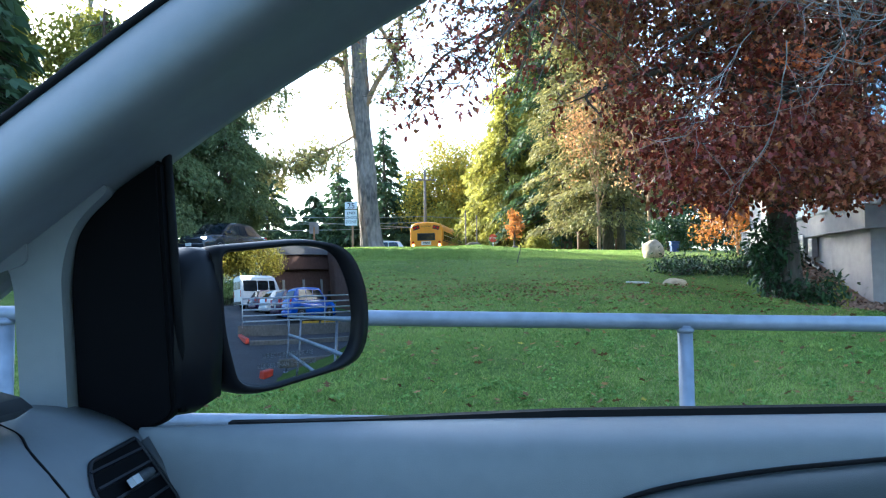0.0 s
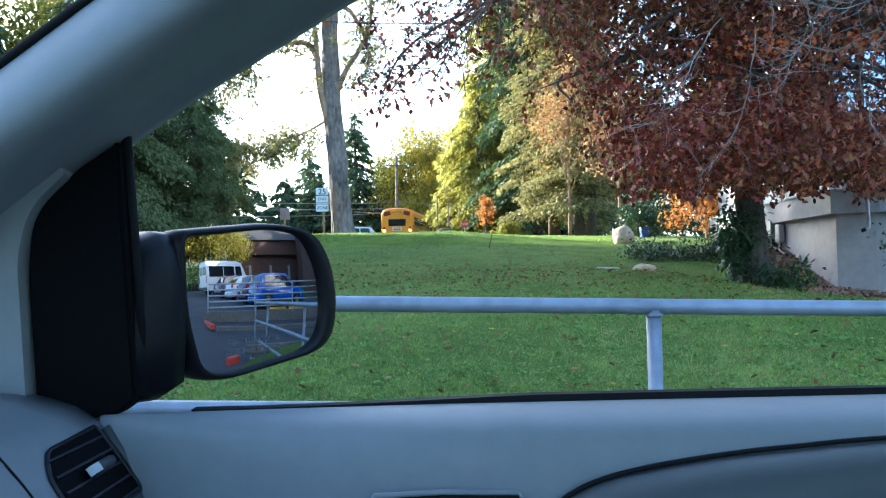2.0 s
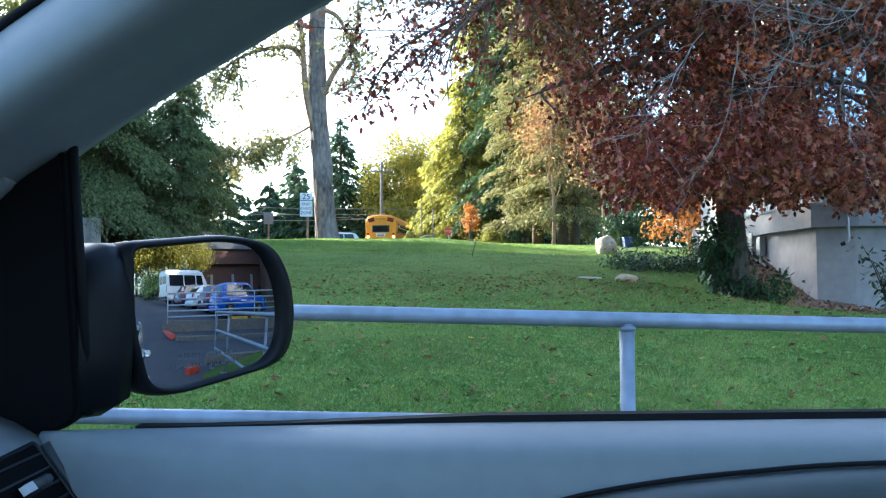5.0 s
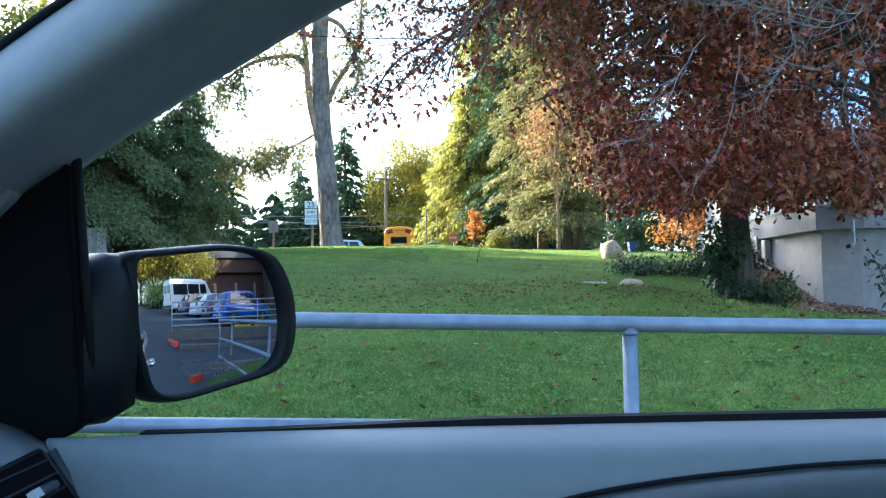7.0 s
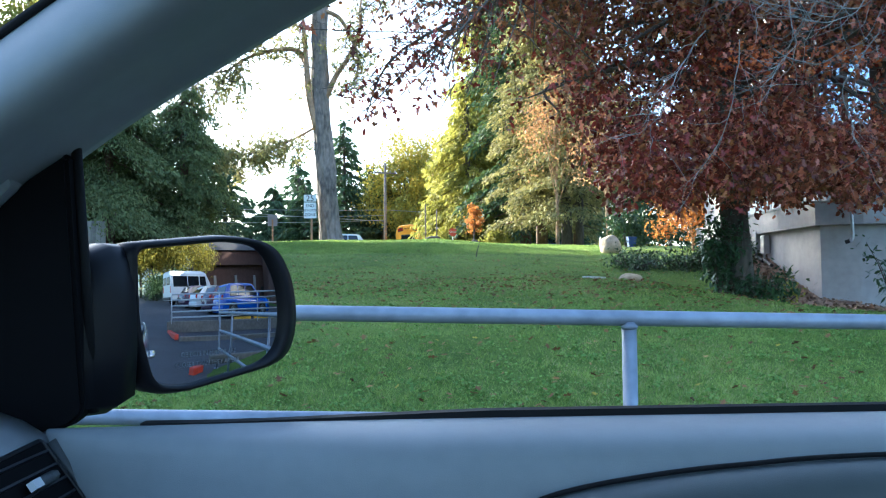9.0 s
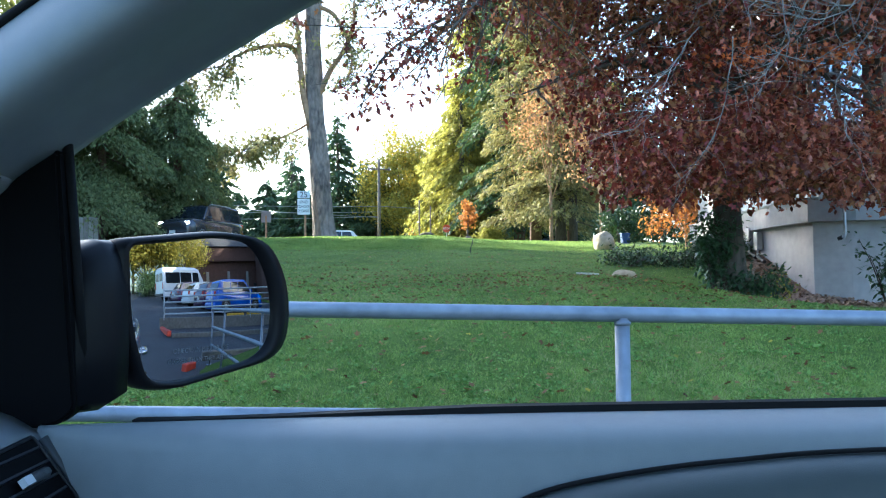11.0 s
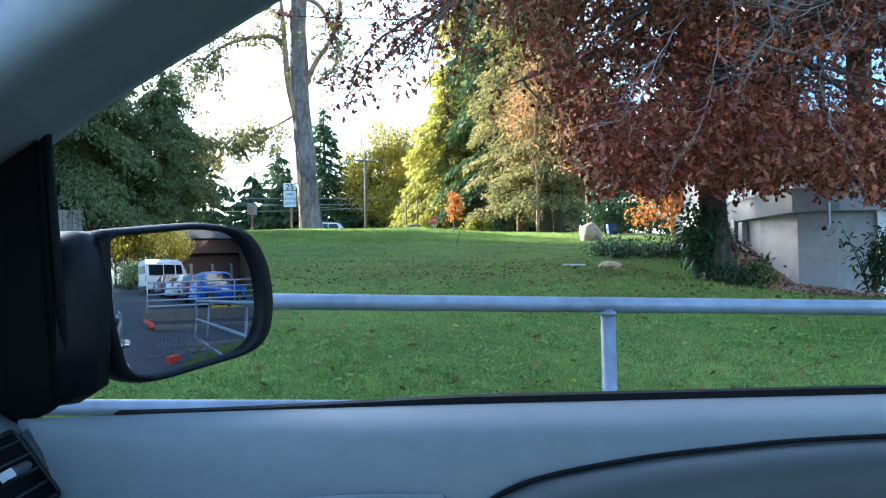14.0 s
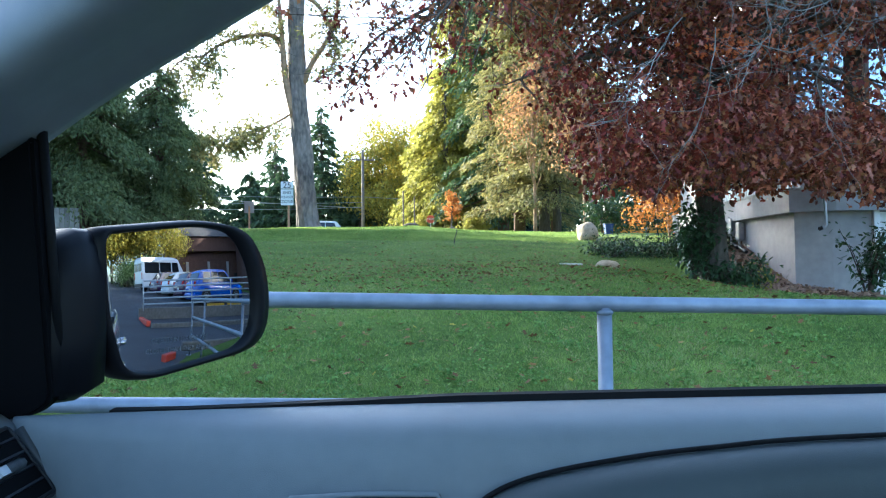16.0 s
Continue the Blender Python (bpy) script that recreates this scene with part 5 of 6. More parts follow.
def wheel_set(thing, xs, half, r, width=0.22):
    made = []
    for x in xs:
        for s in (-1, 1):
            y = s * (half - width / 2 + 0.01)
            w = empty("wheel", pose(x, y, r))
            w.parent = thing
            ty = bmesh.new()
            loft(ty, [[(math.cos(a) * rr, yy, math.sin(a) * rr) for a in np.linspace(0, 2 * math.pi, 20, endpoint=False)] for yy, rr in ((-width / 2, r * 0.66), (-width / 2, r * 0.93), (-width * 0.35, r), (width * 0.35, r), (width / 2, r * 0.93), (width / 2, r * 0.66))])
            part("tyre", ty, M_TYRE, w, smooth=False)
            rim = bmesh.new()
            loft(rim, [[(math.cos(a) * rr, s * yy, math.sin(a) * rr) for a in np.linspace(0, 2 * math.pi, 20, endpoint=False)] for yy, rr in ((width * 0.40, r * 0.64), (width * 0.53, r * 0.62), (width * 0.48, r * 0.5), (width * 0.54, r * 0.14), (width * 0.55, r * 0.02))])
            part("rim", rim, M_RIM, w)
            made.append(w)
    return made


def car_model(name, m, paint, label, L=4.6, W=1.82, H=1.5, belt=0.95, nose=0.72, tail=0.9, cabin=(-2.15, -1.75, 0.55, 1.2), r=0.33, lit=False, category="car", bed=False):
    """A road car, forward along x: lofted body, cabin with its panes, wheels, lamps, bumpers and plates. cabin: the cabin's base and roof ends, from the back."""
    th = empty(name, m)
    tagged(th, label, category)
    hw = W / 2
    xs = [-L / 2, -L / 2 + 0.08, -L / 2 + 0.5, -L * 0.2, L * 0.12, cabin[3] + 0.0, L / 2 - 0.45, L / 2 - 0.1, L / 2]
    tops = [tail * 0.93, tail, max(tail, belt) if tail > belt - 0.2 else tail, belt + 0.02, belt, belt - 0.02, nose + 0.1, nose, nose * 0.86]
    wid = [0.86, 0.95, 1.0, 1.0, 1.0, 1.0, 0.97, 0.9, 0.8]
    rings = []
    for x, t, k in zip(xs, tops, wid):
        w = hw * k
        rings.append([(x, -w * 0.92, 0.24), (x, -w, 0.42), (x, -w, t * 0.72), (x, -w * 0.96, t * 0.93), (x, -w * 0.82, t), (x, 0, t + 0.025), (x, w * 0.82, t), (x, w * 0.96, t * 0.93), (x, w, t * 0.72), (x, w, 0.42), (x, w * 0.92, 0.24)])
    body = part("body", loft(bmesh.new(), rings), paint, th, smooth=True)
    for x in (-L / 2 + L * 0.19, L / 2 - L * 0.19):
        for s in (-1, 1):
            arch = bmesh.new()
            loft(arch, [[(x + math.cos(a) * r * 1.14, s * yy, r + math.sin(a) * r * 1.14) for a in np.linspace(-0.3, math.pi + 0.3, 14)] for yy in (hw - 0.12, hw + 0.004)])
            part("wheel_arch", arch, M_BLACK, body)
    b0, t0, t1, b1 = cabin
    gh = bmesh.new()
    wt, wb = hw * 0.74, hw * 0.93
    prof = [(b0, belt - 0.03, wb), (b0 + (t0 - b0) * 0.85, H - 0.07, wt + 0.03), (t0 + 0.12, H - 0.005, wt - 0.02), ((t0 + t1) / 2, H + 0.02, wt), (t1 - 0.1, H - 0.005, wt - 0.02), (t1 + (b1 - t1) * 0.12, H - 0.06, wt + 0.02), (b1, belt - 0.03, wb)]
    loft(gh, [[(x, -w, z), (x, -w * 0.9, z + 0.012), (x, 0, z + 0.03), (x, w * 0.9, z + 0.012), (x, w, z)] for x, z, w in prof], close=False)
    for s in (0, -1):
        ring = [v for v in gh.verts]
        row = [ring[i * 5 + (0 if s == 0 else 4)] for i in range(len(prof))]
        gh.faces.new(row)
    bmesh.ops.recalc_face_normals(gh, faces=gh.faces)
    cab = part("cabin", gh, paint, th, smooth=False)

    def side_at(x, z, s, out=0.012):
        k = (z - belt) / (H - belt)
        return (x, s * (wb + (wt - wb) * min(1, k) + out), z)
    lo, hi = belt + 0.03, H - 0.1
    span0, span1 = t0 + 0.12, t1 - 0.02
    cuts = [span0, span0 + (span1 - span0) * 0.32, span0 + (span1 - span0) * 0.66, span1]
    for s in (-1, 1):
        for k in range(3):
            xa, xb = cuts[k] + 0.03, cuts[k + 1] - 0.03
            xla = xa - (0.28 if k == 0 else 0) * (t0 - b0) * 1.0
            xlb = xb + (0.75 * (b1 - t1) if k == 2 else 0)
            w = bmesh.new()
            prism(w, rounded([(xla, lo), (xlb, lo), (xb, hi), (xa, hi)], 0.04, 3), lambda u, v, q, s=s: side_at(u, v, s, 0.014 if q else -0.01))
            part("side_window", w, M_DARKGLASS, cab)
    ws = bmesh.new()
    loft(ws, [[(b1 - 0.05 + 0.03, y * wb * 0.88, belt + 0.04) for y in (-1, -0.5, 0, 0.5, 1)], [(t1 + (b1 - t1) * 0.12 + 0.06, y * wt * 0.94, H - 0.085) for y in (-1, -0.5, 0, 0.5, 1)]], close=False, caps=False)
    bmesh.ops.solidify(ws, geom=ws.faces[:], thickness=0.02)
    part("windscreen", ws, M_DARKGLASS, cab)
    rw = bmesh.new()
    loft(rw, [[(b0 + 0.02 - 0.02, y * wb * 0.82, belt + 0.08) for y in (-1, 0, 1)], [(b0 + (t0 - b0) * 0.8 - 0.035, y * wt * 0.9, H - 0.12) for y in (-1, 0, 1)]], close=False, caps=False)
    bmesh.ops.solidify(rw, geom=rw.faces[:], thickness=0.02)
    part("rear_window", rw, M_DARKGLASS, cab)
    for s in (-1, 1):
        part("headlamp", boxed((L / 2 - 0.13, s * hw * 0.68, nose * 0.88), (0.2, 0.34, 0.13), (0, 0, -s * 14), 0.03), M_LAMP_W if lit else M_LAMP_CLEAR, th, "lit headlamp" if lit else "clear headlamp")
        part("tail_lamp", boxed((-L / 2 + 0.06, s * hw * 0.78, tail * 0.88), (0.16, 0.2, 0.24), (0, 0, s * 12), 0.03), M_LAMP_R, th, "red tail lamp")
        part("wing_mirror", boxed((b1 - 0.25, s * (hw + 0.08), belt + 0.08), (0.12, 0.2, 0.13), (0, 0, 0), 0.03), paint, th)
        part("door_handle", boxed((-0.1, s * (hw + 0.004), belt * 0.82), (0.16, 0.03, 0.025), (0, 0, 0), 0.008), paint, body)
        part("sill_trim", boxed((0, s * (hw - 0.02), 0.27), (L * 0.52, 0.06, 0.1), (0, 0, 0), 0.02), M_BLACK, body)
    part("grille", boxed((L / 2 - 0.03, 0, nose * 0.78), (0.08, W * 0.5, 0.16), (0, 0, 0), 0.02), M_BLACK, th, "dark grille")
    part("front_bumper", boxed((L / 2 - 0.03, 0, 0.38), (0.16, W * 0.88, 0.2), (0, 0, 0), 0.05), paint, th)
    part("rear_bumper", boxed((-L / 2 + 0.02, 0, 0.42), (0.16, W * 0.9, 0.22), (0, 0, 0), 0.05), paint, th)
    part("front_plate", boxed((L / 2 + 0.055, 0, 0.42), (0.012, 0.3, 0.14)), M_PLATE, th)
    part("rear_plate", boxed((-L / 2 - 0.015, 0, tail * 0.62), (0.012, 0.3, 0.14)), M_PLATE, th)
    wheels = wheel_set(th, (-L / 2 + L * 0.19, L / 2 - L * 0.19), hw, r)
    return th, wheels


# moving cars on the side road
suv, suv_wheels = car_model("suv", pose(-9, 40, 3.2), M_DARKCAR, "dark charcoal sport utility car driving by with its headlamps lit", 4.45, 1.82, 1.72, 1.05, 0.93, 1.0, (-2.15, -1.9, 0.5, 1.1), 0.36, True)
for s in (-1, 1):
    part("roof_bar", tube(bmesh.new(), [(-1.5, s * 0.57, 1.75), (-1.4, s * 0.57, 1.79), (0.15, s * 0.57, 1.79), (0.25, s * 0.57, 1.74)], 0.02, 6), M_RIM, suv, "silver roof bar")
sedan, sedan_wheels = car_model("sedan", pose(-9.7, 39, 3.2), M_DARKCAR, "dark grey saloon driving by with its headlamps lit", 4.7, 1.82, 1.47, 0.94, 0.76, 0.98, (-1.9, -1.15, 0.35, 1.15), 0.33, True)
# parked far cars
minivan, _ = car_model("minivan", pose(11.5, 66, float(ground_z(11.5, 64)) + 0.3, 0, 0, -90), M_DARKCAR, "grey minivan parked beyond the trees", 4.9, 1.95, 1.75, 1.05, 0.95, 1.1, (-2.3, -2.1, 0.7, 1.4), 0.34)
sedan2, _ = car_model("sedan", pose(-4.9, 63, float(ground_z(-4.9, 63)) + 0.25, 0, 0, 190), M_WHITECAR, "white saloon parked on the far street", 4.6, 1.8, 1.45)

# ---- school bus; its origin is under the middle of its rear, forward along y
bus = empty("school_bus", pose(-1.05, 62, 3.85))
tagged(bus, "yellow school bus with black rails and lamps, driving off", "school bus")
BL, BW, BH = 10.4, 2.42, 3.08


def bus_ring(y, w=1.0, h=BH):
    a = BW / 2 * w
    pts = [(-a, y, 0.45), (-a, y, h - 0.62), (-a * 0.97, y, h - 0.38), (-a * 0.86, y, h - 0.17), (-a * 0.6, y, h - 0.05), (0, y, h), (a * 0.6, y, h - 0.05), (a * 0.86, y, h - 0.17), (a * 0.97, y, h - 0.38), (a, y, h - 0.62), (a, y, 0.45)]
    return pts


part("body", loft(bmesh.new(), [bus_ring(0.0, 0.97, BH - 0.06), bus_ring(0.12), bus_ring(BL - 1.3), bus_ring(BL - 1.15, 0.97, BH - 0.08)]), M_BUSY, bus, "yellow painted bus body", smooth=False)
hood = bmesh.new()
loft(hood, [[(-0.95 * k, y, 0.5), (-0.95 * k, y, h * 0.9), (-0.7 * k, y, h), (0.7 * k, y, h), (0.95 * k, y, h * 0.9), (0.95 * k, y, 0.5)] for y, k, h in ((BL - 1.2, 1.0, 1.55), (BL - 0.4, 0.97, 1.45), (BL, 0.9, 1.25))])
part("bonnet", hood, M_BUSY, bus, "yellow bonnet")
part("roof_panel", loft(bmesh.new(), [[(x, y, z + 0.006) for x, y, z in bus_ring(yy)[3:8]] + [(0, yy, BH - 0.1)] for yy in (0.5, BL - 1.6)]), M_WHITE, bus, "white roof panel")
part("rear_window", boxed((0, -0.005, 1.98), (1.22, 0.06, 0.42), bevel=0.02), M_DARKGLASS, bus, "wide dark rear window")
part("rear_window_seal", boxed((0, 0.005, 1.98), (1.34, 0.05, 0.54), bevel=0.02), M_BLACK, bus)
hdr = part("header_board", boxed((0, -0.002, 2.74), (0.86, 0.06, 0.26), bevel=0.02), M_BUSY, bus, "yellow sign board with black lettering")
for word, wx_, wz_ in (("SCHOOL", -0.13, 0.14), ("BUS", 0.29, 0.14)):
    letters(word, wz_, M_INK, Matrix.Translation((wx_, -0.036, 2.74)) @ Euler((radians(90), 0, 0)).to_matrix().to_4x4(), hdr, "lettering")
for s in (-1, 1):
    lp = part("lamp_panel", boxed((s * 0.74, 0.0, 2.66), (0.5, 0.05, 0.3), (0, s * 14, 0), 0.03), M_BLACK, bus, "black warning lamp panel")
    for k in (-0.12, 0.12):
        d = bmesh.new()
        bmesh.ops.create_cone(d, cap_ends=True, segments=14, radius1=0.09, radius2=0.08, depth=0.04, matrix=Matrix.LocRotScale((s * 0.74 + k, -0.03, 2.66 - s * k * 0.2), Euler((radians(90), 0, 0)), None))
        part("warning_lamp", d, M_LAMP_R, lp, "red warning lamp")
    for z, mm, lb in ((1.58, M_LAMP_R, "red tail lamp"), (1.38, M_LAMP_A, "lit amber lamp")):
        d = bmesh.new()
        bmesh.ops.create_cone(d, cap_ends=True, segments=14, radius1=0.1, radius2=0.09, depth=0.04, matrix=Matrix.LocRotScale((s * 0.98, -0.01, z), Euler((radians(90), 0, 0)), None))
        part("tail_lamp", d, mm, bus, lb)
    for k, z in enumerate((0.75, 1.25, 1.72)):
        part("rub_rail", boxed((s * (BW / 2 + 0.008), BL / 2 - 0.6, z), (0.03, BL - 1.4, 0.07), bevel=0.01), M_BLACK, bus, "black rub rail")
    nwin = 11
    for k in range(nwin):
        y = 0.55 + k * (BL - 2.4) / nwin
        wn_ = part("side_window", boxed((s * (BW / 2 - 0.004), y + 0.33, 2.1), (0.03, 0.62, 0.62), bevel=0.02), M_DARKGLASS, bus)
        part("window_bar", boxed((s * (BW / 2 + 0.006), y + 0.33, 2.12), (0.03, 0.64, 0.035)), M_WHITE, wn_)
part("rear_bumper", boxed((0, -0.1, 0.62), (2.35, 0.14, 0.26), bevel=0.03), M_BLACK, bus, "black rear bumper")
notice = part("notice", boxed((0, -0.012, 1.52), (0.72, 0.03, 0.26)), M_WHITE, bus, "white notice with unreadable text")
for k in range(2):
    part("text_bar", boxed((0, -0.032, 1.57 - 0.1 * k), (0.52, 0.012, 0.045)), M_INK, notice)
bus_wheels = []
for y in (2.6, BL - 1.6):
    for s in (-1, 1):
        w = empty("wheel", pose(s * (BW / 2 - 0.16), y, 0.5))
        w.parent = bus
        d = bmesh.new()
        bmesh.ops.create_cone(d, cap_ends=True, segments=22, radius1=0.5, radius2=0.5, depth=0.28, matrix=Matrix.LocRotScale(None, Euler((0, radians(90), 0)), None))
        bmesh.ops.bevel(d, geom=d.edges[:], offset=0.03, segments=1, affect="EDGES")
        part("tyre", d, M_TYRE, w)
        d = bmesh.new()
        bmesh.ops.create_cone(d, cap_ends=True, segments=18, radius1=0.29, radius2=0.24, depth=0.06, matrix=Matrix.LocRotScale((s * 0.13, 0, 0), Euler((0, radians(90 * s), 0)), None))
        part("rim", d, M_RIM, w)
        bus_wheels.append(w)

# ---------------------------------------------------------------- building beside the oak
building = empty("building", pose(0, 0, 0))
tagged(building, "pale stucco building with a ledge, large windows and a downpipe", "building")
FX, FY, KX, KY, RX, RY = 8.62, 20.1, 8.62, 17.0, 10.1, 16.6
EX, EY = 16.0, 15.0


def wall_run(name, points, z0, z1, out, thick, material, label=""):
    """A wall along points on plan, with a thickness to the far side."""
    bm_ = bmesh.new()
    a = [Vector((x, y, 0)) for x, y in points]
    rings = []
    for i, p in enumerate(a):
        d = (a[min(i + 1, len(a) - 1)] - a[max(i - 1, 0)]).normalized()
        n = Vector((d.y, -d.x, 0))
        f, b = p + n * out, p - n * thick
        rings.append([(f.x, f.y, z0), (f.x, f.y, z1), (b.x, b.y, z1), (b.x, b.y, z0)])
    loft(bm_, rings)
    return part(name, bm_, material, building, label)


plan = [(8.75, 24.5), (FX, FY), (8.52, 18.5), (KX, KY), (9.3, 16.75), (RX, RY)]
wall_run("lower_wall", plan, 0.2, 2.62, 0.0, 0.3, M_STUCCO, "pale grey stucco lower wall with water stains")
ledge_plan = [(8.75, 24.5), (8.5, FY), (8.44, 18.4), (8.56, 17.0), (9.3, 16.6), (RX, 16.45), (EX, EY)]
wall_run("ledge", ledge_plan, 2.56, 3.02, 0.06, 0.6, M_STUCCO, "projecting pale ledge")
wall_run("ledge_cap", ledge_plan, 3.02, 3.06, 0.09, 0.62, M_CONC, "thin capping strip")
# boarded wall and upper storey behind the ledge
up_plan = [(8.95, 24.5), (8.8, FY), (8.76, 18.4), (8.9, 17.25), (9.4, 16.95), (RX, 16.8), (EX, EY + 0.35)]
wall_run("upper_wall", up_plan, 3.0, 4.5, 0.0, 0.3, M_STUCCO, "pale upper wall below the windows")
wall_run("upper_band", up_plan, 6.0, 9.5, 0.0, 0.3, M_STUCCO, "pale wall above the windows")
for k in range(26):
    y = 17.5 + 0.14 * k
    x = float(np.interp(y, [17.25, 18.4, FY, 24.5], [8.9, 8.76, 8.8, 8.95])) - 0.03
    part("wall_board", boxed((x, y, 3.42), (0.03, 0.10, 0.66), bevel=0.006, segs=1), M_BOARD, building)
# garage-like panelled door to the side of the stucco wall
for k in range(8):
    part("door_panel", boxed(((RX + EX) / 2 + 0.06, (RY + EY) / 2 + 0.12, 0.9 + 0.22 * k), (6.0, 0.05, 0.205), (0, 0, math.degrees(math.atan2(EY - RY, EX - RX))), 0.008, 1), M_WHITE, building)
part("corner_trim", boxed((RX + 0.02, RY - 0.02, 1.6), (0.12, 0.14, 2.0), (0, 0, -8), 0.01), M_WHITE, building, "white corner trim")
# large windows between posts
ang = math.atan2(EY + 0.35 - 16.8, EX - RX)
for k in range(7):
    if k < 2:
        p = Vector((9.0 + 0.52 * k, 17.2 - 0.18 * k, 0))
        a = -20.0
        w = 0.5
    else:
        p = Vector((RX + 0.5 + (k - 2) * 1.12, 16.8 + ((k - 2) * 1.12 + 0.5) * math.tan(ang), 0))
        a = math.degrees(ang)
        w = 1.04
    win = part("window", boxed((p.x, p.y + 0.05, 5.25), (w, 0.03, 1.45), (0, 0, a)), M_PANE, building, "window pane reflecting the sky")
    for dz in (-0.72, 0.72):
        part("frame_rail", boxed((p.x, p.y + 0.02, 5.25 + dz), (w + 0.06, 0.09, 0.06), (0, 0, a)), M_BLACK, win, "dark window frame")
    part("post", boxed((p.x - w / 2 - 0.03, p.y - 0.02, 5.25), (0.09, 0.14, 1.56), (0, 0, a), 0.01), M_POSTW, building, "brown window post")
wall_run("room_wall", [(9.9, 24.5), (10.2, 18.6), (EX, EY + 2.2)], 3.0, 9.0, 0.0, 0.2, M_ROOF, "dark back of the room behind the glass")
wall_run("eave", [(8.6, 24.5), (8.3, FY), (8.2, 18.2), (8.4, 16.7), (9.3, 16.2), (EX, EY - 0.5)], 9.4, 9.7, 0.3, 3.0, M_ROOF, "grey roof edge")
# unseen blocks added to shade the parked cars and the hall's front
part("rear_wing", boxed((22.5, 22.5, 4.9), (13.0, 14.0, 9.4), bevel=0.05), M_BRICK, building, "unseen brick block added for shade")
part("rear_wing", boxed((36.0, 25.0, 5.4), (13.9, 8.0, 10.4), bevel=0.05), M_BRICK, building, "unseen brick block added for shade")
dp = part("downpipe", tube(bmesh.new(), smooth_line([(8.93, 16.72, 3.06), (8.98, 16.62, 3.1), (9.03, 16.55, 3.02), (9.04, 16.53, 2.5), (9.04, 16.53, 2.27), (8.98, 16.54, 2.2)], 4), 0.035, 8), M_METALPOLE, building, "white metal downpipe", smooth=True)
part("pipe_mouth", tube(bmesh.new(), [(8.99, 16.54, 2.22), (8.93, 16.6, 2.19)], 0.042, 8), M_BLACK, dp, "dark pipe outlet")
for k, (x, y, z) in enumerate(((8.5, 19.75, 2.42), (8.5, 19.3, 2.3))):
    mt = part("meter_box", boxed((x - 0.04, y, z), (0.14, 0.22, 0.42), bevel=0.02), M_METALPOLE, building, "grey meter box")
    part("conduit", tube(bmesh.new(), [(x - 0.06, y, z - 0.2), (x - 0.06, y, z - 0.7)], 0.025, 6), M_METALPOLE, mt)
    part("valve", tube(bmesh.new(), [(x - 0.1, y - 0.1, z - 0.35), (x - 0.14, y - 0.3, z - 0.42), (x - 0.14, y - 0.55, z - 0.5)], 0.045, 7), M_BLACK, mt, "black pipe by the wall")

# ---------------------------------------------------------------- things on the lawn


def rock(name, x, y, size, label, seed, sink=0.12):
    bm_ = bmesh.new()
    bmesh.ops.create_icosphere(bm_, subdivisions=4, radius=1.0)
    for v in bm_.verts:
        d = noise.noise(v.co * 1.3 + Vector((seed, 0, 0))) * 0.13 + noise.noise(v.co * 3.1 + Vector((0, seed, 0))) * 0.05
        v.co *= 1 + d
        v.co.x *= size[0]
        v.co.y *= size[1]
        v.co.z *= size[2]
    ob = part(name, bm_, M_BARK_OAK if "stump" in name else M_STONE, None, "", True)
    ob.matrix_basis = pose(x, y, float(ground_z(x, y)) + size[2] * (1 - sink * 2) - 0.05)
    return tagged(ob, label, "stump" if "stump" in name else "rock")


rock("boulder", 7.25, 29.0, (0.37, 0.4, 0.4), "rounded pale granite boulder on the lawn", 3.0)
rock("flat_stone", 4.93, 18.0, (0.27, 0.2, 0.14), "low pale flat stone in the grass", 9.0, 0.25)
rock("tree_stump", 1.85, 47.5, (0.42, 0.4, 0.13), "dark weathered stump on a small mound", 5.0)
rock("tree_stump", 4.15, 47.2, (0.25, 0.22, 0.24), "dark weathered stump under the sapling", 6.0)
edging = part("edging_strip", boxed((0, 0, 0), (0.5, 0.07, 0.04), (0, 2, 6), 0.01), M_SIGN)
edging.matrix_basis = pose(4.15, 18.0, float(ground_z(4.15, 18.0)) + 0.03)
tagged(edging, "pale strip lying in the grass", "strip")
stake = part("stake", tube(bmesh.new(), [(0, 0, -0.05), (0.03, 0, 0.16), (0.09, 0, 0.34), (0.11, 0, 0.5)], [0.018, 0.016, 0.014, 0.01], 6), M_BLACK)
stake.matrix_basis = pose(2.38, 26.5, float(ground_z(2.38, 26.5)))
tagged(stake, "thin dark bent stick standing in the lawn", "stick")

# street signs
sign = empty("road_sign", pose(-4.42, 42.0, float(ground_z(-4.42, 42.0)) - 0.1))
tagged(sign, "white school zone sign on a wooden post", "road sign")
part("post", boxed((0.07, 0.05, 1.0), (0.1, 0.1, 2.1), bevel=0.008), M_WOOD, sign, "brown wooden post")
pl = part("sign_plate", boxed((0, 0, 1.62), (0.61, 0.02, 0.78), bevel=0.03), M_SIGN, sign, "white plate with black letters")
tp = part("speed_plate", boxed((0, 0, 2.22), (0.61, 0.02, 0.34), bevel=0.02), M_SIGN, sign, "white speed plate")
face = Euler((radians(90), 0, 0)).to_matrix().to_4x4()
for txt, z in (("END", 1.84), ("SCHOOL", 1.62), ("ZONE", 1.40)):
    letters(txt, 0.2 if txt != "SCHOOL" else 0.165, M_INK, Matrix.Translation((0, -0.014, z)) @ face, pl)
letters("25", 0.4, M_INK, Matrix.Translation((0, -0.014, 2.2)) @ face, tp)
back = empty("road_sign", pose(-6.85, 46.0, float(ground_z(-6.85, 46.0)) - 0.1))
tagged(back, "road sign seen from its bare back", "road sign")
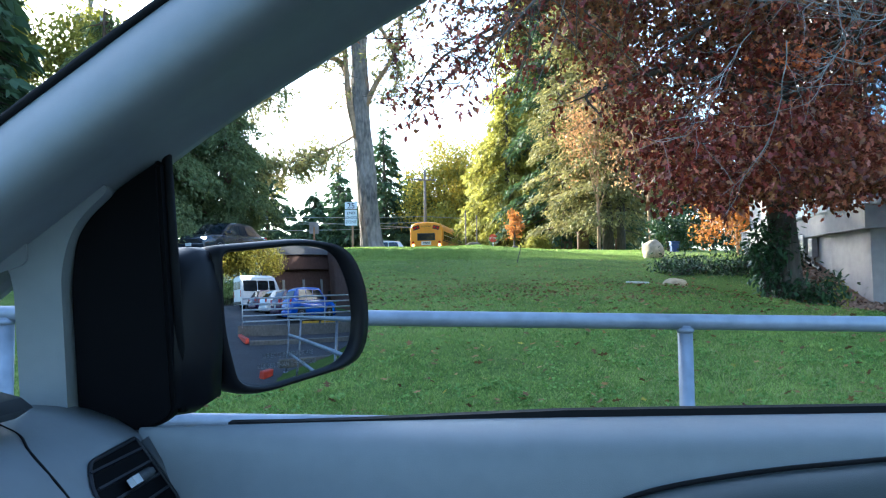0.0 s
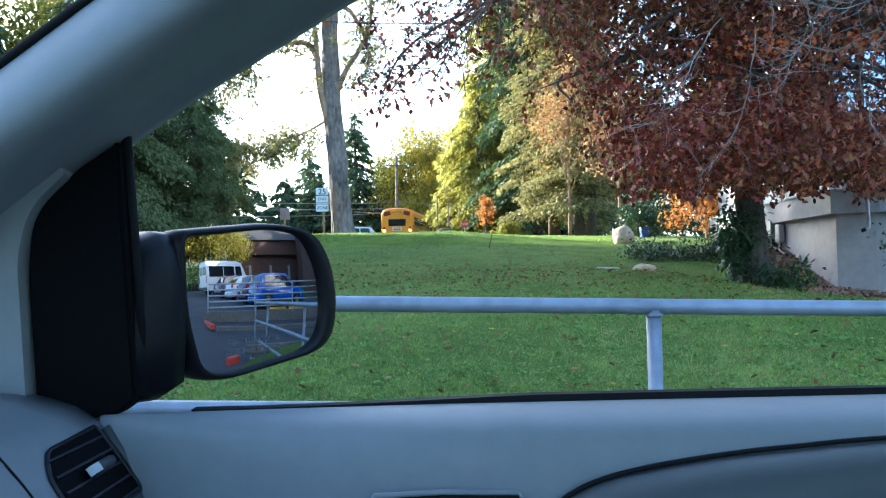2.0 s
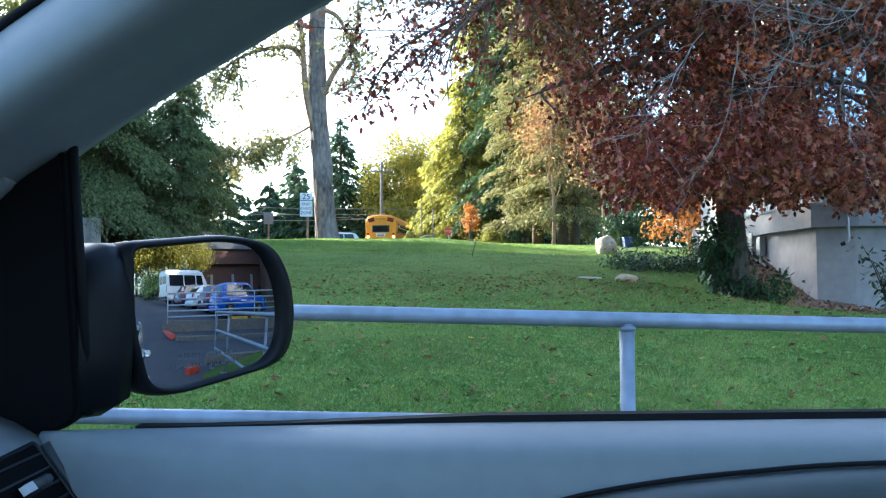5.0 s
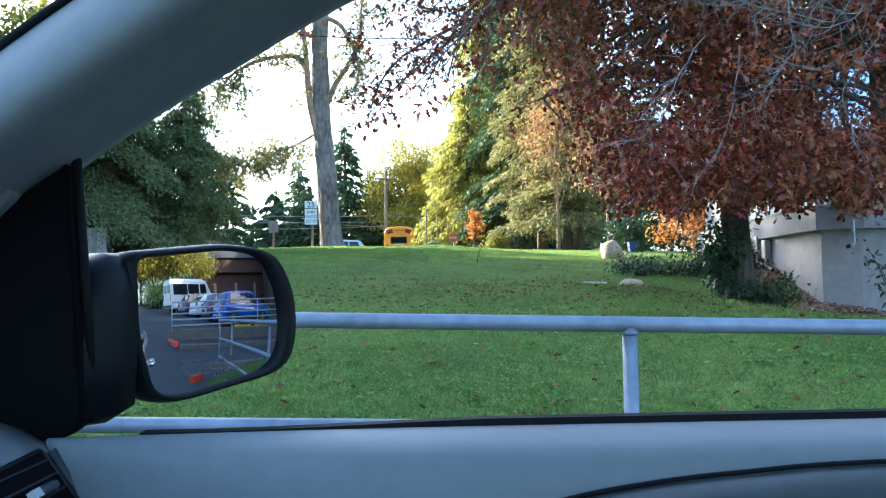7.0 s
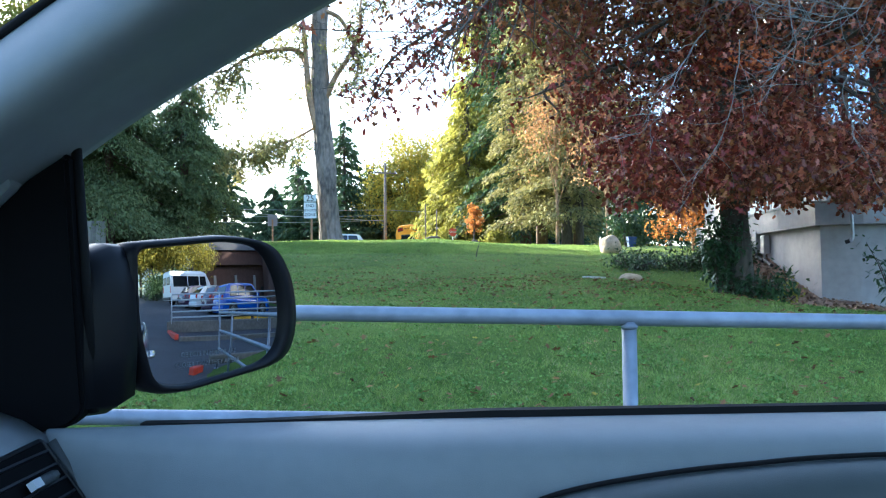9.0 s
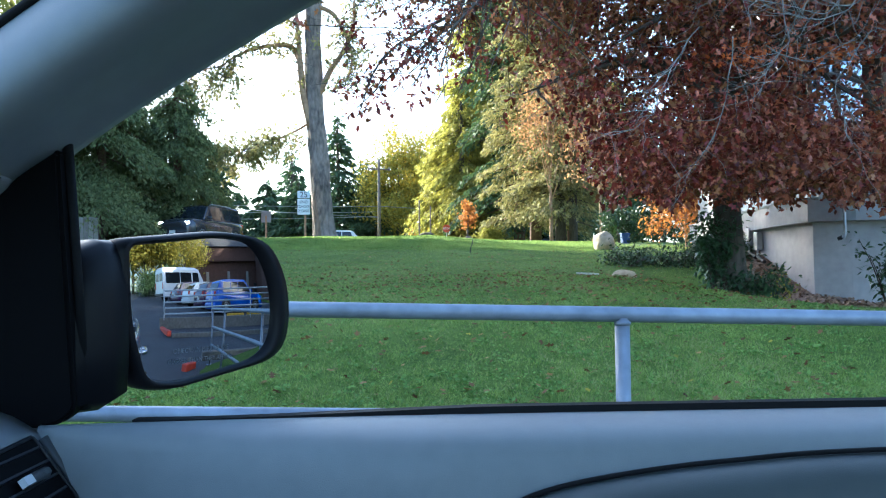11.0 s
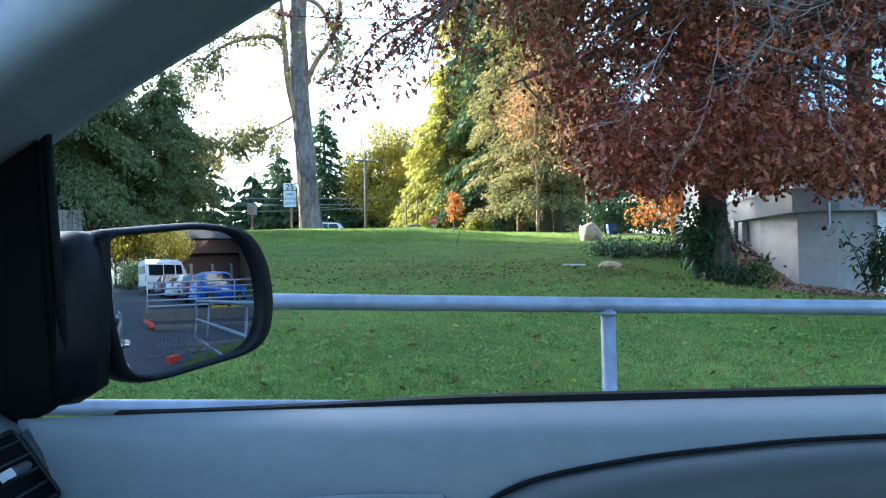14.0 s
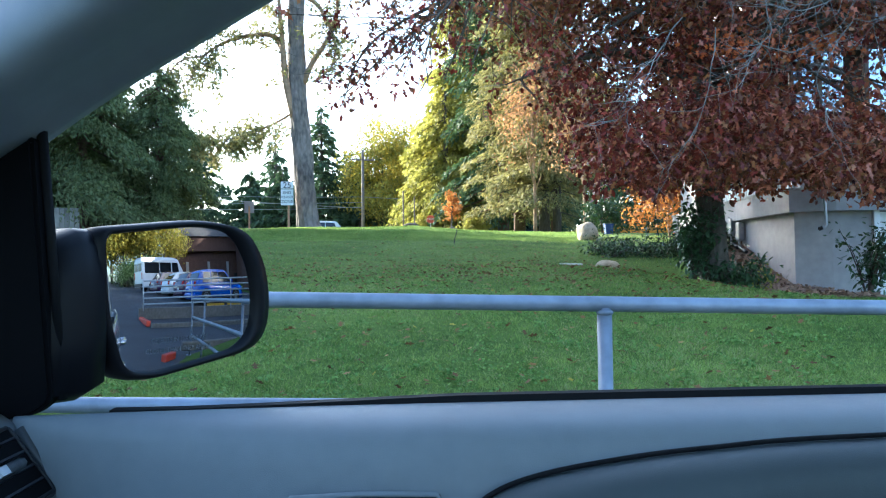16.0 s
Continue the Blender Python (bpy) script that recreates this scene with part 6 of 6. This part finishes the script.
part("post", boxed((0, 0.03, 0.7), (0.09, 0.09, 1.5), bevel=0.008), M_WOOD, back)
part("sign_plate", boxed((0, 0, 1.4), (0.52, 0.02, 0.62), bevel=0.02), M_SIGNBACK, back)
stop = empty("stop_sign", pose(3.43, 55.5, 3.66))
tagged(stop, "red octagonal stop sign on a metal post", "stop sign")
part("post", tube(bmesh.new(), [(0, 0.03, 0), (0, 0.03, 1.7)], 0.03, 6), M_METALPOLE, stop)
oc = bmesh.new()
bmesh.ops.create_cone(oc, cap_ends=True, segments=8, radius1=0.28, radius2=0.28, depth=0.02, matrix=Matrix.LocRotScale((0, 0, 1.55), Euler((radians(90), radians(22.5), 0)), None))
octo = part("sign_plate", oc, M_REDP, stop, "red octagonal plate")
letters("STOP", 0.19, M_SIGN, Matrix.Translation((0, -0.014, 1.55)) @ face, octo)

# utility pole with wires, light poles
pole = empty("utility_pole", pose(-1.35, 76, 3.7))
tagged(pole, "brown wooden utility pole with a cross-arm", "utility pole")
part("shaft", tube(bmesh.new(), [(0, 0, 0), (0, 0, 9.2)], [0.16, 0.11], 10), M_POLE, pole, smooth=True)
part("cross_arm", boxed((0, -0.1, 8.3), (2.0, 0.12, 0.14), (0, 0, 15), 0.01), M_POLE, pole)
for k in (-0.9, -0.45, 0.45, 0.9):
    part("insulator", tube(bmesh.new(), [(k, -0.1 + k * 0.26, 8.37), (k, -0.1 + k * 0.26, 8.55)], [0.05, 0.03], 6), M_CONC, pole)
pole2 = empty("utility_pole", pose(-24.9, 60, 3.6))
tagged(pole2, "tall utility pole with grey transformers", "utility pole")
part("shaft", tube(bmesh.new(), [(0, 0, 0), (0, 0, 21)], [0.26, 0.17], 10), M_POLE, pole2, smooth=True)
for dx in (-0.75, 0.7):
    can = bmesh.new()
    loft(can, [[(dx + math.cos(a) * r_, math.sin(a) * r_, z) for a in np.linspace(0, 2 * math.pi, 14, endpoint=False)] for z, r_ in ((17.0, 0.36), (17.05, 0.42), (18.3, 0.42), (18.45, 0.3), (18.5, 0.12))])
    part("transformer", can, M_METALPOLE, pole2, "grey transformer can", smooth=False)
wires = [((-60, 62, 12.3), (-1.35, 76, 8.7), 1.4), ((-60, 63, 11.8), (-1.35, 76, 8.2), 1.5), ((-60, 63, 11.2), (-1.35, 76, 7.8), 1.7), ((-40, 50, 9.4), (-1.35, 76, 7.7), 0.5), ((-1.35, 76, 8.7), (60, 84, 11.8), 1.6)]
for a, b, sag in wires:
    ln = [Vector(a).lerp(Vector(b), t) - Vector((0, 0, sag * 4 * t * (1 - t))) for t in np.linspace(0, 1, 22)]
    w = part("overhead_wire", tube(bmesh.new(), ln, 0.032, 4, False), M_WIRE)
    tagged(w, "dark overhead cable strung between the poles", "cable", "overhead cables")
for x, y, h in ((1.72, 58, 3.6), (2.5, 58.5, 3.3)):
    lp = empty("street_pole", pose(x, y, float(ground_z(x, y)) - 0.05))
    tagged(lp, "slim grey metal pole at the crossing", "pole")
    part("shaft", tube(bmesh.new(), [(0, 0, 0), (0, 0, h)], [0.055, 0.045], 8), M_POLE, lp, smooth=True)
    part("cap", tube(bmesh.new(), [(0, 0, h), (0, 0, h + 0.06)], [0.06, 0.03], 8), M_POLE, lp)
guy = empty("street_pole", pose(-14.35, 38, 2.9))
tagged(guy, "shiny grey metal pole beside the side road", "pole")
part("shaft", tube(bmesh.new(), [(0, 0, 0), (-0.25, 0, 6.2)], [0.09, 0.07], 8), M_METALPOLE, guy, smooth=True)
part("cap", tube(bmesh.new(), [(-0.25, 0, 6.2), (-0.25, 0, 6.28)], [0.08, 0.03], 8), M_METALPOLE, guy)

# blue bin beyond the hedge
bin_ = empty("recycling_bin", pose(10.05, 36.5, float(ground_z(10.05, 36.5)) - 0.02))
tagged(bin_, "blue plastic bin behind the bushes", "bin")
part("tub", loft(bmesh.new(), [[(-a, -a, z), (a, -a, z), (a, a, z), (-a, a, z)] for a, z in ((0.14, 0), (0.18, 0.42))]), M_BLUEPL, bin_, "blue plastic tub")
part("lid", boxed((0, 0, 0.45), (0.4, 0.4, 0.05), (4, 0, 0), 0.015), M_BLUEPL, bin_, "blue lid")

# board fences
fence = empty("board_fence", pose(0, 0, 0))
tagged(fence, "weathered grey-brown wooden board fence", "fence")
for k in range(70):
    x = -26 + 0.2 * k
    y = 35.6
    z = float(ground_z(x, y))
    part("board", boxed((x, y, z + 0.6), (0.185, 0.025, 1.3 + 0.02 * (k % 3)), bevel=0.004, segs=1), M_FENCEW, fence)
for zz in (0.3, 0.95):
    part("rail", tube(bmesh.new(), [(x, 35.66, float(ground_z(x, 35.6)) + zz) for x in np.linspace(-26, -12.4, 12)], 0.035, 4), M_FENCEW, fence)
fence2 = empty("board_fence", pose(0, 0, 0))
tagged(fence2, "low weathered board fence by the far street", "fence")
for k in range(16):
    x = -15 + 0.2 * k
    z = float(ground_z(x, 56.5))
    part("board", boxed((x, 56.5, z + 0.7), (0.185, 0.025, 1.5), bevel=0.004, segs=1), M_FENCEW, fence2)
part("rail", tube(bmesh.new(), [(-15, 56.55, float(ground_z(-15, 56.5)) + 1.0), (-12, 56.55, float(ground_z(-12, 56.5)) + 1.0)], 0.035, 4), M_FENCEW, fence2)

# ---------------------------------------------------------------- behind the car, seen in the mirror
lot_rings = []
for x in np.arange(3.0, 64, 0.6):
    top = 2.3 if x < 5.9 else 2.3 + (x - 5.9) * 1.2
    lot_rings.append([(x, y, float(ground_z(x, y)) + 0.012) for y in np.linspace(-22, min(top, 14), 40)])
tagged(part("car_park", loft(bmesh.new(), lot_rings, close=False, caps=False), M_ASPHALT, smooth=True), "grey asphalt car park behind the car", "car park", kind="structure")


def lot_z(x, y):
    return float(ground_z(x, y))


van = empty("passenger_van", pose(29.6, 5.1, lot_z(29.6, 5.1), 0, 0, 70))
tagged(van, "white high-roof passenger van parked in the car park", "van")
vr = []
for x, t, k in ((-2.9, 2.45, 0.96), (-2.75, 2.6, 1.0), (0.9, 2.62, 1.0), (1.5, 2.45, 0.97), (2.15, 1.45, 0.95), (2.85, 1.2, 0.9), (3.0, 0.9, 0.85)):
    w = 1.03 * k
    vr.append([(x, -w, 0.35), (x, -w, t * 0.55), (x, -w * 0.9, t * 0.92), (x, -w * 0.72, t), (x, w * 0.72, t), (x, w * 0.9, t * 0.92), (x, w, t * 0.55), (x, w, 0.35)])
vb = part("body", loft(bmesh.new(), vr), M_WHITECAR, van, "white van body")
for s in (-1, 1):
    for x0, x1 in ((-2.6, -1.0), (-0.92, 0.42), (0.55, 1.4)):
        q = bmesh.new()
        prism(q, rounded([(x0, 1.38), (x1, 1.38), (x1 - (0.12 if x1 > 1 else 0), 2.2), (x0, 2.2)], 0.06, 3), lambda u, v, k_, s=s: (u, s * (1.03 - (v - 1.35) * 0.10 + (0.015 if k_ else -0.02)), v))
        part("side_window", q, M_DARKGLASS, vb)
    part("tail_lamp", boxed((-2.88, s * 0.9, 1.2), (0.08, 0.14, 0.5), bevel=0.02), M_LAMP_R, van, "red tail lamp")
    part("rear_window", boxed((-2.9, s * 0.46, 1.85), (0.06, 0.75, 0.6), bevel=0.03), M_DARKGLASS, vb)
part("bumper", boxed((-2.95, 0, 0.5), (0.14, 1.9, 0.22), bevel=0.04), M_BLACK, van)
wheel_set(van, (-1.9, 1.9), 1.03, 0.36)
car_model("hatchback", pose(22.9, 6.3, lot_z(22.9, 6.3), 0, 0, 74), M_WHITECAR, "white hatchback parked in a row of cars", 4.4, 1.76, 1.48, 0.95, 0.75, 1.0, (-2.0, -1.3, 0.4, 1.1))
car_model("hatchback", pose(20.3, 6.9, lot_z(20.3, 6.9), 0, 0, 74), M_PURPLECAR, "dark plum hatchback parked between two cars", 4.3, 1.76, 1.48, 0.95, 0.75, 1.0, (-2.0, -1.5, 0.4, 1.1))
car_model("hatchback", pose(25.7, 5.6, lot_z(25.7, 5.6), 0, 0, 72), M_PURPLECAR, "dark plum hatchback parked beside the van", 4.3, 1.76, 1.48, 0.95, 0.75, 1.0, (-2.0, -1.5, 0.4, 1.1))
car_model("crossover", pose(17.7, 7.4, lot_z(17.7, 7.4), 0, 0, 78), M_BLUECAR, "bright blue crossover parked at the end of the row", 4.5, 1.84, 1.6, 1.0, 0.85, 1.08, (-2.1, -1.65, 0.45, 1.15), 0.35)

# ramp with a low wall and a five-bar railing
ramp = empty("ramp_railing", pose(12.5, 1.85, lot_z(12.5, 2.0)))
tagged(ramp, "white-grey five-bar pipe railing on a low concrete wall", "railing")
part("wall", boxed((0.1, 3.4, 0.14), (0.25, 7.2, 0.5), bevel=0.02), M_CONC_SHADE, ramp, "low concrete wall")
for k in range(5):
    part("rail", tube(bmesh.new(), [(0, 0, 0.52 + 0.2 * k), (0, 7.0, 0.56 + 0.205 * k)], 0.028, 8), M_RAILW, ramp, smooth=True)
for y in (0.0, 2.35, 4.7, 7.0):
    part("post", tube(bmesh.new(), [(0, y, 0.3), (0, y, 1.33 + 0.01 * y)], 0.03, 8), M_RAILW, ramp, smooth=True)


def kerb(name, x0, y0, x1, y1, material, label, category="kerb"):
    d = Vector((x1 - x0, y1 - y0, 0))
    ob = part(name, boxed((0, 0, 0.06), (d.length, 0.16, 0.17), bevel=0.025), material)
    ob.matrix_basis = pose((x0 + x1) / 2, (y0 + y1) / 2, lot_z((x0 + x1) / 2, (y0 + y1) / 2), 0, 0, math.degrees(math.atan2(d.y, d.x)))
    return tagged(ob, label, category, kind="structure")


kerb("kerb", 10.5, 1.95, 12.6, 1.75, M_REDP, "kerb end painted red")
kerb("kerb", 10.45, 2.05, 10.45, 7.5, M_CONC_SHADE, "grey concrete kerb")
kerb("kerb", 6.0, 2.0, 6.3, 2.3, M_REDP, "kerb corner painted red")
kerb("kerb", 6.35, 2.5, 6.6, 5.0, M_CONC_SHADE, "grey concrete kerb")
for k in range(3):
    kerb("wheel_stop", 16.2, 6.2 + 1.6 * k, 16.1, 7.5 + 1.6 * k, M_YELLOWP, "yellow painted concrete wheel stop", "wheel stop")

# school hall across the car park
hall = empty("hall", pose(45, 11, 1.2, 0, 0, 0))
tagged(hall, "brown brick hall with a grey fascia and flat roof", "building")
part("wall", boxed((5, 11, 2.2), (9.0, 26, 5.2)), M_BRICK, hall, "brown brick wall")
part("fascia", boxed((4.6, 11, 5.7), (9.6, 26.6, 1.8), bevel=0.05), M_BRICK, hall, "brown brick upper band")
part("roof", loft(bmesh.new(), [[(-0.6, y, 6.6), (5, y, 9.8), (10.4, y, 6.6)] for y in (-2.6, 24.6)]), M_ROOF, hall, "low pitched grey roof")
for k in range(6):
    part("pilaster", boxed((0.42, 0.5 + 4.2 * k, 1.6), (0.2, 0.5, 4.0), bevel=0.02), M_CONC, hall, "pale concrete pilaster")
    part("door", boxed((0.46, 2.6 + 4.2 * k, 1.0), (0.1, 1.1, 2.3), bevel=0.02), M_BLACK, hall, "dark doorway")
broadleaf("maple_tree", 43, 1.0, 9.5, 3.6, M_YELLOW, "yellow-green maple behind the car park", 12000, 0.34, 0.2, None, 0.2, second=M_FIRLIT)
broadleaf("maple_tree", 50, -1.0, 12.5, 5.0, M_YELLOW, "yellow maple behind the car park", 14000, 0.32, 0.2, None, 0.2)
broadleaf("maple_tree", 39.5, 6.6, 9.5, 3.4, M_YELLOW, "yellow-green maple behind the van", 13000, 0.26, 0.2, None, 0.2, second=M_FIRLIT)
broadleaf("laurel_bush", 38.5, 1.4, 2.6, 2.0, M_SHRUB, "dark hedge bush beside the van", 3500, 0.2, 0.0, None, 0.05, 8, category="bush")
for x, y, h in ((62, 5.5, 14), (63, 15, 15), (62, 25, 14)):
    conifer("fir_tree", x, y, h, 5.0, M_CONIFER, "dark fir behind the brick hall", 5000, 0.3, 0.8, 0.0)


def heading(x, y, z, deg, tilt=0.0):
    """A pose on the ground; deg turns from straight ahead towards the right."""
    return pose(x, y, z, tilt, 0, -deg)


def drive(thing, wheels, rows, radius, along_y=False):
    """Keys a vehicle along rows of (seconds, x, y, z, yaw) and rolls its wheels."""
    walk(thing, [(t, pose(x, y, z, 0, 0, a)) for t, x, y, z, a in rows])
    far, turn, spun = 0.0, 0.0, [(rows[0][0], 0.0)]
    for a, b in zip(rows, rows[1:]):
        step = math.hypot(b[1] - a[1], b[2] - a[2]) / radius
        n = max(1, math.ceil(step / 1.3))
        for k in range(1, n + 1):
            spun.append((a[0] + (b[0] - a[0]) * k / n, turn + step * k / n))
        turn += step
    for w in wheels:
        base = w.matrix_basis.translation.copy()
        ax = -1 if along_y else 1
        walk(w, [(t, Matrix.Translation(base) @ (Euler((ax * s, 0, 0)) if along_y else Euler((0, s, 0))).to_matrix().to_4x4()) for t, s in spun])


def motions():
    # the bus creeps off, turns at the crossing and passes behind the trees
    drive(bus, bus_wheels, [(0.0, -1.05, 62.0, 3.86, -11), (1.5, -1.1, 63.0, 3.95, -11), (3.5, -1.22, 64.0, 4.06, -11), (5.0, -1.2, 65.0, 4.1, -11), (6.3, -0.6, 66.2, 4.0, -12), (7.5, 0.05, 67.6, 3.88, -13), (8.5, 0.5, 69.0, 3.86, -18),
                            (9.3, 0.7, 72.0, 3.9, -38), (10.1, 0.9, 76.0, 4.0, -64), (11.0, 1.45, 78.8, 4.07, -84), (12.5, 5.3, 79.0, 4.19, -90), (13.5, 9.25, 79.0, 4.4, -90), (14.5, 14.0, 79.0, 4.47, -90), (15.0, 16.0, 79.0, 4.48, -90), (15.5, 18.0, 79.0, 4.48, -90), (16.0, 21.5, 79.0, 4.5, -90)], 0.5, True)
    # two cars come down the side road
    lane = lambda s: (-7.4 - 0.46 * s, 42.5 - 0.89 * s)

    def lane_rows(times):
        out = []
        for t, s in times:
            x, y = lane(s)
            out.append((t, x, y, SIDE_Z(x, y), -90 - 21.0))
        return out
    turn_in = [(t, x, y, SIDE_Z(x, y), a) for t, x, y, a in ((0.0, -15.0, 70.0, -75), (8.6, -14.6, 69.0, -74), (9.2, -13.0, 64.5, -72), (9.8, -10.6, 57.0, -75), (10.4, -8.5, 48.8, -93))]
    drive(suv, suv_wheels, turn_in + lane_rows([(11.0, 3.1), (11.5, 5.5), (12.0, 8.1), (12.5, 11.0), (13.0, 14.2), (13.6, 18.5), (14.6, 26.0), (16.0, 31.0)]), 0.36)
    drive(sedan, sedan_wheels, lane_rows([(0.0, 5.1), (0.5, 8.8), (0.9, 12.0), (1.4, 15.6), (2.2, 20.5), (3.5, 27.0), (6.0, 33.0), (16.0, 36.0)]), 0.33)


motions()
